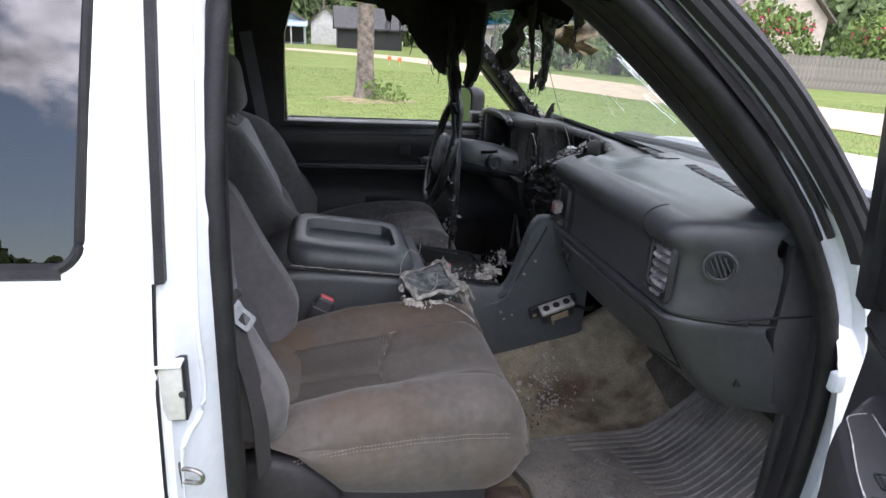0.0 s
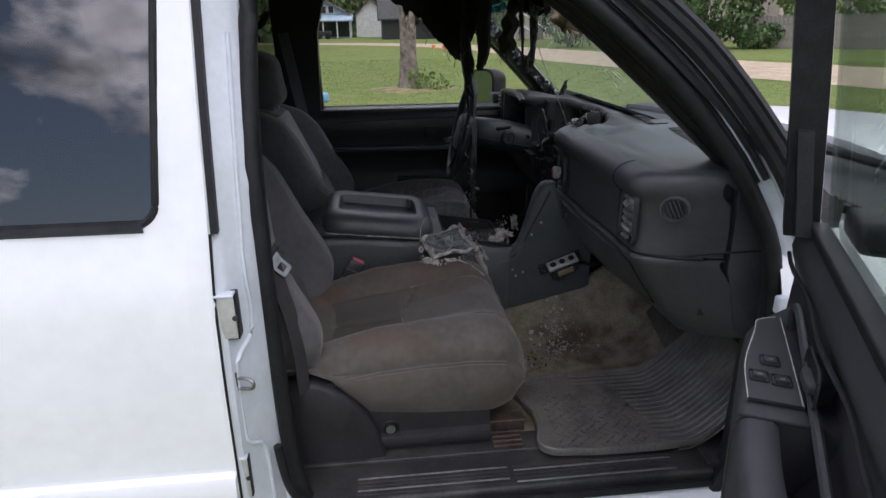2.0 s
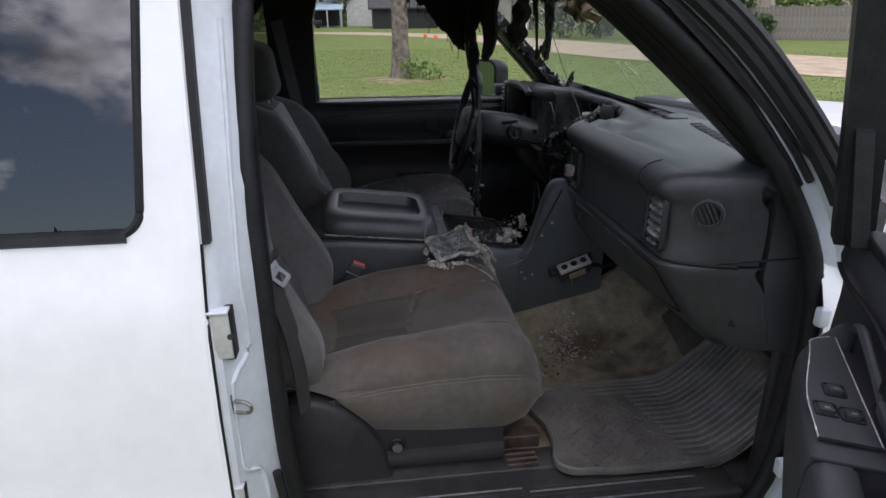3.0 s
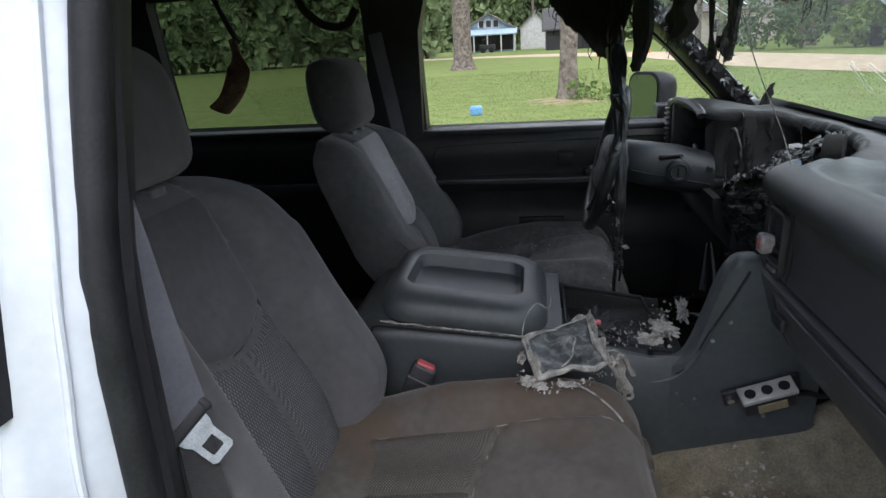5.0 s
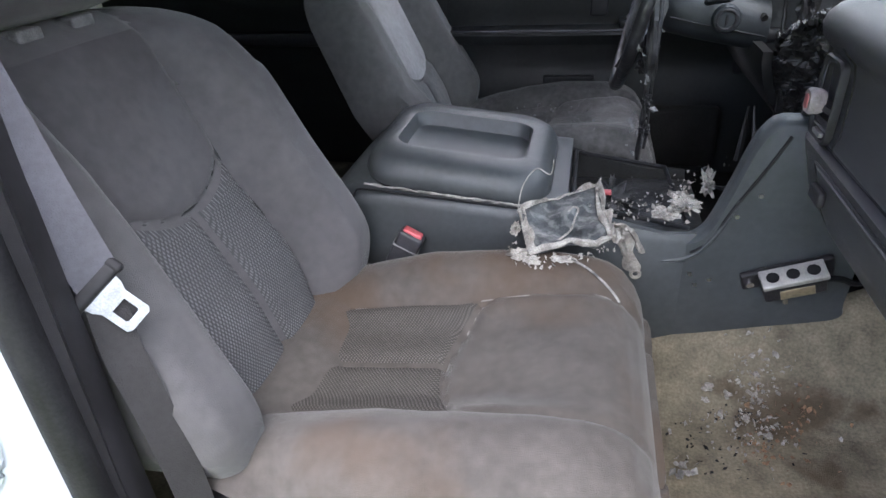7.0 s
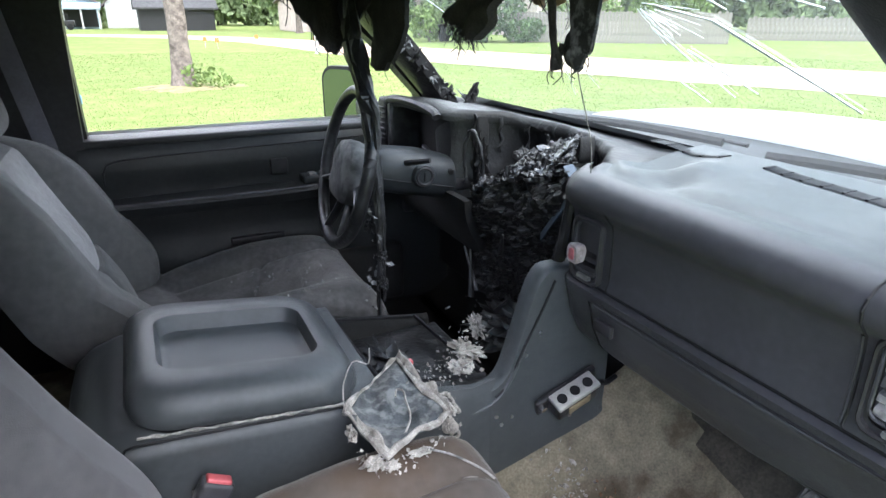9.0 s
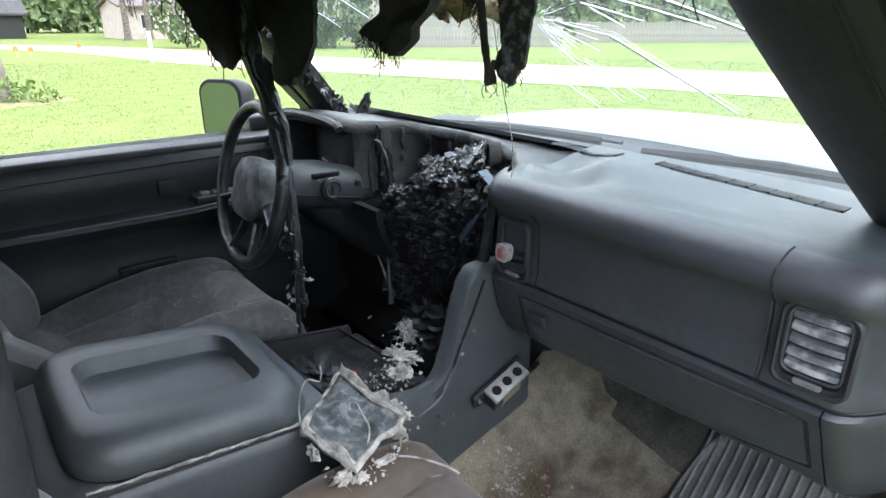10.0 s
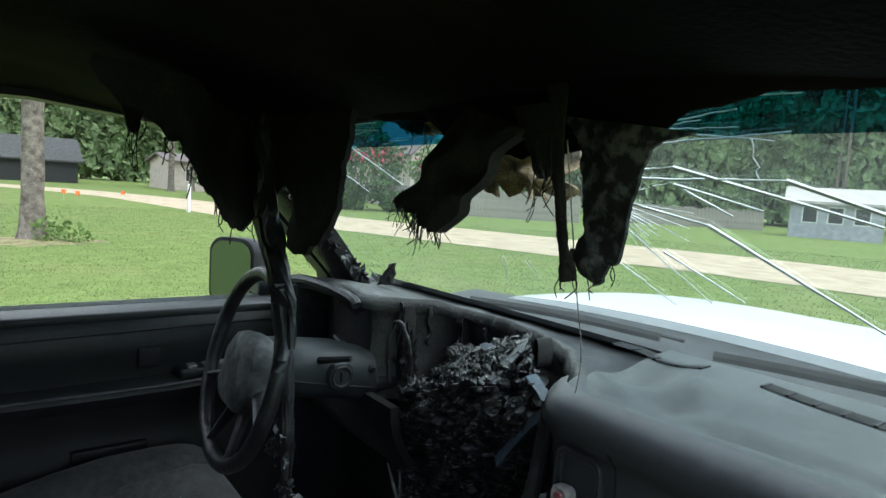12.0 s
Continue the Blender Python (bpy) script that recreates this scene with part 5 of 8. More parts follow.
def on_ball(cx, cy, cz, rx, ry, rz, lo=-1.0):
    def f():
        while True:
            d = Vector((random.gauss(0, 1), random.gauss(0, 1), random.gauss(0, 1))).normalized()
            if d.z > lo and d.x < 0.6:
                k = random.uniform(0.92, 1.12)
                return (cx + rx * d.x * k, cy + ry * d.y * k, cz + rz * d.z * k)
    return f


GLOSSCHAR = mat("glossy_char", (0.012, 0.012, 0.013), 0.5, var=0.6, scale=60, bump=0.6, fine=90)
GREYFLAKE = mat("grey_flake", (0.16, 0.165, 0.17), 0.45, var=0.5, scale=60, bump=0.5)
flakes("char_flake_crust", 120, lambda: block_top(random.random(), random.random()) + Vector((0, 0, 0.004)), 0.0055, GLOSSCHAR, stack, "brittle charred flakes", 0.3, (1.03, 1.05, 1.2))
flakes("grey_flake_crust", 26, lambda: block_top(random.random(), random.random()) + Vector((0, 0, 0.005)), 0.0045, GREYFLAKE, stack, "grey ash flakes", 0.3, (1.03, 1.05, 1.16))
flakes("lower_crust", 160, lambda: block_front(random.random(), random.random()) + Vector((-0.003, 0, 0)), 0.0055, CHAR, stack, "", 0.3, (1.1, 1.03, 1.05))
flakes("foot_crust", 40, on_ball(0.93, 1.01, 0.92, 0.17, 0.17, 0.07, -0.2), 0.006, CHAR, stack)
def crumpled(name, c, w, h, tilt, turn, m, seed, label=""):
    """A creased, torn sheet of burnt plastic lying on the heap."""
    rot = Euler((radians(turn[0]), radians(tilt), radians(turn[1]))).to_matrix()
    def f(u, v):
        a, b = u - 0.5, v - 0.5
        k = 1 - 0.22 * noise.noise((u * 2.5, v * 2.5, seed))
        p = Vector((a * w * k, b * h * k, 0.016 * noise.noise((u * 3.2 + seed, v * 3.2, 0)) + 0.010 * abs(noise.noise((u * 8, v * 8, seed))) - 0.05 * (a * a + b * b)))
        return Vector(c) + rot @ p
    part(name, sheet(f, 18, 18, (0, 0, -0.003)), m, stack, label, smooth=False)


for k in range(5):
    random.seed(300 + k)
    c = block_top(random.uniform(0.15, 0.8), random.uniform(0.1, 0.7)) + Vector((0, 0, 0.004))
    crumpled("burnt_sheet", c, random.uniform(0.05, 0.08), random.uniform(0.05, 0.09), random.uniform(-28, -10), (random.uniform(12, 30), random.uniform(-30, 30)), (CRUMPLE, CRUMPLE_D)[k % 2], 5.0 + k, "creased sheet of burnt plastic")
# broken plates lying on the slope of the heap, lowest towards the driver
random.seed(91)
for k in range(30):
    u, v = random.uniform(0.05, 0.98), random.uniform(0.02, 0.95) ** 1.2
    c = block_top(u, v) + Vector((0, 0, 0.005))
    w, h = random.uniform(0.008, 0.024), random.uniform(0.010, 0.028)
    rot = Euler((radians(random.gauss(21, 10)), radians(random.gauss(-14, 10)), radians(random.uniform(0, 360)))).to_matrix()
    if k == 0:
        c, w, h = block_top(0.62, 0.13) + Vector((0, 0, 0.008)), 0.018, 0.034
    n = random.randint(4, 6)
    ring_ = [Vector((w * random.uniform(0.6, 1.1) * math.cos(2 * math.pi * q / n), h * random.uniform(0.6, 1.1) * math.sin(2 * math.pi * q / n), 0.002 * random.uniform(-1, 1))) for q in range(n)]
    bm = loft([[c + rot @ (p * 0.94 + Vector((0, 0, -0.003))) for p in ring_], [c + rot @ p for p in ring_]])
    part("burnt_plate", bm, (PLATE_GLINT, CRUMPLE, PLATE, CRUMPLE, PLATE, PLATE)[k % 6 if k < 7 or k % 3 == 0 else 2], stack, "cracked plate of burnt plastic" if k == 0 else "", smooth=False)
part("blue_strip", strap([(0.952, 0.922, 1.306), (0.944, 0.885, 1.288), (0.938, 0.862, 1.272), (0.934, 0.90, 1.235), (0.93, 0.965, 1.146)], 0.020, (0.6, 1, 0.6), 0.0015), mat("sooty_blue_plastic", (0.05, 0.075, 0.105), 0.4, var=0.4, scale=30, bump=0.4), stack, "strip of bluish sooty plastic")
part("duct_hole", loft([[(1.035 + d + 0.012 * math.cos(a) * k, 0.985 + 0.018 * math.cos(a) * k, 1.318 + 0.026 * math.sin(a) * k) for a in [2 * math.pi * q / 18 for q in range(18)]] for d, k in ((0.03, 1.0), (-0.004, 1.06), (-0.008, 1.0), (-0.004, 0.86), (0.03, 0.8))]), SOOT, stack, "exposed air duct")
for k in range(7):
    random.seed(40 + k)
    a = Vector((random.uniform(0.86, 0.98), random.uniform(0.9, 1.25), random.uniform(0.92, 1.1)))
    part("spike", tube([a, a + Vector((random.uniform(-0.03, 0.05), random.uniform(-0.06, 0.06), random.uniform(0.05, 0.13)))], [0.008, 0.002], 6), CHAR, stack)

# ---- steering column and wheel ----
wheel = thing("steering_wheel", (0.70, 1.44, 1.235), "charred black steering wheel on its grey column", "steering wheel")
WC = Vector((0.655, 1.43, 1.222))
W = Matrix.Translation(WC) @ Matrix.Rotation(radians(14), 4, "Y") @ Matrix.Rotation(radians(-3), 4, "Z")
rim = []
for k in range(64):
    a = 2 * math.pi * k / 64
    r = 0.19 + 0.004 * noise.noise((math.cos(a) * 2, math.sin(a) * 2, 1))
    rim.append(W @ Vector((0, r * math.cos(a), r * math.sin(a))))
part("rim", tube(rim, 0.0155, 12, closed=True), CHAR, wheel, "scorched wheel rim")
for a in (200, 340, 250, 290):
    c, s = math.cos(radians(a)), math.sin(radians(a))
    part("spoke", tube([W @ Vector((0.03, 0.05 * c, 0.05 * s)), W @ Vector((0.015, 0.12 * c, 0.12 * s)), W @ Vector((0, 0.18 * c, 0.18 * s))], [0.022, 0.016, 0.013], 8, flat=0.5), CHAR, wheel)
rows = []
for d, k in ((0.055, 0.80), (0.03, 0.98), (0.008, 1.0), (-0.008, 0.95), (-0.016, 0.80), (-0.018, 0.45)):
    rows.append([W @ Vector((d + 0.003 * noise.noise((a * 3, d * 40, 2)), (0.088 - 0.018 * math.sin(a)) * -k * math.copysign(abs(math.cos(a)) ** 0.6, math.cos(a)), -0.008 + 0.078 * k * math.copysign(abs(math.sin(a)) ** 0.65, math.sin(a)))) for a in [2 * math.pi * q / 40 for q in range(40)]])
part("hub", loft(rows), mat("blistered_hub", (0.018, 0.019, 0.021), 0.6, var=0.5, scale=18, bump=1.0, fine=60, stain=(0.13, 0.13, 0.125), stain_scale=16, stain_amt=0.75), wheel, "blistered grey wheel hub")
COL = mat("column_plastic", (0.016, 0.019, 0.022), 0.45, var=0.25, scale=14, bump=0.3, fine=500)
rows = []
for x, r, z in ((0.70, 0.046, 1.224), (0.715, 0.056, 1.218), (0.78, 0.060, 1.206), (0.85, 0.062, 1.194), (0.93, 0.058, 1.175)):
    rows.append([(x, 1.425 + 1.2 * r * math.copysign(abs(math.cos(a)) ** 0.7, math.cos(a)), z + r * math.copysign(abs(math.sin(a)) ** 0.75, math.sin(a))) for a in [2 * math.pi * q / 32 for q in range(32)]])
part("column_shroud", loft(rows), COL, wheel, "sooty plastic column shroud")
part("shroud_seam", tube([(0.715, 1.355, 1.205), (0.78, 1.351, 1.190), (0.85, 1.349, 1.176), (0.92, 1.353, 1.16)], 0.0022, 6), RUBBER, wheel)
part("ignition_boss", tube([(0.834, 1.37, 1.200), (0.834, 1.345, 1.200), (0.834, 1.341, 1.200)], [0.033, 0.031, 0.027], 22), COL, wheel)
part("ignition_ring", tube([(0.834 + 0.021 * math.cos(a), 1.340, 1.200 + 0.021 * math.sin(a)) for a in [2 * math.pi * q / 22 for q in range(22)]], 0.0035, 8, closed=True), PLASTIC_D, wheel, "ignition lock")
part("ignition_key_slot", box(0.831, 0.837, 1.336, 1.341, 1.189, 1.211, 0.001), RUBBER, wheel)
part("stalk", tube([(0.79, 1.36, 1.235), (0.83, 1.30, 1.250)], [0.008, 0.006], 8), RUBBER, wheel, "charred column stalk")

# ---- things that hang from the roof ----
def hanging(name, label, category, top, bottom, wt, wb, m, seed, thick=0.006, teeth=0.25, group="hanging shreds", across=(0, 1, 0)):
    """A torn sheet from a line at top to a ragged end at bottom."""
    random.seed(seed)
    t, b, ac = Vector(top), Vector(bottom), Vector(across).normalized()
    ob = thing(name, top, label, category, group)
    nu, nv = 22, 24
    end = [random.uniform(1 - teeth, 1.0) if v % 2 else random.uniform(1 - teeth * 0.4, 1.02) for v in range(nv + 1)]
    nrm = (b - t).cross(ac).normalized()
    def f(u, v):
        q = u * end[round(v * nv)]
        p = t.lerp(b, q)
        w = lerp(wt, wb, q ** 0.8) * (1 + 0.12 * noise.noise((q * 5, seed, v * 2)))
        p = p + ac * (v - 0.5) * w
        return p + nrm * (0.25 * wb * noise.noise((q * 3 + seed, v * 2.5, 0)))
    part("torn_sheet", sheet(f, nu, nv, nrm * thick), m, ob)
    for k in range(7):
        p = Vector(f(1.0, random.random()))
        L = random.uniform(0.015, 0.06)
        part("fibre", tube(spline([p + Vector((0, 0, 0.004)), p + Vector((random.uniform(-0.006, 0.006), random.uniform(-0.006, 0.006), -L * 0.5)), p + Vector((random.uniform(-0.01, 0.01), random.uniform(-0.012, 0.012), -L))], 3), 0.0008, 4), FLAP, ob)
    return ob


def drape(name, label, category, rows, x, m, seed, thick=0.005, rag=0.006, bow=0.012):
    """A torn cloth in a plane across the truck; rows: (y, z, half width) from the top down."""
    random.seed(seed)
    ob = thing(name, (x, rows[0][0], rows[0][1]), label, category, "hanging shreds")
    P = spline([(0.0, a, b) for a, b, c in rows], 8)
    H = [p.x for p in spline([(c, 0, 0) for a, b, c in rows], 8)]
    def f(u, v):
        k = min(len(P) - 1, round(u * (len(P) - 1)))
        p, q = P[k], P[min(k + 1, len(P) - 1)] - P[max(k - 1, 0)]
        side = Vector((0, -q.z, q.y)).normalized()
        e = 2 * v - 1
        w = H[k] * e + rag * noise.noise((u * 17, e * 2 + seed, 0)) * abs(e) * smooth(u * 5)
        return Vector((x + bow * noise.noise((u * 3 + seed, v * 2, 1)) + 0.5 * bow * (e * e), 0, 0)) + Vector((0, p.y, p.z)) + side * w
    n = len(P) - 1
    part("torn_sheet", sheet(f, n, 14, (thick, 0, 0)), m, ob)
    for k in range(6):
        u = random.uniform(0.55, 1.0)
        p = Vector(f(u, random.choice((0.0, 1.0)) if u < 0.97 else random.random()))
        L = random.uniform(0.008, 0.03)
        part("fibre", tube(spline([p, p + Vector((random.uniform(-0.004, 0.004), random.uniform(-0.006, 0.006), -L * 0.5)), p + Vector((random.uniform(-0.006, 0.006), random.uniform(-0.01, 0.01), -L))], 3), 0.0007, 4), FLAP, ob)
    return ob


hanging("burnt_visor", "blackened sun visor hanging askew from the roof", "sun visor", (0.715, 0.80, 1.69), (0.715, 0.947, 1.557), 0.12, 0.108, FLAP, 1, 0.018, 0.05, across=(0, 0.95, 0.31))
ob = drape("torn_liner", "torn black lining with a pale ash-streaked face", "torn lining", ((0.630, 1.676, 0.085), (0.632, 1.662, 0.054), (0.634, 1.640, 0.040), (0.637, 1.60, 0.030), (0.637, 1.56, 0.027), (0.645, 1.538, 0.024), (0.640, 1.520, 0.010), (0.639, 1.511, 0.002)), 0.728, FLAP_G, 2, 0.005, 0.005)
part("torn_hook", tube(spline([(0.730, 0.668, 1.546), (0.730, 0.672, 1.530), (0.729, 0.664, 1.524)], 5), [0.005] * 5 + [0.004, 0.003, 0.0025, 0.002, 0.0015, 0.001], 6, flat=0.4), FLAP, ob)
drape("torn_ribbon", "thin black ribbon of lining hanging down", "torn lining", ((0.700, 1.73, 0.014), (0.694, 1.66, 0.009), (0.684, 1.60, 0.006), (0.674, 1.55, 0.006), (0.667, 1.525, 0.008), (0.664, 1.512, 0.0095)), 0.715, FLAP, 3, 0.003, 0.002, 0.006)
drape("torn_flap", "blackened flap of lining by the driver's mirror", "torn lining", ((1.26, 1.74, 0.14), (1.26, 1.65, 0.126), (1.262, 1.60, 0.105), (1.272, 1.55, 0.084), (1.30, 1.51, 0.055), (1.34, 1.482, 0.02)), 0.70, FLAP, 4, 0.010, 0.012)
# wide drape from the roof round the driver's front corner
curt = thing("torn_curtain", (0.6, 1.6, 1.74), "large scorched drape of roof lining over the steering wheel", "torn lining", "hanging shreds")
CPLAN = spline([(0.36, 1.22, 0), (0.457, 1.277, 0), (0.515, 1.30, 0), (0.572, 1.397, 0), (0.625, 1.45, 0), (0.665, 1.43, 0), (0.685, 1.27, 0)], 10)
CLOW = [(0.0, 1.72), (0.167, 1.665), (0.333, 1.612), (0.5, 1.555), (0.62, 1.52), (0.72, 1.497), (0.80, 1.50), (0.88, 1.55), (1.0, 1.62)]
def curtain(u, v):
    p = CPLAN[round(v * 60)]
    low = interp(v, CLOW) + 0.016 * noise.noise((v * 23, 4, 0)) + 0.008 * noise.noise((v * 60, 2, 0))
    fold = 0.02 * noise.noise((v * 5, u * 1.5, 6)) * u
    return (p.x + fold, p.y + 0.6 * fold, lerp(1.755, low, u))
part("torn_sheet", sheet(curtain, 16, 60, (0.006, 0.004, 0)), FLAP, curt)
random.seed(14)
for k in range(16):
    p = Vector(curtain(1.0, random.uniform(0.1, 0.95)))
    L = random.uniform(0.012, 0.05)
    part("fibre", tube(spline([p + Vector((0, 0, 0.004)), p + Vector((random.uniform(-0.006, 0.006), random.uniform(-0.006, 0.006), -L * 0.5)), p + Vector((random.uniform(-0.01, 0.01), random.uniform(-0.012, 0.012), -L))], 3), [0.003] + [0.0012] * 6, 4), FLAP, curt)
hanging("torn_shred", "small shred of scorched lining over the window", "torn lining", (0.44, 1.40, 1.75), (0.445, 1.40, 1.655), 0.06, 0.015, FLAP, 6, 0.005, 0.3, across=(1, 0.2, 0))
hanging("torn_shred", "small shred of scorched lining by the pillar", "torn lining", (0.69, 0.36, 1.72), (0.695, 0.365, 1.645), 0.06, 0.03, FLAP, 7, 0.006, 0.35)
hanging("torn_shred", "narrow shred of scorched lining", "torn lining", (0.72, 0.735, 1.70), (0.72, 0.712, 1.615), 0.07, 0.02, FLAP, 9, 0.004, 0.4)
# sagging front edge of the headliner
SAG = [(0.26, 1.70), (0.34, 1.70), (0.42, 1.698), (0.50, 1.70), (0.575, 1.692), (0.61, 1.668), (0.65, 1.655), (0.72, 1.652), (0.80, 1.647), (0.87, 1.653), (0.96, 1.672), (1.0, 1.70), (1.2, 1.713), (1.6, 1.70), (1.75, 1.70)]
def sag(u, v):
    y = lerp(0.26, 1.75, v)
    low = interp(y, SAG) + 0.010 * noise.noise((y * 19, 3, 0)) + 0.005 * noise.noise((y * 55, 1, 0))
    return (lerp(0.70, 0.775, u) + 0.01 * noise.noise((y * 6, u * 2, 5)), y, lerp(1.752, low, u ** 0.8))
part("sagging_liner", sheet(sag, 10, 150, (0.005, 0, 0)), LINER, truck, "sagging scorched front edge of the headliner")
# fibres on the visor's end
random.seed(5)
bm = bmesh.new()
for k in range(70):
    y = random.uniform(0.895, 1.0)
    p = Vector((0.718 + random.uniform(-0.008, 0.012), y, 1.548 + 0.25 * (y - 0.9) + random.uniform(-0.004, 0.008)))
    d = Vector((random.uniform(-0.01, 0.01), random.uniform(-0.03, 0.03), -random.uniform(0.008, 0.035)))
    tube([p, p + d * 0.5, p + d + Vector((0, random.uniform(-0.008, 0.008), 0))], 0.0006, 3, bm)
fib = part("fibre_fringe", bm, FLAP, bpy.data.objects["burnt_visor"])
fib["kind"] = "stuff"
# melted cord from roof to seat
cord = thing("melted_plastic", (0.66, 1.33, 1.70), "stringy molten plastic hanging from the roof past the wheel", "melted plastic")
random.seed(8)
for q in range(6):
    pts, rr = [], []
    o = Vector((random.uniform(-0.008, 0.008), random.uniform(-0.012, 0.012), 0))
    zb = (0.86, 1.0, 1.22, 1.12, 0.93, 1.3)[q]
    for k in range(26):
        z = lerp(1.73, zb, k / 25)
        p = Vector((0.662 + 0.012 * math.sin((1.6 - z) * 3), interp(z, [(0.9, 1.235), (1.12, 1.232), (1.22, 1.245), (1.40, 1.27), (1.46, 1.30), (1.52, 1.342), (1.73, 1.37)]), z)) + o + Vector((0.010 * noise.noise((z * 7, q, 0)), 0.012 * noise.noise((z * 7, q, 5)), 0))
        pts.append(p)
        w = 0.019 if z > 1.38 else 0.013 if z > 1.12 else 0.006
        rr.append(w * random.uniform(0.7, 1.2) * (1 if q < 3 else 0.6))
    part("strand", tube(pts, rr, 7), CHAR, cord)
for z in (1.17, 1.05, 0.98, 1.12):
    p = (0.66 + random.uniform(-0.02, 0.02), 1.24 + random.uniform(-0.02, 0.02), z)
    melt("drip", *p, 0.016, 0.02, 0.022, CHAR, cord, z * 9, 0.8, 3, 3)
flakes("drip_crust", 40, lambda: (0.665 + random.uniform(-0.025, 0.025), 1.24 + random.uniform(-0.025, 0.025), random.uniform(0.9, 1.2)), 0.009, GREYFLAKE, cord)

# ---- melted tray on the seat and other debris ----
tray = thing("melted_tray", (0.52, 0.72, 0.95), "burst, ash-crusted plastic tray lying between seat and console", "burnt debris")
q4 = [Vector((0.434, 0.772, 0.986)), Vector((0.566, 0.883, 0.992)), Vector((0.588, 0.715, 0.972)), Vector((0.467, 0.666, 0.966))]
def quad(u, v, k=1.0):
    p = q4[0].lerp(q4[1], u).lerp(q4[3].lerp(q4[2], u), v)
    p += Vector((0.012 * noise.noise((v * 1.3, u, 8)), 0.012 * noise.noise((u * 1.3, v, 5)), 0))
    return p + Vector((0, 0, 0.018 * noise.noise((u * 2.6, v * 2.6, 3)) + 0.005 * noise.noise((u * 9, v * 9, 3))))
TRAY = mat("smoked_tray", (0.05, 0.054, 0.056), 0.42, var=0.4, scale=30, bump=0.8, fine=90, stain=(0.30, 0.30, 0.29), stain_scale=55, stain_amt=0.45)
PALEASH = mat("pale_ash", (0.34, 0.32, 0.29), 0.75, var=0.4, scale=50, bump=1.0, fine=110, stain=(0.16, 0.14, 0.12), stain_scale=40, stain_amt=0.6)
part("tray_face", sheet(quad, 16, 16, (0, 0, -0.006)), TRAY, tray, "smoky plastic sheet speckled with ash")
edge = [quad(k / 12, 0) for k in range(12)] + [quad(1, k / 12) for k in range(12)] + [quad(1 - k / 12, 1) for k in range(12)] + [quad(0, 1 - k / 12) for k in range(12)]
part("tray_edge", tube([p + Vector((0, 0, 0.003 + 0.004 * noise.noise(p * 30))) for p in edge], [max(0.0018, 0.0042 + 0.006 * noise.noise(p * 20)) for p in edge], 7, closed=True), PALEASH, tray, "crumbling pale rim")
random.seed(21)
def near(path, sp):
    def f():
        i = random.randrange(len(path) - 1)
        p = Vector(path[i]).lerp(Vector(path[i + 1]), random.random())
        return p + Vector((random.gauss(0, sp), random.gauss(0, sp), abs(random.gauss(0, sp * 0.5))))
    return f
flakes("ash_crust", 130, near([(0.43, 0.70, 0.965), (0.455, 0.66, 0.955), (0.50, 0.655, 0.957), (0.56, 0.675, 0.962), (0.60, 0.72, 0.972), (0.61, 0.77, 0.965)], 0.008), 0.0042, PALEASH, tray, "flaky pale ash", 0.25)
for k, (x, y, z, a, b, c) in enumerate(((0.445, 0.672, 0.962, 0.022, 0.014, 0.012), (0.468, 0.660, 0.960, 0.018, 0.010, 0.010), (0.432, 0.735, 0.975, 0.010, 0.022, 0.012), (0.52, 0.664, 0.962, 0.026, 0.008, 0.006), (0.60, 0.735, 0.972, 0.010, 0.026, 0.008))):
    melt("ash_lump", x, y, z, a, b, c, PALEASH, tray, 80.0 + k, 0.6, 2.6, 3)
# pale torn edges, folded up along two sides
for k, (pa, pb, h) in enumerate(((q4[0], q4[1], 0.014), (q4[1], q4[2], 0.020), (q4[0], q4[3], 0.016))):
    def rim(u, v, pa=pa, pb=pb, h=h, k=k):
        p = pa.lerp(pb, u)
        w = h * (0.7 + 0.8 * noise.noise((u * 7, k, 2)))
        return p + Vector((0.010 * noise.noise((u * 5, k, 1)) + 0.006 * v, 0.006 * noise.noise((u * 6, k, 4)), 0.004 + w * v * (0.6 + 0.4 * math.sin(u * 9 + k))))
    part("torn_rim", sheet(rim, 24, 5, (0.002, 0.002, 0.001)), PALEASH, tray, "torn pale edge")
# molten cloth that hangs down the console's side
for k, (w, dx_, dz_) in enumerate(((0.013, 0.0, 0.0), (0.008, -0.012, 0.03), (0.006, 0.012, 0.04))):
    P = spline([(0.595 + dx_, 0.77, 0.976), (0.612 + dx_, 0.792, 0.955), (0.625 + dx_, 0.800, 0.915 + dz_ * 0.5), (0.640 + dx_, 0.798, 0.865 + dz_)], 7)
    def hang(u, v, P=P, w=w, k=k):
        p = P[round(u * (len(P) - 1))]
        return p + Vector(((v - 0.5) * w * 2 * (1 + 0.7 * noise.noise((u * 6, k, 3))), -0.006 * math.sin(math.pi * v) + 0.004 * noise.noise((u * 9, v * 3, k)), 0.003 * noise.noise((u * 11, v * 4, k))))
    part("molten_tongue", sheet(hang, len(P) - 1, 6, (0, 0.003, 0)), PALEASH, tray, "pale molten tongue")
part("curled_tip", tube([(0.645 + 0.008 * math.cos(a), 0.795, 0.860 + 0.008 * math.sin(a)) for a in [2 * math.pi * q / 14 for q in range(14)]], 0.0035, 6, closed=True), PALEASH, tray)
part("loop_thread", tube(spline([(0.52, 0.77, 0.995), (0.528, 0.785, 0.997), (0.536, 0.775, 0.997), (0.532, 0.755, 0.993), (0.525, 0.72, 0.985), (0.50, 0.69, 0.976)], 6), 0.0018, 5), PALEASH, tray)
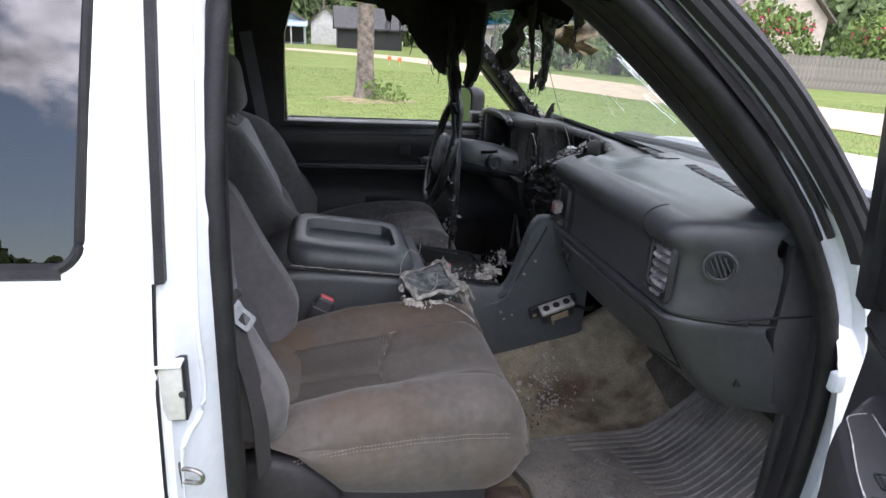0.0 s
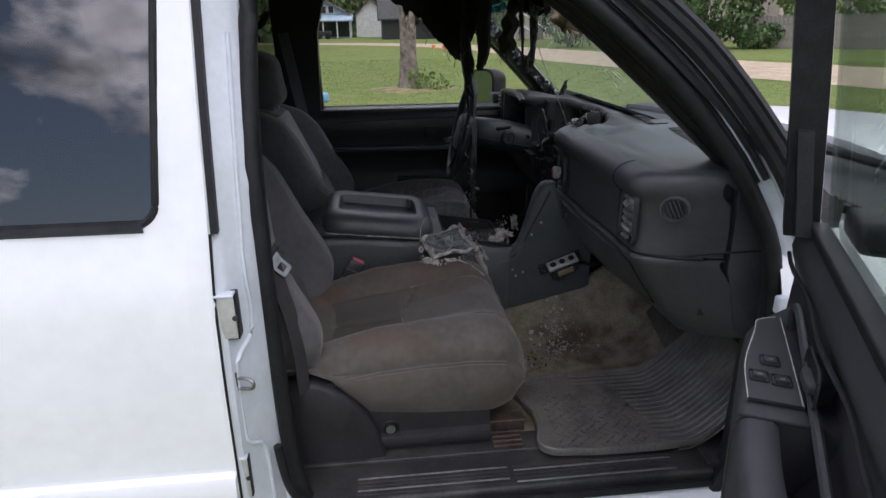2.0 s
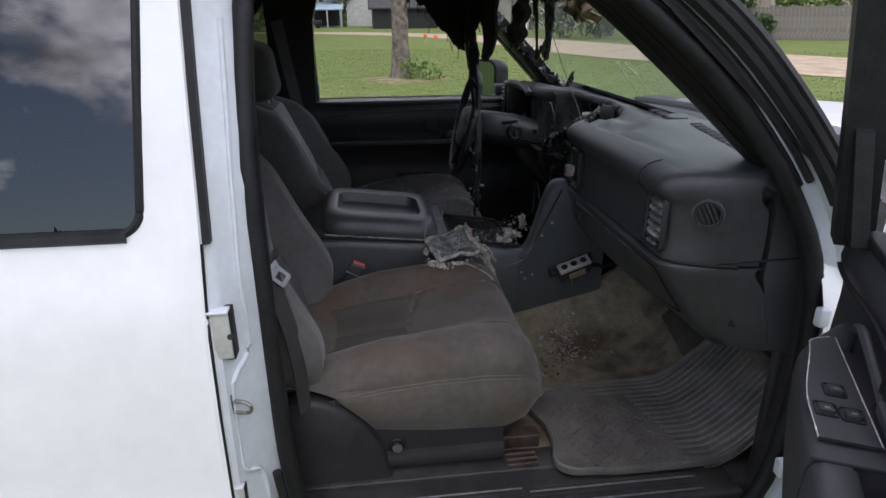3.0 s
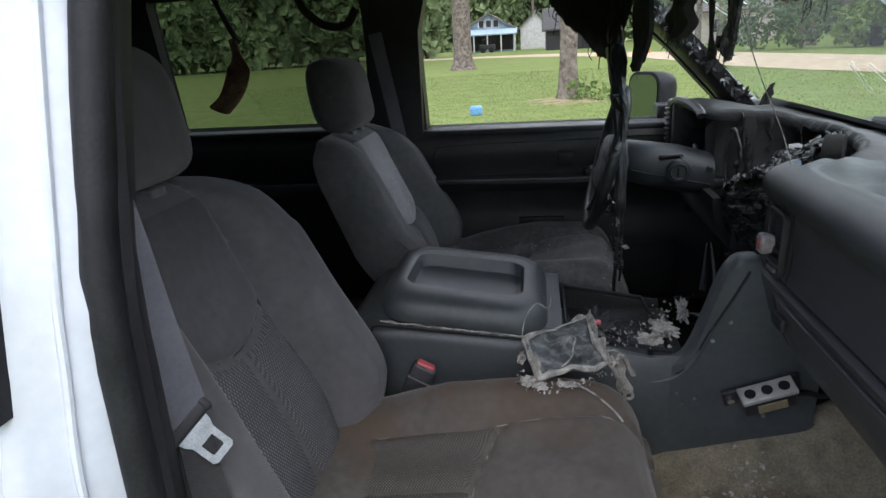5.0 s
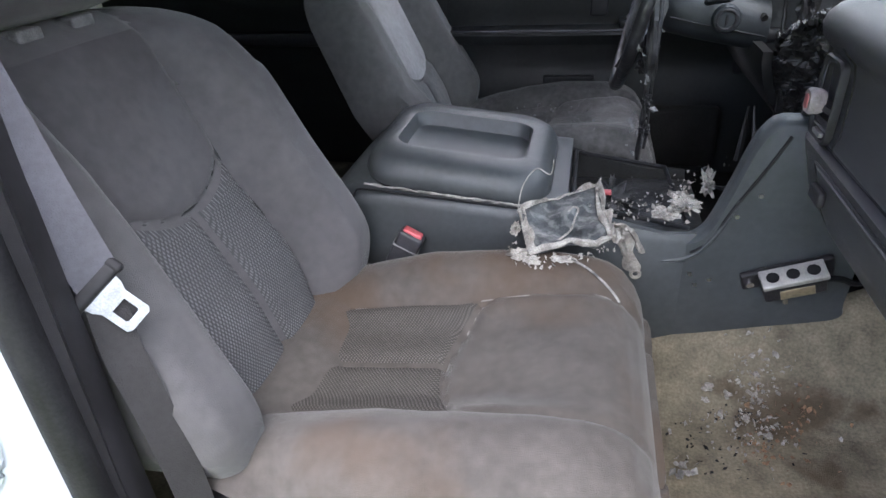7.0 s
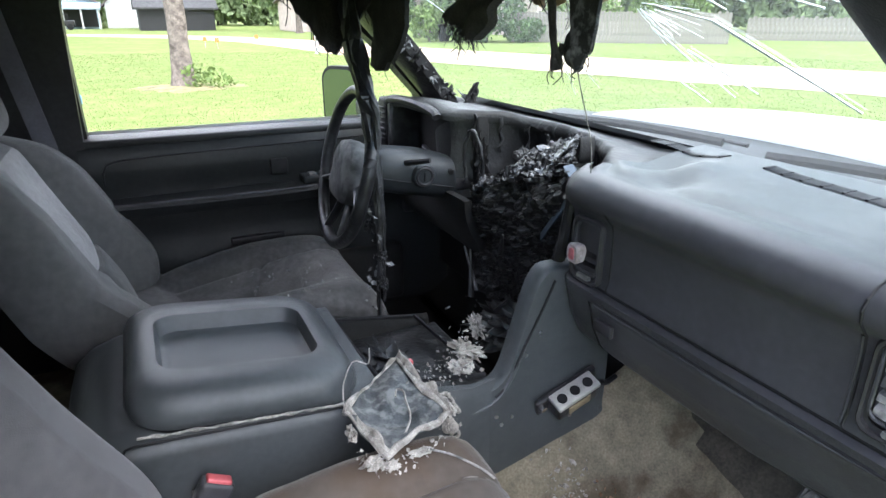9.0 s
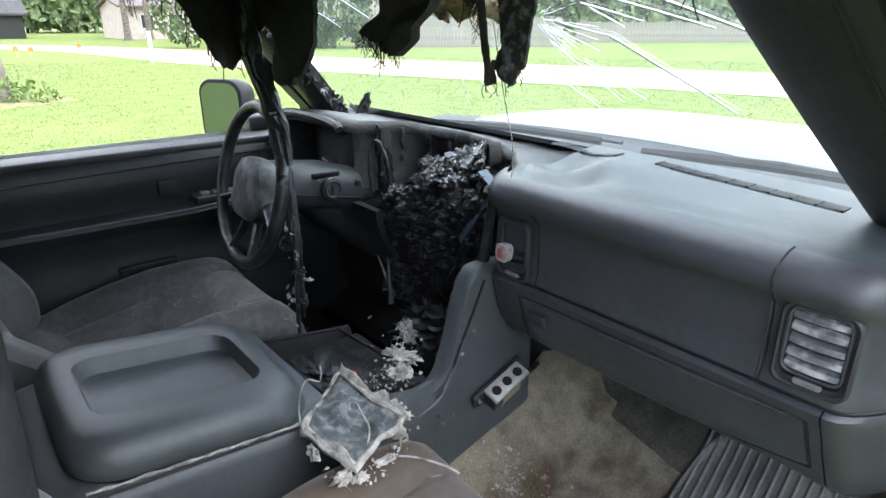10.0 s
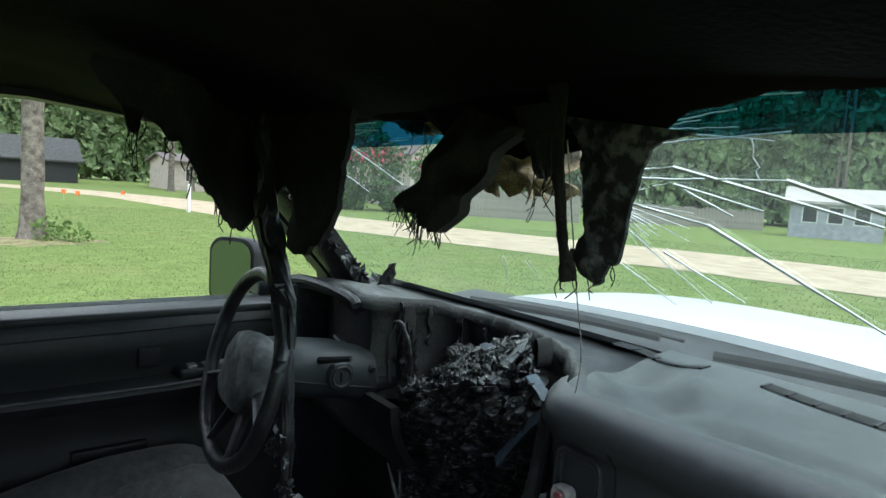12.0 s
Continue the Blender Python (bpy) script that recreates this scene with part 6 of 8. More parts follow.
flakes("ash_scatter", 140, near([(0.57, 0.80, 0.99), (0.64, 0.83, 0.965), (0.70, 0.86, 0.96), (0.74, 0.93, 0.99)], 0.018), 0.004, ASH, tray)
part("thread", tube(spline([(0.432, 0.765, 0.99), (0.438, 0.785, 1.03), (0.46, 0.80, 1.06), (0.485, 0.80, 1.05), (0.49, 0.805, 1.075)], 6), 0.0012, 5), ASH, tray)
part("thread", tube(spline([(0.525, 0.665, 0.966), (0.56, 0.645, 0.957), (0.59, 0.61, 0.948), (0.605, 0.59, 0.938)], 6), 0.002, 5), ASH, tray)
part("red_scrap", box(0.578, 0.594, 0.866, 0.878, 0.982, 0.990, 0.002), RED, tray)
heap = thing("ash_heap", (0.73, 0.95, 0.94), "heap of pale ash and melted scraps at the console front", "burnt debris")
melt("ash_lump", 0.73, 0.915, 0.952, 0.032, 0.05, 0.012, PALEASH, heap, 31.0, 0.75, 2.4, 4)
melt("ash_lump", 0.695, 0.87, 0.948, 0.026, 0.034, 0.008, PALEASH, heap, 32.0, 0.75, 2.4, 4)
melt("ash_lump", 0.775, 0.955, 0.975, 0.014, 0.03, 0.03, ASH, heap, 33.0, 0.75, 2.4, 4)
flakes("ash_crumble", 8, on_ball(0.735, 0.93, 0.945, 0.045, 0.075, 0.04, -0.1), 0.008, PALEASH, heap)
melt("black_lump", 0.60, 1.02, 0.90, 0.07, 0.12, 0.02, CHAR, heap, 35.0, 0.9, 4, 4)
scrap = thing("dash_scrap", (1.14, 1.70, 1.33), "black plastic scrap standing on the dashboard", "scrap")
def scrap_pt(u, v):
    w = lerp(0.075, 0.03, u)
    return Vector((1.135 + 0.012 * u + 0.008 * noise.noise((u * 3, v * 3, 4)), 1.68 + (v - 0.6) * w - 0.02 * u, 1.332 + 0.060 * u - 0.010 * v + 0.006 * noise.noise((u * 5, v * 4, 1))))
part("scrap_piece", sheet(scrap_pt, 8, 8, (0.006, 0, 0)), SOOT, scrap, "bent glossy black scrap", smooth=False)
# pale sliver painting a glint on the black scrap
part("scrap_shard", tube([(1.13, 1.70, 1.345), (1.125, 1.735, 1.362)], [0.003, 0.001], 5), PLATE_GLINT, scrap)
flakes("seat_debris", 60, lambda: (random.uniform(0.35, 0.6), random.uniform(1.30, 1.5), 0.952 + random.uniform(0, 0.004)), 0.004, GREYFLAKE, heap)

# ---- floor mat and floor debris ----
fm = thing("floor_mat", (0.95, 0.4, 0.64), "worn dusty rubber floor mat with tread pattern", "floor mat")
def mat_edge(a):
    """Mat outline in the plan."""
    x = 0.955 + 0.275 * math.copysign(abs(math.cos(a)) ** 0.4, math.cos(a))
    y = 0.315 + 0.175 * math.copysign(abs(math.sin(a)) ** 0.45, math.sin(a))
    if x < 0.76:
        x += 0.024 * math.sin((y - 0.21) * 19) - 0.01
    return x, y
def mat_z(x, y):
    return floor_z(x) + 0.018
ed = [mat_edge(2 * math.pi * k / 72) for k in range(72)]
rows = []
for k_, dz in ((1.0, -0.012), (1.0, 0.004), (0.985, 0.008), (0.955, 0.006), (0.945, 0.0), (0.87, 0.0), (0.8, 0.0), (0.7, 0), (0.6, 0), (0.4, 0), (0.2, 0), (0.03, 0)):
    rows.append([(0.955 + (x - 0.955) * k_, 0.315 + (y - 0.315) * k_, mat_z(0.955 + (x - 0.955) * k_, y) + dz) for x, y in ed])
part("mat_sheet", loft(rows, True, False), MATRUB, fm, "grey-brown rubber sheet")
bm = bmesh.new()
for i in range(15):
    for j in range(9):
        x, y = 0.735 + 0.0165 * i, 0.165 + 0.026 * j + (0.013 if i % 2 else 0)
        if x < 0.955 - 0.25 * max(0.0, y - 0.25) and y < 0.41:
            a = radians(45 if (i + j) % 2 else -45)
            b2 = box(-0.009, 0.009, -0.0026, 0.0026, 0, 0.005)
            b2.transform(Matrix.Translation((x, y, mat_z(x, y))) @ Matrix.Rotation(a, 4, "Z"))
            me = bpy.data.meshes.new("t")
            b2.to_mesh(me)
            b2.free()
            bm.from_mesh(me)
            bpy.data.meshes.remove(me)
tr_ = part("tread", bm, MATRUB, fm, "raised diamond tread", smooth=False)
tr_["kind"] = "stuff"
for j in range(17):
    y = 0.16 + 0.0195 * j
    x0 = 0.98 - 0.25 * max(0.0, y - 0.25) if y < 0.42 else 0.84
    pts = [(x, y, mat_z(x, y) + 0.001) for x in [lerp(x0, 1.215, k / 14) for k in range(15)]]
    part("rib", tube(pts, 0.0052, 6, flat=0.8), MATRUB, fm)
rub = thing("floor_debris", (0.85, 0.66, 0.63), "scattered ash and rusty scraps on the carpet", "burnt debris")
flakes("ash_scraps", 190, lambda: (random.gauss(0.83, 0.05), random.gauss(0.68, 0.05), 0.634 + random.uniform(0, 0.006)), 0.0045, ASH, rub)
flakes("wet_char", 70, lambda: (random.gauss(0.80, 0.06), random.gauss(0.60, 0.035), 0.633 + random.uniform(0, 0.002)), 0.004, SOOT, rub, "damp black char on the carpet", 0.1)
for k in range(9):
    random.seed(500 + k)
    x, y = random.gauss(0.85, 0.045), random.gauss(0.72, 0.03)
    z = tunnel((x - 0.50) / 0.83, max(0.0, (y - 0.665) / 0.185))[2] if y > 0.665 else 0.634
    melt("ash_clump", x, y, z + 0.004, random.uniform(0.006, 0.014), random.uniform(0.006, 0.016), random.uniform(0.004, 0.009), PALEASH, rub, 600.0 + k, 0.8, 3, 2)
def on_tunnel(cx, cy, sx, sy):
    """A place on the carpet that rises to the console."""
    def f():
        x, y = random.gauss(cx, sx), min(0.84, max(0.67, random.gauss(cy, sy)))
        return (x, y, tunnel((x - 0.50) / 0.83, (y - 0.665) / 0.185)[2] + random.uniform(0.001, 0.006))
    return f
random.seed(76)
flakes("pale_ash_scatter", 150, on_tunnel(0.87, 0.73, 0.028, 0.03), 0.0055, PALEASH, rub, "flaky pale ash on the carpet", 0.25)
flakes("rust_flakes", 50, on_tunnel(0.93, 0.70, 0.03, 0.015), 0.006, BROWN, rub, "rusty brown flakes", 0.15)
flakes("damp_char", 40, on_tunnel(0.84, 0.69, 0.04, 0.012), 0.0035, SOOT, rub, "", 0.1)
random.seed(77)
flakes("rust_scraps", 60, lambda: (random.gauss(0.87, 0.04), random.gauss(0.63, 0.03), 0.634 + random.uniform(0, 0.004)), 0.005, BROWN, rub)
flakes("foil_scrap", 14, lambda: (random.gauss(0.735, 0.015), random.gauss(0.55, 0.012), 0.64 + random.uniform(0, 0.012)), 0.010, ASH, rub)

# ---- sill plate ----
SILL = mat("scuffed_sill", (0.030, 0.030, 0.031), 0.42, var=0.3, scale=14, bump=0.4, fine=500, spec=0.35, stain=(0.075, 0.068, 0.06), stain_scale=9, stain_amt=0.45)
sill = thing("sill_plate", (0.6, 0.12, 0.6), "dark plastic sill plate with worn grooves in the doorway", "sill plate")
part("plate", box(0.09, 1.08, 0.07, 0.205, 0.585, 0.625, 0.010), SILL, sill)
part("inner_flange", box(0.085, 1.12, 0.19, 0.262, 0.60, 0.634, 0.004), SILL, sill)
part("front_flange", box(1.07, 1.22, 0.09, 0.262, 0.57, 0.632, 0.004), SILL, sill)
for j in range(5):
    for x0, x1 in ((0.23, 0.585), (0.60, 0.99)):
        part("groove_rib", box(x0, x1, 0.086 + 0.013 * j, 0.090 + 0.013 * j, 0.623, 0.6275, 0.001), SLAT if (j + int(x0 * 10)) % 3 == 0 else SILL, sill)
part("kick_panel", box(1.13, 1.30, 0.125, 0.15, 0.6, 1.0, 0.01), PLASTIC_D, sill)
for k in range(4):
    part("track_bar", box(0.565, 0.64, 0.195 + 0.018 * k, 0.203 + 0.018 * k, 0.631, 0.645, 0.002), RAIL, sill, "rusty seat track bar")

# charred foam clinging to the far pillar
foam = thing("pillar_foam", (1.05, 1.74, 1.36), "lumpy grey-black burnt foam clinging to the pillar", "burnt debris")
for k in range(9):
    p = Vector((0.82, 1.64, 1.60)).lerp(Vector((1.10, 1.75, 1.345)), k / 8)
    melt("foam_lump", p.x, p.y, p.z, 0.028, 0.022, 0.03, CHAR if k % 3 else GREYFLAKE, foam, 70.0 + k, 1.0, 3.5, 3)
part("thread", tube(spline([(0.73, 0.69, 1.66), (0.80, 0.72, 1.50), (0.86, 0.75, 1.39), (0.90, 0.79, 1.31)], 6), 0.0009, 5), ASH, foam)

# ---- passenger door, open ----
DA = radians(28)
pdoor = thing("front_door", (1.11, 0.0, 0.6), "open white truck door with dark plastic trim inside", "car door")
DIRV = Vector((-math.sin(DA), -math.cos(DA), 0))
OUTV = Vector((math.cos(DA), -math.sin(DA), 0))


def dp(a, d, z):
    """Door space: a along the door from its hinge, d from its inner face outwards, z up."""
    d -= 0.125 * max(0.0, z - 1.28)
    p = Vector((1.09, 0.0, 0)) + DIRV * a + OUTV * d
    return (p.x, p.y, z)


def dput(name, bm, m, label="", parent=None):
    for v in bm.verts:
        v.co = dp(*v.co)
    return part(name, bm, m, parent or pdoor, label)


# outer skin and shell
dput("door_skin", loft([[(a, 0.125 - skin(z) * 0.8, z) for z in (0.47, 0.6, 0.75, 0.95, 1.12, 1.22, 1.27)] for a in (0.0, 0.3, 0.7, 1.05)], False, False), WHITE, "white painted door skin")
dput("door_core", box(0.0, 1.05, 0.03, 0.075, 0.50, 1.255, 0.01), WHITE)
# inner trim: a swept panel with a swelling shoulder
def panel(u, v):
    a = lerp(0.025, 1.03, u)
    z = lerp(0.56, 1.285, v)
    d = 0.028 - 0.012 * math.sin(math.pi * v)
    d -= 0.018 * math.exp(-((v - 0.93) / 0.05) ** 2)
    d -= 0.035 * math.exp(-((z - 1.07 + 0.10 * max(0, a - 0.15)) / 0.05) ** 2) * min(1, max(0, (a - 0.12) / 0.15))
    return (a, d, z)
dput("door_panel", sheet(panel, 40, 40, (0, 0.02, 0)), DOORP, "dark grey moulded door panel")
dput("shoulder_groove", tube([(lerp(0.06, 1.0, k / 20), 0.0 - 0.004 * math.sin(k), 1.225 - 0.012 * k / 20) for k in range(21)], 0.004, 6), RUBBER)
# armrest with switch plate, pull cup and grab bar
ARM_OUT = [(0.13, -0.002), (0.2, -0.050), (0.24, -0.070), (0.30, -0.078), (0.48, -0.097), (0.60, -0.104), (1.0, -0.104)]
def arm_row(a, d0, d1, zb):
    """A rounded bar between two distances from the door."""
    return [(a, d1, zb), (a, d0 + 0.012, zb), (a, d0 + 0.002, zb + 0.02), (a, d0 - 0.002, 1.105), (a, d0, 1.135), (a, d0 + 0.005, 1.145), (a, d0 + 0.014, 1.150), (a, d1 - 0.008, 1.150), (a, d1, 1.144)]
def arm_low(a):
    return interp(a, [(0.13, 1.10), (0.22, 1.04), (0.35, 0.99), (0.55, 0.955), (1.0, 0.95)])
dput("armrest", loft([arm_row(a, interp(a, ARM_OUT), 0.03, arm_low(a)) for a in [lerp(0.13, 0.515, k / 20) for k in range(21)]]), DOORP, "dark grey moulded armrest")
dput("grab_bar", loft([arm_row(a, interp(a, ARM_OUT) + 0.002, interp(a, ARM_OUT) + 0.050, arm_low(a)) for a in [lerp(0.518, 1.0, k / 20) for k in range(21)]]), DOORP, "padded grab bar of the armrest")
dput("pull_cup", box(0.518, 0.70, -0.056, 0.03, 0.99, 1.05, 0.012), RUBBER, "dark pull cup")
dput("armrest_rear", loft([arm_row(a, -0.057, 0.03, arm_low(a)) for a in (0.68, 0.74, 0.86, 1.0)]), DOORP)
dput("armrest_joint", tube([(0.5165, interp(0.5165, ARM_OUT) + 0.002 + 0.10 * k / 8, 1.1505) for k in range(9)], 0.0022, 6), RUBBER)
def plate_pt(u, v, lift=0.0):
    """u along the plate, v from its outer to its inner edge; the far end is rounded."""
    a = lerp(0.205, 0.480, u)
    lo = lerp(-0.056, -0.084, smooth(u * 1.3)) + 0.030 * max(0.0, 1 - u / 0.10) ** 2
    return (a, lerp(lo, -0.018, v), 1.1525 + lift)
pl = dput("switch_plate", sheet(lambda u, v: plate_pt(u, v, 0.0), 24, 8, (0, 0, 0.003)), DOORP, "window switch plate with a worn edge")
random.seed(33)
for v in (0.0, 1.0):
    dput("plate_edge", tube([plate_pt(k / 30, v, 0.0035) for k in range(31)], [0.0009 + 0.0011 * max(0.0, noise.noise((k * 0.55, v * 9, 1))) for k in range(31)], 6), WORN, "pale worn edge", pl)
dput("plate_edge", tube([plate_pt(1.0, k / 8, 0.0035) for k in range(9)], 0.0012, 6), RUBBER, "", pl)
for a, d, w in ((0.366, -0.048, 0.010), (0.416, -0.066, 0.010), (0.420, -0.038, 0.010)):
    dput("switch_well", loft([[(a + p * k, d + q * k, 1.1562 + e) for p, q in rrect(0.032, 0.027, 0.005, 4)] for e, k in ((-0.002, 1.0), (0.0012, 1.0), (0.0014, 0.86), (-0.002, 0.84))]), RUBBER, "", pl)
    dput("switch", loft([[(a + p, d + q, 1.155 + e + 0.20 * p * (e > 0)) for p, q in rrect(0.024 * k, 0.018 * k, 0.003, 4)] for e, k in ((-0.001, 1.0), (0.005, 0.98), (0.0062, 0.86))]), COWL, "black rocker switch", pl)
    dput("switch_mark", box(a + 0.004, a + 0.008, d - 0.003, d + 0.003, 1.1622, 1.1632), SLAT, "", pl)
dput("insert_edge", tube(spline([(0.62, -0.004, 0.82), (0.33, -0.004, 0.98), (0.24, -0.004, 1.10), (0.235, -0.006, 1.175), (0.27, -0.008, 1.205), (0.34, -0.008, 1.195), (0.52, -0.008, 1.15), (0.80, -0.008, 1.09)], 8), 0.007, 8), DOORP, "moulded edge of the door insert")
hd = dput("door_handle", loft([[(0.45 + a * k, d, 1.185 + b * k) for a, b in rrect(0.10, 0.06, 0.02, 5)] for d, k in ((-0.010, 1.0), (-0.013, 0.95), (-0.010, 0.85), (0.01, 0.7))]), RUBBER, "inner door handle recess")
dput("handle_lever", loft([[(0.455 + a * k, d, 1.182 + b * k) for a, b in rrect(0.055, 0.016, 0.006, 4)] for d, k in ((-0.006, 1.0), (-0.018, 1.0), (-0.021, 0.8))]), COWL, "", hd)
dput("map_pocket", box(0.2, 0.9, -0.045, 0.02, 0.60, 0.80, 0.02), PLASTIC_D, "dark map pocket")
# window frame, quarter post, glass
dput("front_post", loft([[(a - 0.03, -0.012, z), (a + 0.028, -0.017, z), (a + 0.03, 0.04, z), (a - 0.03, 0.045, z)] for a, z in ((0.04, 1.26), (0.045, 1.5), (0.055, 1.78))]), RUBBER, "dark window post")
dput("post_outer", loft([[(a - 0.042, 0.0, z), (a - 0.03, -0.008, z), (a - 0.028, 0.05, z), (a - 0.042, 0.05, z)] for a, z in ((0.04, 1.26), (0.045, 1.5), (0.055, 1.80))]), WHITE)
dput("sail_panel", loft([[(a, d, z) for a, z in ((0.02, 1.27), (0.12, 1.275), (0.10, 1.36), (0.085, 1.45), (0.055, 1.46), (0.02, 1.42))] for d in (-0.005, 0.02)]), RUBBER, "triangular plastic sail panel")
dput("top_frame", box(0.05, 1.05, 0.03, 0.07, 1.755, 1.79, 0.008), PLASTIC_D)
dput("rear_post", box(1.0, 1.05, 0.03, 0.07, 1.26, 1.78, 0.008), PLASTIC_D)
dput("belt_seal", box(0.08, 1.02, 0.018, 0.05, 1.275, 1.295, 0.005), RUBBER)
g_ = dput("door_glass", box(0.08, 1.0, 0.048, 0.051, 1.28, 1.76), GLASS, "clear side window glass")
g_.visible_shadow = False
dput("mirror_housing", box(0.16, 0.40, 0.13, 0.24, 1.26, 1.44, 0.04), PLASTIC_D, "black wing mirror housing")
dput("mirror_arm", box(0.08, 0.2, 0.07, 0.16, 1.275, 1.33, 0.015), PLASTIC_D)
part("hinge", box(1.125, 1.15, 0.030, 0.05, 1.05, 1.09, 0.006), JAMB, pdoor, "white painted hinge")
part("hinge", box(1.105, 1.135, 0.015, 0.04, 0.70, 0.74, 0.006), JAMB, pdoor)

# ---- driver side doors ----
ddoor = thing("driver_door", (0.5, 1.85, 0.6), "closed driver's door with dark trim and an open window", "car door")


def inner(x0, x1):
    def f(u, v):
        x, z = lerp(x0, x1, u), lerp(0.57, 1.265, v)
        y = 1.80 + 0.02 * (v > 0.97)
        y -= 0.012 * math.exp(-((z - 1.19) / 0.05) ** 2)
        y += 0.012 * math.exp(-((z - 0.98) / 0.06) ** 2)
        return (x, y, z)
    return f
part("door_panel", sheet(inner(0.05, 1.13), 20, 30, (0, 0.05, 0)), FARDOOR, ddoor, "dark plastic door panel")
part("door_skin", sheet(lambda u, v: (lerp(0.04, 1.13, u), 2 * C - skin(lerp(0.45, 1.27, v)), lerp(0.45, 1.27, v)), 6, 10), WHITE, ddoor)
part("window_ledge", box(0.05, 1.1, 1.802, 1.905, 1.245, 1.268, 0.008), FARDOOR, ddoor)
rows = []
for k in range(25):
    x = lerp(0.05, 0.98, k / 24)
    w = 0.055 + 0.02 * math.sin(k / 24 * 3.1)
    z = 1.105 + 0.02 * max(0, (x - 0.6)) * 2
    rows.append([(x, 1.81, z - 0.05), (x, 1.80 - w * 0.7, z - 0.045), (x, 1.80 - w, z - 0.015), (x, 1.80 - w * 0.9, z), (x, 1.81, z + 0.004)])
part("armrest", loft(rows), FARDOOR, ddoor, "dark armrest with a paler edge")
part("insert_groove", tube(spline([(0.10, 1.790, 1.15), (0.105, 1.788, 1.19), (0.14, 1.787, 1.212), (0.30, 1.787, 1.220), (0.60, 1.787, 1.226), (0.95, 1.787, 1.232)], 8), 0.0032, 6), RUBBER, ddoor)
part("armrest_edge", tube([(lerp(0.07, 0.9, k / 20), 1.80 - 0.052 - 0.02 * math.sin(k / 20 * 3.0), 1.102 + 0.04 * max(0, lerp(0.07, 0.9, k / 20) - 0.6)) for k in range(21)], 0.004, 6), PLASTIC, ddoor)
part("switch_pod", box(0.62, 0.80, 1.74, 1.80, 1.105, 1.13, 0.008), FARDOOR, ddoor, "window switches")
for k in range(4):
    part("switch", box(0.64 + 0.035 * k, 0.662 + 0.035 * k, 1.75, 1.775, 1.128, 1.138, 0.003), SLAT, ddoor)
part("lock_plate", box(0.535, 0.587, 1.783, 1.80, 1.133, 1.183, 0.006), RUBBER, ddoor, "lock button plate")
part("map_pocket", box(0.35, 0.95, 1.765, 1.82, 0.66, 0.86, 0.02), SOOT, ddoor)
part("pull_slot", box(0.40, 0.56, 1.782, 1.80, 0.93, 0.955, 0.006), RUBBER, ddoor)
mirror = thing("wing_mirror", (0.86, 2.1, 1.28), "black wing mirror outside the driver's window", "mirror")
bm = loft([[(d, a, b) for a, b in rrect(0.168 * k, 0.218 * k, 0.05 * k)] for d, k in ((-0.020, 0.985), (-0.016, 1.0), (0.03, 0.98), (0.07, 0.88), (0.09, 0.6))])
bm.transform(Matrix.Translation((0.877, 2.128, 1.305)) @ Matrix.Rotation(radians(33), 4, "Z"))
part("mirror_housing", bm, RUBBER, mirror, "black mirror housing")
bm = loft([[(d, a, b) for a, b in rrect(0.146, 0.194, 0.042)] for d in (-0.024, -0.0205)])
bm.transform(Matrix.Translation((0.877, 2.128, 1.305)) @ Matrix.Rotation(radians(33), 4, "Z"))
# dark green-grey tint puts the reflected greenery's tone into the silvering
part("mirror_glass", bm, mat("mirror_reflection_tint", (0.17, 0.20, 0.20), 0.12, 1.0, var=0.02), mirror, "mirror glass")
part("mirror_arm", box(0.88, 0.95, 1.94, 2.02, 1.26, 1.31, 0.01), PLASTIC, mirror)
rdoor = thing("rear_door", (-0.5, 1.85, 0.6), "closed rear door with dark trim inside", "car door")
part("door_panel", sheet(inner(-1.15, -0.10), 20, 30, (0, 0.05, 0)), FARDOOR, rdoor)
part("armrest", box(-0.95, -0.25, 1.74, 1.80, 1.06, 1.10, 0.015), PLASTIC_D, rdoor)
part("window_ledge", box(-1.15, -0.10, 1.805, 1.905, 1.262, 1.285, 0.008), PLASTIC_D, rdoor)

# window surrounds on the far side
def surround(cx, cz, w, h, r, x0, x1, z0, z1, m, name):
    loop = [(cx + a, cz + b) for a, b in rrect(w, h, r, 6, True)]
    rim_ = [((x0 + x1) / 2 + a, (z0 + z1) / 2 + b) for a, b in rrect(x1 - x0, z1 - z0, 0.0005, 6, True)]
    rows = []
    for t in (0.0, 0.0, 0.5, 1.0):
        row = []
        for (a, b), (c, d) in zip(loop, rim_):
            px, pz = lerp(a, c, t), lerp(b, d, t)
            y = interp(pz, [(1.27, 1.845), (1.76, 1.775)])
            row.append((px, y + (0.06 if not rows else 0), pz))
        rows.append(row)
    part(name, loft(rows, True, False), m, truck, "dark window surround")
surround(-0.49, 1.52, 0.76, 0.475, 0.03, -1.25, -0.13 + 0.06, 1.27, 1.77, PLASTIC_D, "rear_window_surround")
bm = bmesh.new()
bm.faces.new([bm.verts.new((-0.49 + a, interp(1.52 + b, [(1.27, 1.89), (1.76, 1.82)]), 1.52 + b)) for a, b in rrect(0.80, 0.50, 0.03)])
part("rear_window_pane", bm, GLASS_R, truck, "dark tinted rear side glass", smooth=False).visible_shadow = False
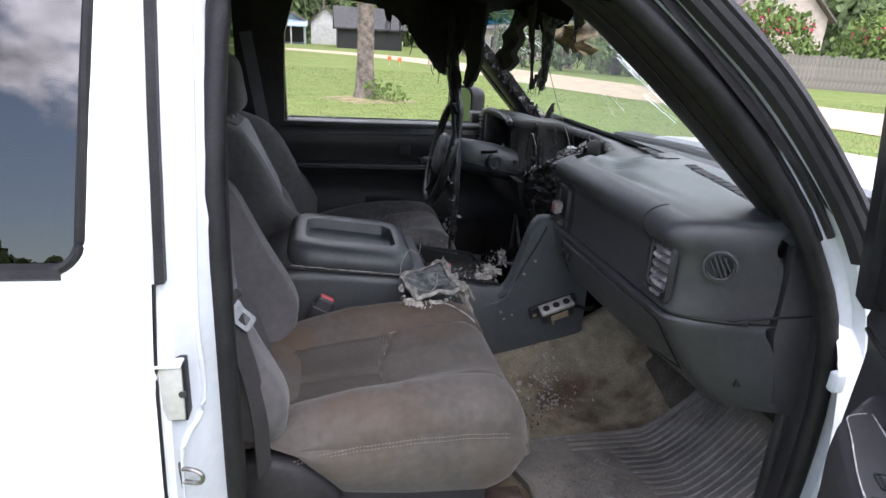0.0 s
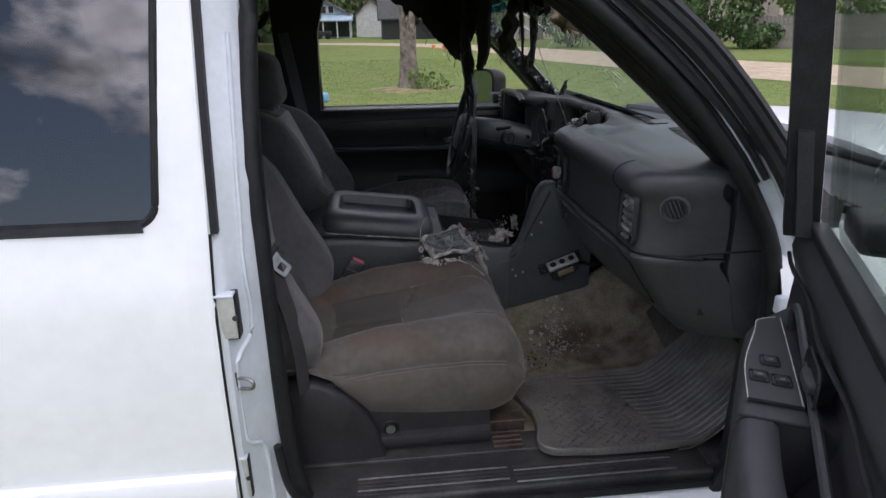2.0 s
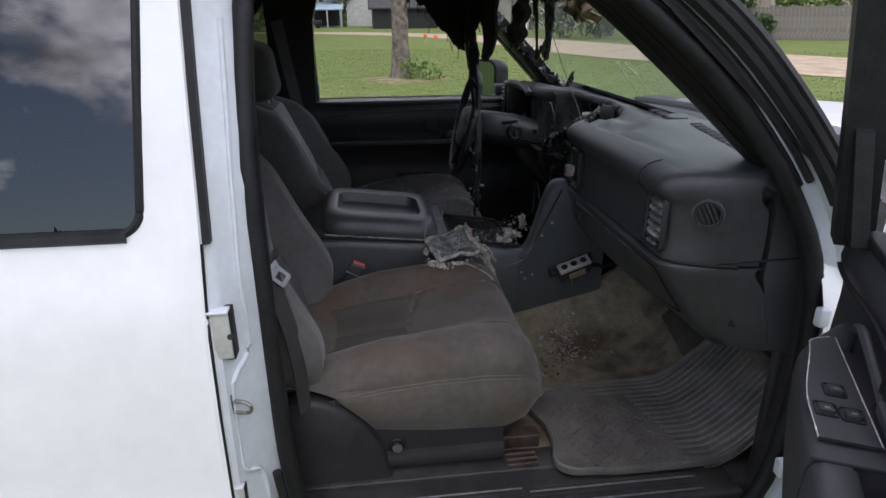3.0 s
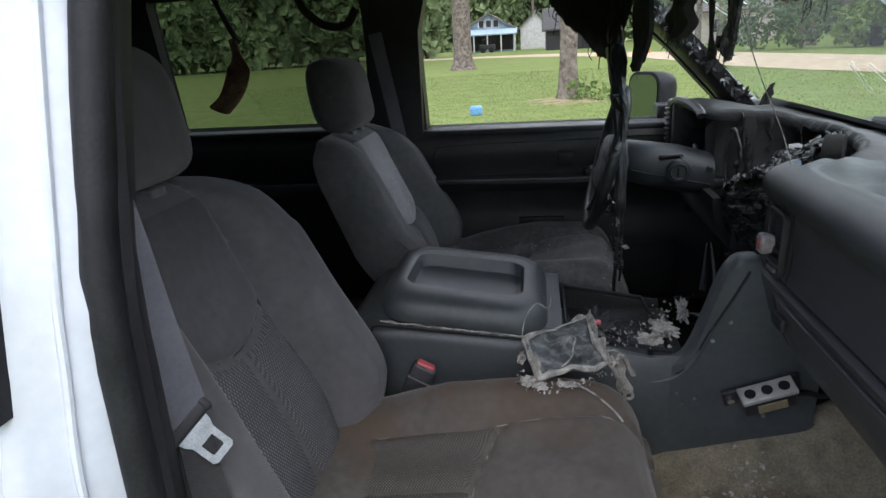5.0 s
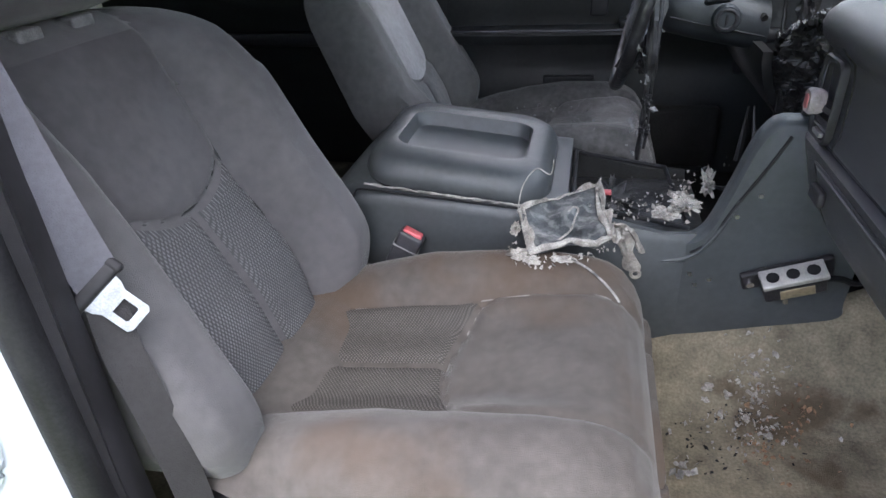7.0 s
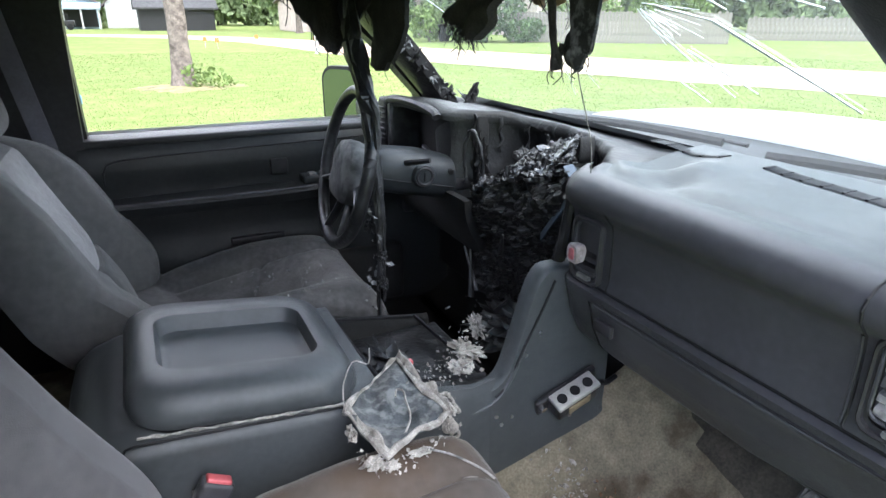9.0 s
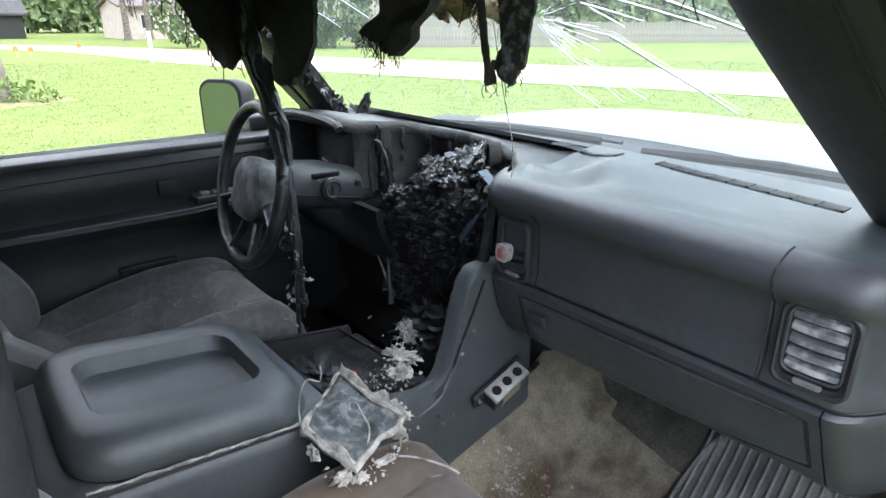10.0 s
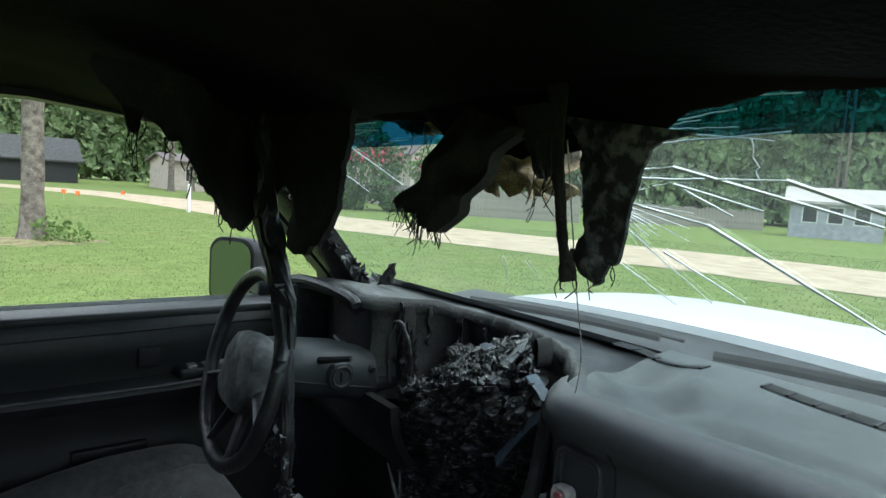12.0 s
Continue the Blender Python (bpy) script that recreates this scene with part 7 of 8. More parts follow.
# driver's window opening
DWIN = [(0.078, 1.265), (0.074, 1.55), (0.09, 1.70), (0.12, 1.73), (0.32, 1.735), (0.55, 1.715), (0.70, 1.655), (0.88, 1.50), (1.04, 1.335), (1.06, 1.265)]
def win_loop(off, dy):
    cxw, czw = 0.5, 1.45
    out = []
    for x, z in DWIN:
        d = Vector((x - cxw, z - czw)).normalized()
        px, pz = x + d.x * off, z + d.y * off
        out.append((px, interp(pz, [(1.2, 1.85), (1.76, 1.775)]) + dy, pz))
    return out
part("window_frame", loft([win_loop(0.0, 0.07), win_loop(0.0, 0.0), win_loop(0.02, -0.006), win_loop(0.06, 0.0), win_loop(0.09, 0.06)], True, False), PLASTIC_D, truck, "dark frame round the driver's window")
part("pillar_trim", loft([[(x0, y, z), (x1, y, z), (x1, y + 0.07, z), (x0, y + 0.07, z)] for x0, x1, y, z in ((-0.12, 0.065, 1.80, 0.6), (-0.12, 0.07, 1.80, 1.27), (-0.10, 0.08, 1.775, 1.60), (-0.11, 0.13, 1.755, 1.77))]), PLASTIC_D, truck, "dark pillar trim between the far doors")
part("belt_strap", strap([(-0.06, 1.75, 1.60), (-0.03, 1.765, 1.4), (0.0, 1.775, 1.2), (0.02, 1.78, 1.0)], 0.046, (1, 0, 0.2)), BELT, truck)
PO = [(1.135, 0.112, 1.275), (0.975, 0.15, 1.44), (0.825, 0.19, 1.585), (0.70, 0.215, 1.685), (0.58, 0.235, 1.735)]
PI = [(1.125, 0.235, 1.285), (0.96, 0.31, 1.455), (0.80, 0.36, 1.60), (0.68, 0.375, 1.69), (0.58, 0.39, 1.74)]
PO, PI = spline(PO, 5), spline(PI, 5)
for s in (1, -1):
    def pil(u, v):
        k = round(u * (len(PO) - 1))
        p = PO[k].lerp(PI[k], v) + Vector((-0.022, 0.0, -0.012)) * math.sin(v * math.pi) ** 0.7
        return (p.x, p.y if s > 0 else 2 * C - p.y, p.z)
    part("pillar_cover", sheet(pil, len(PO) - 1, 10, (0.03, 0, 0.02)), mat("sooty_pillar", (0.020, 0.018, 0.018), 0.5, var=0.3, scale=10, bump=0.4, fine=400, spec=0.3) if s > 0 else CHAR, truck, "dark plastic windscreen pillar cover" if s > 0 else "blistered windscreen pillar cover")
    def outer(u, v):
        p = Vector((1.25, 0.07, 1.27)).lerp(Vector((0.70, 0.19, 1.775)), u).lerp(Vector((1.18, 0.06, 1.27)).lerp(Vector((0.63, 0.17, 1.79)), u), v)
        return (p.x, p.y if s > 0 else 2 * C - p.y, p.z)
    part("pillar_outer", sheet(outer, 12, 3), WHITE if s < 0 else PLASTIC_D, truck)
    part("windscreen_seal", tube([(p[0], p[1], p[2]) for p in [glass_pt(k / 14, 0.0 if s > 0 else 1.0, 0.006) for k in range(15)]], 0.012, 8), RUBBER, truck)
for q in (0.12, 0.30):
    part("pillar_groove", tube([PO[k].lerp(PI[k], q) + Vector((-0.024, 0.0, -0.013)) * math.sin(q * math.pi) ** 0.7 for k in range(len(PO))], 0.0022, 6), RUBBER, truck)
# ribbed rubber and channels beside the near pillar
for o, d, r, m in ((0.024, -0.004, 0.006, RUBBER), (0.040, -0.012, 0.007, PLASTIC_D), (0.062, -0.03, 0.009, RUBBER)):
    loop = [p for p in frame_loop(SGN * o, d) if p.z > 1.30 and p.x > 0.14]
    i0 = max(range(len(loop)), key=lambda i: (loop[i] - loop[i - 1]).length)
    loop = loop[i0:] + loop[:i0]
    part("channel_seal", tube(loop, r, 8), m, truck, "black rubber channel")
MOULD = [(0.047, -0.030), (0.054, -0.046), (0.064, -0.050), (0.069, -0.043), (0.074, -0.050), (0.084, -0.052), (0.089, -0.045), (0.094, -0.050), (0.104, -0.046), (0.110, -0.010)]
rows = []
for o, d in MOULD:
    loop = [p for p in frame_loop(SGN * o, d) if p.z > 1.26 and p.x > 0.58]
    i0 = max(range(len(loop)), key=lambda i: (loop[i] - loop[i - 1]).length)
    loop = [Vector(p) for p in loop[i0:] + loop[:i0]]
    full = [(loop[k] - loop[k - 1]).length for k in range(1, len(loop))]
    tot, pts = sum(full), []
    for q in range(31):
        want, k = tot * q / 30, 0
        while k < len(full) - 1 and want > full[k]:
            want -= full[k]
            k += 1
        pts.append(loop[k].lerp(loop[k + 1], min(1.0, want / full[k])))
    rows.append(pts)
part("pillar_moulding", loft(rows, False, False), PLASTIC_D, truck, "ribbed black moulding along the windscreen pillar")
# striker, hinge bracket and seam on the near pillar
RAILSTEEL = mat("worn_steel", (0.30, 0.29, 0.28), 0.35, 1.0, var=0.4, scale=60)
striker = thing("door_striker", (0.03, 0.06, 0.96), "greasy steel door striker on the pillar", "door striker")
part("striker_plate", box(0.006, 0.019, 0.030, 0.060, 0.934, 1.000, 0.003), mat("greasy_steel", (0.16, 0.15, 0.14), 0.4, 0.8, var=0.5, scale=60), striker)
part("striker_loop", tube(spline([(0.014, 0.040, 0.982), (0.032, 0.034, 0.984), (0.046, 0.028, 0.982), (0.051, 0.026, 0.974), (0.047, 0.028, 0.964), (0.032, 0.034, 0.960), (0.014, 0.040, 0.960)], 5), 0.0036, 8), RAILSTEEL, striker)
LEAFPAINT = mat("leaf_paint", (0.44, 0.44, 0.42), 0.4, var=0.1, scale=12, bump=0.05)
for x0, x1, y, z0, z1 in ((-0.002, 0.034, 0.029, 1.074, 1.160), (-0.004, 0.019, 0.016, 0.712, 0.806)):
    br = part("jamb_bracket", box(x0, x1, y, y + 0.035, z0, z1, 0.002), LEAFPAINT, truck, "cream painted hinge leaf on the pillar")
    part("bracket_gap", box(x0 - 0.002, x1 + 0.0025, y + 0.003, y + 0.034, z0 - 0.0025, z1 + 0.0025, 0.001), RUBBER, br)
    part("bracket_flange", box(x0, x1 + 0.001, y - 0.005, y + 0.02, z1 + 0.001, z1 + 0.006, 0.002), JAMB, br)
    part("bracket_notch", tube([(x1 - 0.001, y + 0.004, (z0 + z1) / 2), (x1 - 0.001, y - 0.001, (z0 + z1) / 2)], 0.0055, 12), COWL, br)
part("lower_seal", tube(spline([(0.074, 0.060, 0.80), (0.084, 0.060, 0.71), (0.102, 0.060, 0.662), (0.135, 0.059, 0.630), (0.19, 0.058, 0.612), (0.32, 0.056, 0.604), (0.7, 0.056, 0.602), (1.06, 0.056, 0.602)], 6), 0.0095, 8), RUBBER, truck, "black rubber seal round the foot of the doorway")
def pillar_ridge(x, z):
    y = lerp(skin(z), seal_y(z), 0.3 if x < 0.022 else lerp(0.3, 0.62, (x - 0.022) / 0.028) if x < 0.05 else lerp(0.62, 0.85, (x - 0.05) / 0.018))
    return (x, y - 0.001, z)
part("pressed_ridge", tube([pillar_ridge(p.x, p.z) for p in spline([(0.052, 0, 1.62), (0.05, 0, 1.40), (0.046, 0, 1.22), (0.050, 0, 1.12), (0.046, 0, 1.06), (0.028, 0, 1.032), (0.018, 0, 0.99), (0.018, 0, 0.87), (0.026, 0, 0.83), (0.044, 0, 0.81), (0.05, 0, 0.76), (0.052, 0, 0.64)], 6)], 0.0055, 8, flat=0.8), JAMB, truck, "pressed ridge in the painted pillar")
part("door_gap", tube([(0.002, skin(z) + 0.003, z) for z in [lerp(0.45, 1.275, k / 16) for k in range(17)]], 0.0028, 6), RUBBER, truck)
part("rear_door_edge", loft([[(-0.006, skin(z) + 0.0, z), (0.004, skin(z) + 0.004, z), (0.006, skin(z) + 0.02, z), (-0.002, skin(z) + 0.03, z)] for z in [lerp(0.45, 1.75, k / 26) for k in range(27)]]), WHITE, truck)
part("upper_seam_seal", loft([[(0.004, skin(z) - 0.002, z), (0.016, skin(z) + 0.002, z), (0.016, skin(z) + 0.03, z), (0.004, skin(z) + 0.03, z)] for z in [lerp(1.275, 1.86, k / 10) for k in range(11)]]), RUBBER, truck, "black rubber strip on the pillar seam")
part("pillar_panel", loft([[(0.002, skin(z) + 0.012, z), (0.014, skin(z) + 0.016, z), (0.022, lerp(skin(z), seal_y(z), 0.3), z), (0.05, lerp(skin(z), seal_y(z), 0.62), z), (0.068, seal_y(z) - 0.012, z), (0.075, seal_y(z) + 0.006, z)] for z in [lerp(0.52, 1.83, k / 30) for k in range(31)]], False, False), JAMB, truck, "white painted centre pillar")
part("pillar_liner", loft([[(0.075, seal_y(z) + 0.004, z), (0.089, seal_y(z) + 0.010, z), (0.091, seal_y(z) + 0.022, z), (0.078, seal_y(z) + 0.036, z), (0.03, seal_y(z) + 0.055, z), (-0.06, seal_y(z) + 0.075, z)] for z in [lerp(0.60, 1.77, k / 30) for k in range(31)]], False, False), PLASTIC_D, truck, "dark plastic liner inside the centre pillar")
part("rocker", loft([[(x, 0.075, 0.60), (x, 0.055, 0.592), (x, 0.03, 0.575), (x, 0.022, 0.52), (x, 0.05, 0.42)] for x in (0.0, 0.4, 0.8, 1.15)], False, False), WHITE, truck, "white painted rocker below the door")
# roof rail over the near door
part("roof_rail", loft([[(x, 0.165, z - 0.055), (x, 0.185, z - 0.02), (x, 0.205, z), (x, 0.26, z + 0.012)] for x, z in ((-1.6, 1.875), (0.0, 1.875), (0.25, 1.873), (0.42, 1.862), (0.55, 1.842), (0.64, 1.818))], False, False), WHITE, truck)

# ---- windscreen cracks and wipers ----
CRACKS = [(0.72, 0.35, 0.73, 0.30, 1.0), (0.73, 0.30, 0.63, 0.16, 1.5), (0.70, 0.35, 0.71, 0.21, 1.2), (0.71, 0.21, 0.60, 0.10, 1.6),
    (0.69, 0.31, 0.64, 0.24, 1.2), (0.69, 0.31, 0.62, 0.27, 1.3), (0.63, 0.37, 0.59, 0.30, 1.4), (0.59, 0.30, 0.36, 0.19, 1.7),
    (0.56, 0.40, 0.33, 0.35, 1.0), (0.49, 0.37, 0.36, 0.31, 1.1), (0.42, 0.44, 0.29, 0.40, 0.9), (0.78, 0.31, 0.80, 0.19, 0.9),
    (0.79, 0.22, 0.70, 0.23, 0.7), (0.83, 0.77, 0.65, 0.72, 1.2), (0.70, 0.82, 0.61, 0.80, 0.9), (0.36, 0.64, 0.22, 0.67, 0.6), (0.36, 0.60, 0.28, 0.60, 0.6)]
glass_cracks = part("cracked_spot", loft([[glass_pt(0.66 + 0.010 * k * math.cos(a), 0.40 + 0.006 * k * math.sin(a), -0.003) for a in [2 * math.pi * q / 9 for q in range(9)]] for k in (0.4, 1.0)], True, False), CRACK, truck, "white cracks in the windscreen")
def crack(u0, v0, u1, v1, w):
    n = 10
    pts = []
    for k in range(n + 1):
        t = k / n
        j = 0.005 * noise.noise((u0 * 30 + t * 5, v0 * 30, 1)) * math.sin(math.pi * t)
        pts.append(glass_pt(lerp(u0, u1, t) + j, lerp(v0, v1, t) + j, -0.004))
    part("crack", tube(pts, [0.0018 * w * (1 - 0.5 * k / n) for k in range(n + 1)], 4), CRACK, glass_cracks)
for c in CRACKS:
    crack(*c)
# finer splinters in the tinted band and round the break
random.seed(77)
for k in range(34):
    u, v = random.uniform(0.80, 0.93), random.uniform(0.08, 0.34) if k < 20 else random.uniform(0.66, 0.92)
    a = random.uniform(-0.5, 0.5)
    L = random.uniform(0.04, 0.13)
    crack(u, v, u - L * 0.5 * a, v - L * math.cos(a), random.uniform(0.4, 0.8))
for k in range(12):
    a = radians(random.uniform(60, 200))
    r0, r1 = random.uniform(0.02, 0.05), random.uniform(0.07, 0.16)
    crack(0.64 + r0 * math.cos(a), 0.40 - r0 * math.sin(a) * 0.6, 0.64 + r1 * math.cos(a), 0.40 - r1 * math.sin(a) * 0.6, random.uniform(0.5, 0.9))
hanging("torn_board", "scorched brown board edge in the broken windscreen", "broken board", (0.93, 0.972, 1.672), (0.945, 0.955, 1.588), 0.26, 0.18, BOARD, 14, 0.006, 0.45)
hanging("torn_board", "pale torn board edge behind the broken glass", "broken board", (0.87, 1.18, 1.735), (0.885, 1.16, 1.695), 0.15, 0.13, BOARD, 15, 0.006, 0.5)
for xa, ya, xb, yb in ((1.64, 0.32, 1.56, 0.89), (1.60, 1.05, 1.47, 1.62)):
    wp = thing("wiper", (xa, ya, 1.27), "black windscreen wiper lying below the glass", "wiper", "wipers")
    part("wiper_arm", tube([(xa + 0.03, ya, 1.265), (lerp(xa, xb, 0.5) + 0.01, lerp(ya, yb, 0.5), 1.285), (xb, yb, 1.278)], [0.012, 0.009, 0.006], 8, flat=0.5), PLASTIC_D, wp)
    part("wiper_blade", tube([(lerp(xa, xb, k) - 0.025, lerp(ya, yb, k), 1.272 + 0.008 * math.sin(3 * k)) for k in (0.05, 0.3, 0.55, 0.8, 1.05)], 0.009, 6, flat=1.4), RUBBER, wp)

# rear strap and grab handle at the far rear window
hs = thing("hanging_strap", (-0.6, 1.74, 1.73), "half-melted brown plastic strip hanging at the rear window", "melted plastic")
part("upper_strip", tube(spline([(-0.60, 1.74, 1.75), (-0.57, 1.735, 1.68), (-0.53, 1.73, 1.60)], 6), [0.03] * 7 + [0.034] * 6, 10, flat=0.3), FLAP, hs)
part("lower_strip", tube(spline([(-0.55, 1.73, 1.61), (-0.54, 1.73, 1.52), (-0.58, 1.73, 1.43), (-0.635, 1.73, 1.38)], 6), [0.03 + 0.0012 * k for k in range(19)], 10, flat=0.35), BROWN, hs)
gh = thing("grab_handle", (-0.2, 1.74, 1.72), "sagging black grab handle above the rear window", "handle")
part("handle_loop", tube(spline([(-0.31, 1.745, 1.745), (-0.285, 1.735, 1.685), (-0.22, 1.73, 1.635), (-0.15, 1.735, 1.63), (-0.115, 1.745, 1.68)], 6), 0.014, 8), FLAP, gh)

# ---- outdoors ----
def ribbon(name, pts, widths, z, m, label, n=8):
    P = spline([(x, y, z) for x, y in pts], n)
    W_ = [w for w in widths]
    L, R = [], []
    for i, p in enumerate(P):
        d = (P[min(i + 1, len(P) - 1)] - P[max(i - 1, 0)]).normalized()
        s = Vector((-d.y, d.x, 0))
        t = i / (len(P) - 1) * (len(W_) - 1)
        w = lerp(W_[int(t)], W_[min(int(t) + 1, len(W_) - 1)], t - int(t)) * (1 + 0.06 * noise.noise((i * 0.7, 0, 0)))
        L.append(p + s * w / 2)
        R.append(p - s * w / 2)
    return tagged(part(name, loft([L, R], False, False), m), label, "dirt road", kind="structure")


ribbon("road", [(17, -60), (18.6, -20), (18.7, 0), (18.0, 8), (16, 13.5), (14, 19), (11.6, 25.5), (10.2, 33), (8.0, 42), (3.0, 51), (-7, 58), (-32, 64)], [7.5, 7.5, 7.2, 7.0, 6.6, 5.0, 5.0, 4.5], 0.02, SAND, "pale sandy dirt road across the lawn")


def leaf_cloud(count, place, size, seed):
    """Small crossed leaf clumps, joined."""
    rng = np.random.default_rng(seed)
    verts, faces = [], []
    for i in range(count):
        p = place(rng)
        s = size * rng.uniform(0.5, 1.4)
        r = Euler(tuple(rng.uniform(0, 6.28, 3))).to_matrix()
        k = len(verts)
        for a, b in ((-1, -0.35), (0.1, -0.6), (1, 0.1), (0.2, 0.6), (-0.8, 0.4)):
            verts.append(Vector(p) + r @ Vector((a * s, b * s, 0.25 * s * rng.uniform(-1, 1))))
        faces.append((k, k + 1, k + 2, k + 3, k + 4))
    bm = bmesh.new()
    me = bpy.data.meshes.new("leaves")
    me.from_pydata([tuple(v) for v in verts], [], faces)
    bm.from_mesh(me)
    bpy.data.meshes.remove(me)
    return bm


def blob(cx, cy, cz, rx, ry, rz, seed):
    def f(rng):
        while True:
            d = Vector(rng.normal(0, 1, 3)).normalized()
            n = noise.noise(d * 2.2 + Vector((seed, 0, 0)))
            if rng.uniform() < 0.75 + 0.9 * n:
                k = (0.55 + 0.5 * rng.uniform() ** 0.5) * (1 + 0.45 * n)
                return (cx + rx * d.x * k, cy + ry * d.y * k, max(0.05, cz + rz * d.z * k))
    return f


def pine(x, y, r, h, label, lean=0.0, crown=True, seed=1):
    t = thing("pine_tree", (x, y, 0), label, "tree", "pines on the lawn")
    pts = [(x + lean * z + 0.05 * noise.noise((z, seed, 0)), y, z) for z in (-0.1, 0.15, 0.5, 1.5, 3, 6, 9, h)]
    bm = bmesh.new()
    sec = []
    for i, z in enumerate([lerp(-0.1, h, (k / 60) ** 1.6) for k in range(61)]):
        rad = r * (1.0 + 0.5 * math.exp(-max(0, z) * 3.5)) * (1 - 0.55 * z / h)
        sec.append([(x + lean * z + rad * math.cos(a) * (1 + 0.10 * noise.noise((math.cos(a) * 5, math.sin(a) * 5, z * 2.5 + seed))), y + rad * math.sin(a) * (1 + 0.10 * noise.noise((math.cos(a) * 5, math.sin(a) * 5, z * 2.5 + seed))), z) for a in [2 * math.pi * q / 22 for q in range(22)]])
    part("trunk", loft(sec), BARK, t, "brown flaking pine trunk")
    if crown:
        for k in range(9):
            a, z = k * 2.4, lerp(h * 0.55, h * 0.97, k / 8)
            L = lerp(3.2, 1.2, k / 8)
            part("limb", tube([(x + lean * z, y, z), (x + lean * z + L * 0.5 * math.cos(a), y + L * 0.5 * math.sin(a), z + 0.3), (x + lean * z + L * math.cos(a), y + L * math.sin(a), z + 0.2)], [0.1, 0.06, 0.02], 6), BARK, t)
        part("crown", leaf_cloud(1600, blob(x + lean * h, y, h * 0.82, 3.3, 3.3, h * 0.24, seed), 0.32, seed), LEAF, t, "dark green needles", smooth=False)
    return t


pine(1.22, 15.5, 0.215, 17, "tall pine with a bare flaking trunk standing in the lawn", 0.004, seed=1)
pine(-3.6, 35, 0.52, 22, "tall thick pine with a bare trunk in the lawn", seed=2)
pine(-8.3, 45, 0.45, 21, "tall pine with a bare trunk near the house", seed=3)
pine(-9.6, 52, 0.3, 20, "slender pine near the house", seed=4)
for k, (x, y) in enumerate(((17.5, 43), (20.5, 46), (16.5, 60), (24, 62), (14.2, 58))):
    pine(x, y, 0.26, 21, "slim pine at the edge of the woods", seed=10 + k)
base = thing("tree_base_plants", (1.22, 15.5, 0.0), "pine straw and low weeds round the pine's foot", "plants")
part("straw_bed", loft([[(1.3 + r * 1.2 * math.cos(a) * (1 + 0.5 * noise.noise((math.cos(a) * 2.4, math.sin(a) * 2.4, 0))), 15.45 + 0.85 * r * math.sin(a) * (1 + 0.5 * noise.noise((math.cos(a) * 3, math.sin(a) * 3, 4))), z) for a in [2 * math.pi * q / 60 for q in range(60)]] for r, z in ((1.0, 0.002), (0.75, 0.03), (0.4, 0.06))]), MULCH, base, "brown pine straw")
part("weed_growth", leaf_cloud(170, blob(1.75, 15.3, 0.14, 0.55, 0.4, 0.24, 5), 0.05, 5), LEAF_L, base, "light green weeds", smooth=False)["kind"] = "stuff"
part("weed_growth", leaf_cloud(110, blob(1.45, 15.2, 0.2, 0.3, 0.2, 0.32, 6), 0.05, 6), LEAF_L, base, smooth=False)["kind"] = "stuff"

# fences of upright boards
def fence_line(name, x0, y0, x1, y1, h, label, board=0.14):
    f = thing(name, (x0, y0, 0), label, "fence")
    d = Vector((x1 - x0, y1 - y0, 0))
    n = int(d.length / (board + 0.012))
    ang = math.atan2(d.y, d.x)
    random.seed(n)
    meshes = []
    for v in range(6):
        hh = h + 0.05 * (v - 2.5) * 0.5
        bm = loft([[(a, t, z) for a, z in ((0, 0), (board, 0), (board, hh - 0.05), (board * 0.5, hh), (0, hh - 0.05))] for t in (0, 0.02)])
        me = bpy.data.meshes.new("board")
        bmesh.ops.recalc_face_normals(bm, faces=bm.faces[:])
        bm.to_mesh(me)
        bm.free()
        me.materials.append(FENCE)
        meshes.append(me)
    for k in range(n):
        p = Vector((x0, y0, 0)) + d * (k / n)
        ob = new("board", random.choice(meshes))
        ob.parent = f
        ob.matrix_parent_inverse = f.matrix_world.inverted()
        ob.matrix_basis = Matrix.Translation(p) @ Matrix.Rotation(ang + random.uniform(-0.01, 0.01), 4, "Z")
    for z in (0.4, h - 0.4):
        off = Vector((-d.y, d.x, 0)).normalized() * 0.05
        part("rail", tube([Vector((x0, y0, z)) + off, Vector((x1, y1, z)) + off], 0.04, 4), FENCE, f)
    return f


fence_line("wood_fence", 22.2, 35.2, 33.0, 27.5, 1.85, "weathered grey board fence along the road", 0.2)
fence_line("far_fence", 40, 32, 52, 24, 1.6, "distant weathered board fence before the woods", 0.3)


def shrub(name, x, y, rx, ry, h, label, m=LEAF, n=900, size=0.16, seed=1, flowers=0):
    s = thing(name, (x, y, 0), label, "shrub")
    for k in range(4):
        a = k * 1.7 + seed
        part("stem", tube([(x, y, 0), (x + 0.25 * rx * math.cos(a), y + 0.25 * ry * math.sin(a), h * 0.4), (x + 0.5 * rx * math.cos(a), y + 0.5 * ry * math.sin(a), h * 0.75)], [0.06, 0.04, 0.015], 6), BARK, s)
    part("foliage", leaf_cloud(n, blob(x, y, h * 0.55, rx, ry, h * 0.48, seed), size, seed), m, s, smooth=False)
    if flowers:
        def pl(rng):
            a, q = rng.uniform(0, 6.28), rng.uniform(0.3, 1.0)
            c = Vector((x + rx * q * math.cos(a), y + ry * q * math.sin(a), h * (0.62 + 0.38 * rng.uniform() * (1.1 - q * 0.6))))
            return c
        part("blossom", leaf_cloud(flowers, pl, 0.12, seed + 50), PINK, s, "bright pink blossom", smooth=False)
    return s


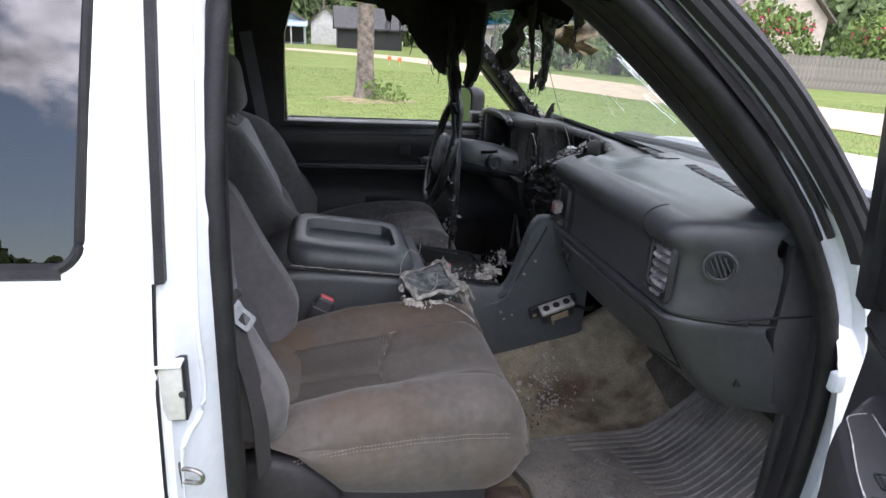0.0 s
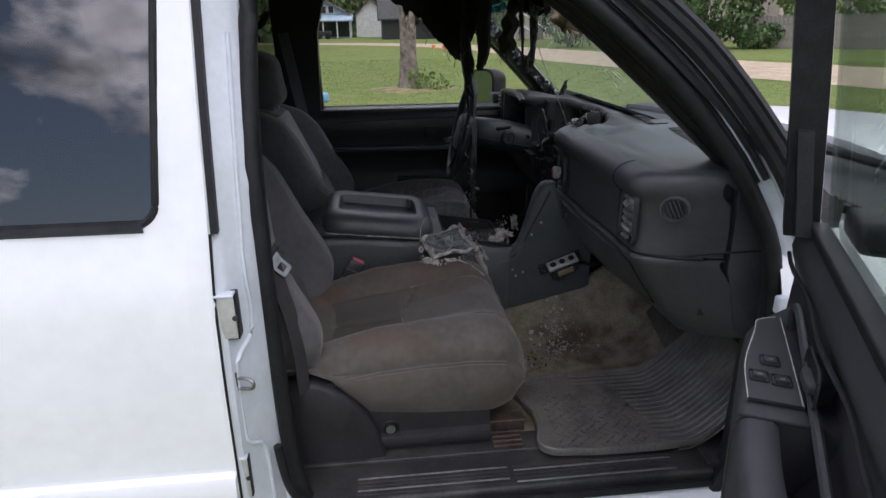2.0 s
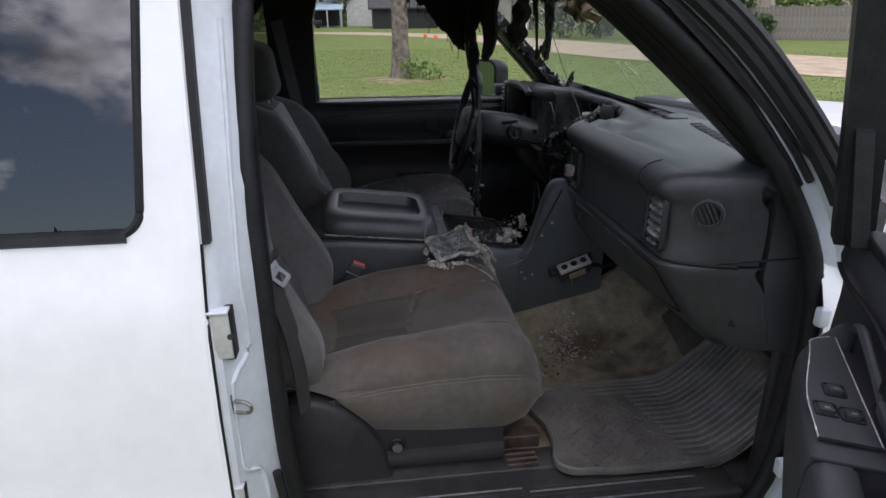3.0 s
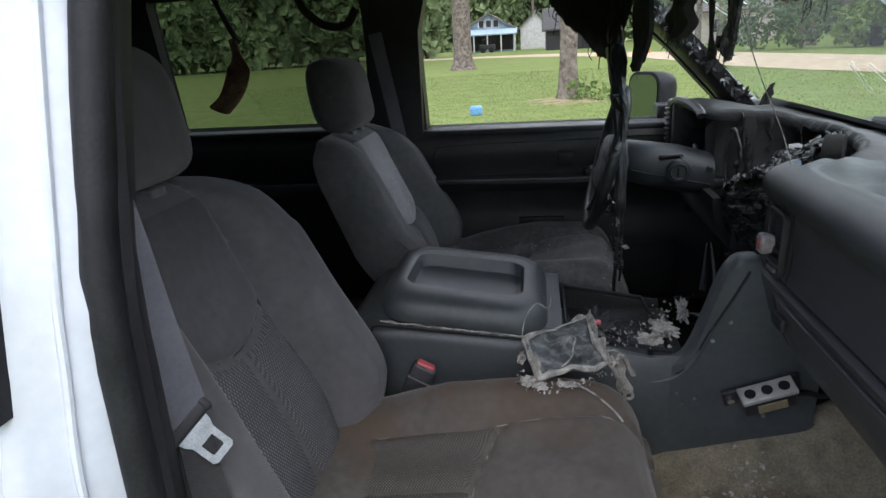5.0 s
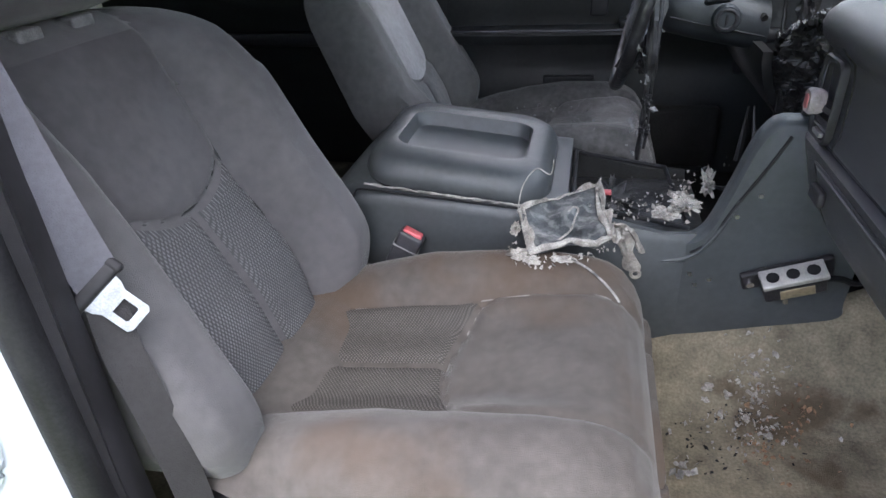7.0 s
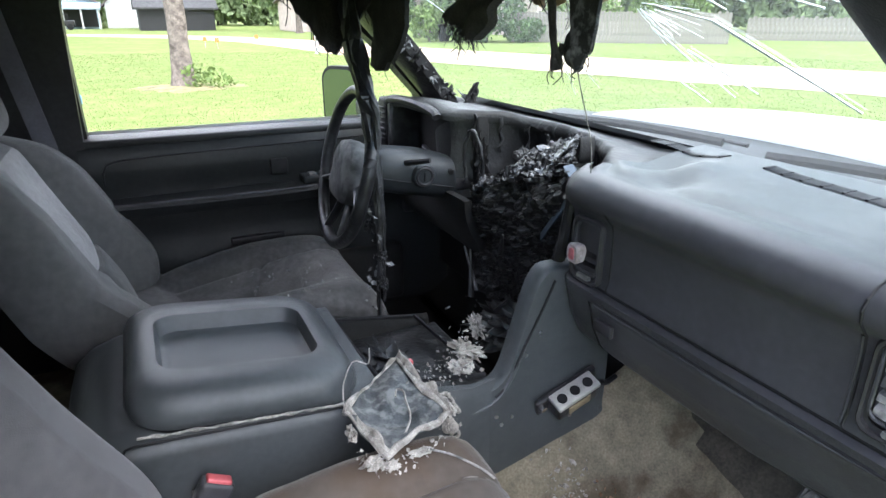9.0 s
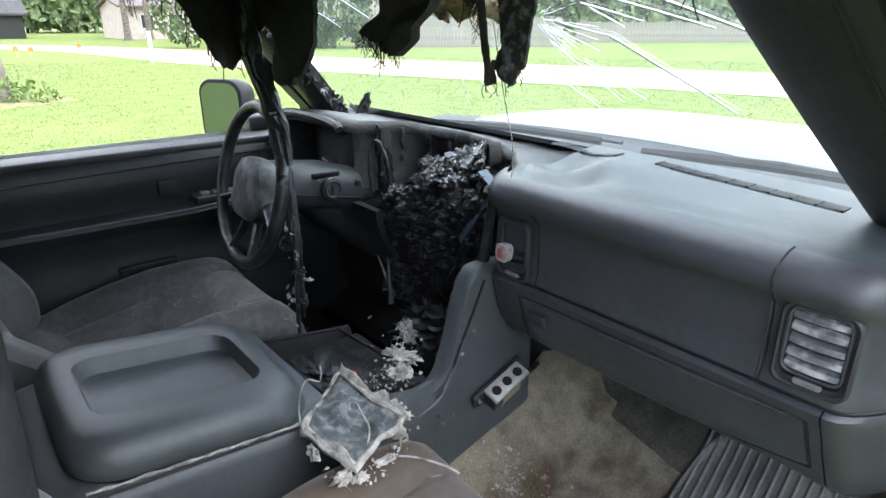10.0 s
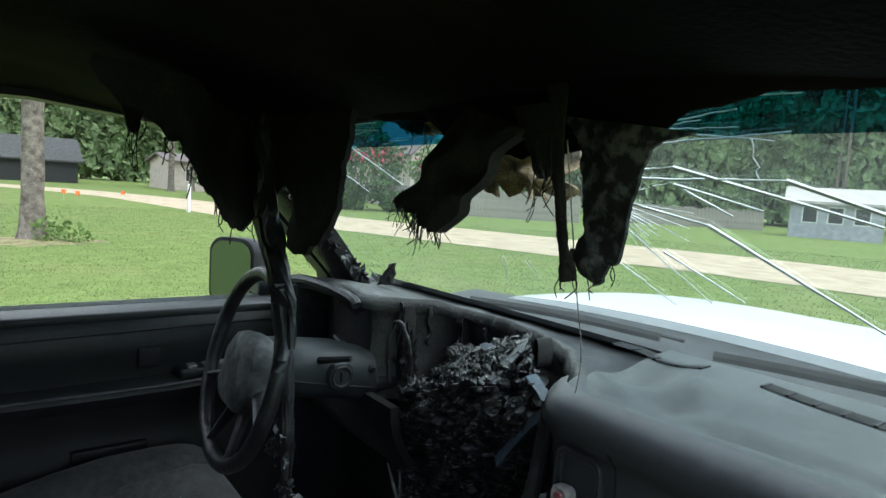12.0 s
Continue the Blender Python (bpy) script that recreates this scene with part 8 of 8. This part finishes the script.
shrub("crape_myrtle", 20.6, 35.4, 2.6, 2.0, 5.0, "crape myrtle with pink blossom before the fence", LEAF, 2600, 0.16, 3, 420)
shrub("crape_myrtle", 27.5, 35.4, 2.8, 2.0, 4.6, "broad crape myrtle with a little pink blossom over the fence", LEAF_L, 2400, 0.16, 4, 220)
shrub("crape_myrtle", 32.8, 32.4, 2.4, 1.8, 4.2, "light green shrub over the fence", LEAF_L, 1800, 0.16, 9, 60)
for k, (x, y, r, h, m) in enumerate(((17.6, 37.5, 1.2, 2.2, LEAF_L), (19.2, 35.4, 1.3, 1.5, LEAF), (22.6, 34.2, 1.3, 1.3, LEAF), (15.4, 39, 1.6, 3.2, LEAF), (13.4, 41, 1.8, 3.5, LEAF))):
    shrub("hedge_shrub", x, y, r, r * 0.8, h, "dense green shrub by the fence", m, 900, 0.13, 20 + k)

# ---- houses ----
def gable_house(name, x0, x1, y0, y1, wall_h, peak, wall, roof, label, along="y", windows=(), porch=0.0):
    """Walls with a gable facing the lawn (along 'y': ridge runs away from it)."""
    h = thing(name, ((x0 + x1) / 2, y0, 0), label, "house")
    if along == "y":
        xm = (x0 + x1) / 2
        rows = [[(x0, y, 0), (x1, y, 0), (x1, y, wall_h), (xm, y, peak), (x0, y, wall_h)] for y in (y0, y1)]
        part("wall", loft(rows), wall, h, smooth=False)
        ov = 0.4
        for s in (-1, 1):
            xe = x0 - ov if s < 0 else x1 + ov
            ze = wall_h - (peak - wall_h) * ov / (xm - x0)
            part("roof", loft([[(xe, y, ze + 0.03), (xm, y, peak + 0.03), (xm, y, peak + 0.2), (xe, y, ze + 0.2)] for y in (y0 - 0.5, y1 + 0.4)]), roof, h, smooth=False)
    else:
        ym = (y0 + y1) / 2
        rows = [[(x, y0, 0), (x, y1, 0), (x, y1, wall_h), (x, ym, peak), (x, y0, wall_h)] for x in (x0, x1)]
        part("wall", loft(rows), wall, h, smooth=False)
        ov = 0.5
        for s in (-1, 1):
            ye = y0 - ov if s < 0 else y1 + ov
            ze = wall_h - (peak - wall_h) * ov / (ym - y0)
            part("roof", loft([[(x, ye, ze + 0.03), (x, ym, peak + 0.03), (x, ym, peak + 0.2), (x, ye, ze + 0.2)] for x in (x0 - 0.4, x1 + 0.4)]), roof, h, smooth=False)
    for wx, wz, ww, wh in windows:
        w = part("window", box(wx - ww / 2 - 0.08, wx + ww / 2 + 0.08, y0 - 0.06, y0 + 0.02, wz - wh / 2 - 0.08, wz + wh / 2 + 0.08), WHITE_SIDING, h)
        part("pane", box(wx - ww / 2, wx + ww / 2, y0 - 0.075, y0 - 0.055, wz - wh / 2, wz + wh / 2), DARKIN, w)
    return h


DARKROOF = mat("dark_shingles", (0.06, 0.06, 0.058), 0.9, var=0.3, scale=4, bump=0.6, fine=20)
hb = gable_house("blue_house", -8.4, -2.4, 80, 92, 2.7, 4.4, BLUE_SIDING, ROOFING, "pale blue gabled house with a dark porch", windows=((-6.3, 3.3, 0.6, 0.8), (-5.4, 3.3, 0.6, 0.8), (-4.5, 3.3, 0.6, 0.8)))
part("porch_roof", loft([[(-9.0, y, z), (-1.9, y, z), (-1.9, y, z + 0.15), (-9.0, y, z + 0.15)] for y, z in ((77.5, 1.95), (80, 2.6))]), BLUE_SIDING, hb, smooth=False)
# near-black sheet before the wall draws the shade under the porch roof
part("porch_shade", box(-8.4, -2.4, 79.9, 79.97, 0.2, 2.1), DARKIN, hb, "dark sheet standing in for the porch's shade")
for k in range(5):
    part("porch_post", box(-8.8 + 1.65 * k, -8.65 + 1.65 * k, 77.6, 77.75, 0, 2.0), WHITE_SIDING, hb)
hw = gable_house("white_house", -1.6, 2.2, 84, 92, 2.6, 4.6, WHITE_SIDING, ROOFING, "small white clapboard building beside the blue house")
for k in range(9):
    part("clapboard", box(-1.6, 2.2, 83.94, 84.0, 0.2 + 0.26 * k, 0.42 + 0.26 * k), WHITE_SIDING, hw)
gable_house("dark_house", 1.5, 8.5, 70, 78, 2.2, 4.2, DARKIN, DARKROOF, "low dark house under the trees across the road", "x")
gable_house("pale_house", 15.0, 22.0, 62, 70, 2.7, 3.4, TAN, ROOFING, "low pale house beyond the road", "x", windows=((17, 1.5, 1.0, 1.1), (19.5, 1.4, 1.2, 1.4)))
gable_house("tan_house", 29.5, 38.0, 43, 53, 4.6, 8.2, TAN, ROOFING, "tall tan house with a steep brown roof behind the fence", windows=((33.7, 6.1, 0.5, 0.9),))
sh = gable_house("garden_shed", 0, 5.4, 0, 4, 2.5, 3.3, SHEDGREY, mat("pale_roof", (0.42, 0.38, 0.36), 0.8), "small grey garden shed with white windows on the lawn", "x", windows=((1.2, 1.6, 0.8, 1.0), (2.7, 1.6, 0.8, 1.0), (4.2, 1.6, 0.8, 1.0)))
sh.matrix_world = Matrix.Translation((46.0, 16.6, 0)) @ Matrix.Rotation(radians(-68), 4, "Z") @ Matrix.Translation((0, 0, 0))
utv = thing("utility_cart", (-5.2, 76.0, 0), "dark utility cart parked before the porch", "vehicle")
part("cart_body", box(-6.2, -4.4, 75.4, 76.6, 0.35, 0.9, 0.08), DARKIN, utv)
part("cart_cage", box(-5.9, -4.9, 75.5, 76.5, 1.45, 1.52, 0.03), DARKIN, utv)
for x in (-5.85, -4.95):
    part("cage_post", tube([(x, 75.6, 0.85), (x, 75.6, 1.5)], 0.04, 6), DARKIN, utv)
for x in (-5.8, -4.8):
    part("wheel", tube([(x, 75.3, 0.3), (x, 75.5, 0.3)], 0.3, 14), RUBBER, utv)

# ---- small things outside ----
bin_ = thing("trash_bin", (18.2, 36.6, 0), "dark wheeled trash bin beside the road", "trash bin")
part("bin_body", loft([[(18.2 + a * k, 36.6 + b * k, z) for a, b in rrect(0.6, 0.65, 0.06, 3)] for k, z in ((0.8, 0.05), (1.0, 0.95))]), PLASTIC_D, bin_)
part("bin_lid", box(17.87, 18.53, 36.25, 36.95, 0.95, 1.03, 0.03), PLASTIC_D, bin_)
pst = thing("white_post", (7.5, 27.3, 0), "short white post beside the road", "post")
part("post_shaft", box(7.44, 7.56, 27.24, 27.36, -0.02, 1.2, 0.01), mat("white_post_paint", (0.75, 0.75, 0.73), 0.6), pst)
for x, y in ((4.1, 33.0), (6.6, 36.5), (3.7, 34.5), (9.0, 33.0)):
    fl = thing("marker_flag", (x, y, 0), "small orange marker in the grass", "marker", "orange markers")
    part("marker_stake", tube([(x, y, -0.02), (x, y, 0.5)], 0.012, 5), METAL, fl)
    part("marker_cloth", box(x - 0.09, x + 0.09, y - 0.01, y + 0.01, 0.3, 0.5), ORANGE, fl)
bb = thing("blue_bag", (-0.85, 13.2, 0), "small blue plastic thing lying in the grass", "litter")
part("bag_shape", box(-0.98, -0.72, 13.1, 13.3, -0.01, 0.2, 0.05), BLUEBIT, bb)

# ---- woods round the place ----
def woods(name, cx, cy, r, a0, a1, h, count, seed, label, size=0.75, depth=9.0, m=LEAF):
    w = thing(name, (cx + r * math.cos(radians((a0 + a1) / 2)), cy + r * math.sin(radians((a0 + a1) / 2)), 0), label, "woods", kind="stuff")
    def pl(rng):
        a = radians(rng.uniform(a0, a1))
        top = h * (0.72 + 0.42 * noise.noise((a * 14, seed, 0)) + 0.12 * noise.noise((a * 60, seed, 1)))
        z = top * rng.uniform(0.02, 1.0) ** 0.8
        rr = r + depth * rng.uniform() ** 2
        return (cx + rr * math.cos(a), cy + rr * math.sin(a), z)
    part("foliage", leaf_cloud(count, pl, size, seed), m, w, smooth=False)["kind"] = "stuff"
    bm = bmesh.new()
    random.seed(seed)
    for k in range(int((a1 - a0) * 0.7)):
        a = radians(random.uniform(a0, a1))
        rr = r + random.uniform(-1, depth * 0.7)
        x, y = cx + rr * math.cos(a), cy + rr * math.sin(a)
        tube([(x, y, 0), (x + random.uniform(-0.2, 0.2), y, h * 0.62)], [0.2, 0.1], 6, bm)
    part("trunks", bm, BARK, w)["kind"] = "stuff"
    return w


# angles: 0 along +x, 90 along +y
woods("woods_ahead", 0, 0, 98, 58, 100, 24, 42000, 1, "tall dark green woods behind the houses", 0.75, 14, LEAF_HAZED)
woods("woods_beside", 0, 0, 62, 98, 150, 20, 40000, 2, "dense dark green woods at the lawn's edge", 0.6, 10, LEAF_HAZED)
woods("woods_front", 0, 0, 78, 2, 60, 25, 46000, 3, "tall green woods behind the fence", 0.65, 14, LEAF_HAZED)
woods("woods_corner", 0, 0, 90, 2, 36, 34, 22000, 5, "taller green woods beyond the shed", 0.85, 10, LEAF_HAZED)
woods("woods_behind", 0, 0, 105, 150, 362, 15, 14000, 4, "dark woods round the lawn", 1.3, 12, LEAF_HAZED)

# ---- uncut grass on the lawn beyond the truck ----
def grass_field(count, seed):
    rng = np.random.default_rng(seed)
    d = 2.5 + 26 * rng.uniform(size=count) ** 1.4
    a = np.radians(rng.uniform(8, 118, count))
    x, y = 0.8 + d * np.cos(a), 1.2 + d * np.sin(a)
    mid = np.interp(y, [-20, 0, 8, 13.5, 19, 25.5, 33], [18.6, 18.7, 18.0, 16.0, 14.0, 11.6, 10.2])
    keep = ~((x < 3.2) & (y < 2.4)) & (np.abs(x - mid) > 3.7 + rng.normal(0, 0.15, count))
    x, y, d = x[keep], y[keep], d[keep]
    n = len(x)
    h = rng.uniform(0.008, 0.026, n) * (0.8 + d / 40)
    w = 0.004 + 0.0005 * d
    t = rng.uniform(0, 6.28, n)
    lx, ly = rng.normal(0, 0.4, n) * h, rng.normal(0, 0.4, n) * h
    v = np.zeros((n, 3, 3))
    v[:, 0] = np.stack([x - w * np.cos(t), y - w * np.sin(t), np.zeros(n)], 1)
    v[:, 1] = np.stack([x + w * np.cos(t), y + w * np.sin(t), np.zeros(n)], 1)
    v[:, 2] = np.stack([x + lx, y + ly, h], 1)
    me = bpy.data.meshes.new("grass_blades")
    me.from_pydata(v.reshape(-1, 3).tolist(), [], np.arange(n * 3).reshape(-1, 3).tolist())
    me.materials.append(BLADE)
    ob = new("grass", me)
    return tagged(ob, "uneven green grass with straw-coloured blades", "grass", kind="stuff")


grass_field(110000, 6)
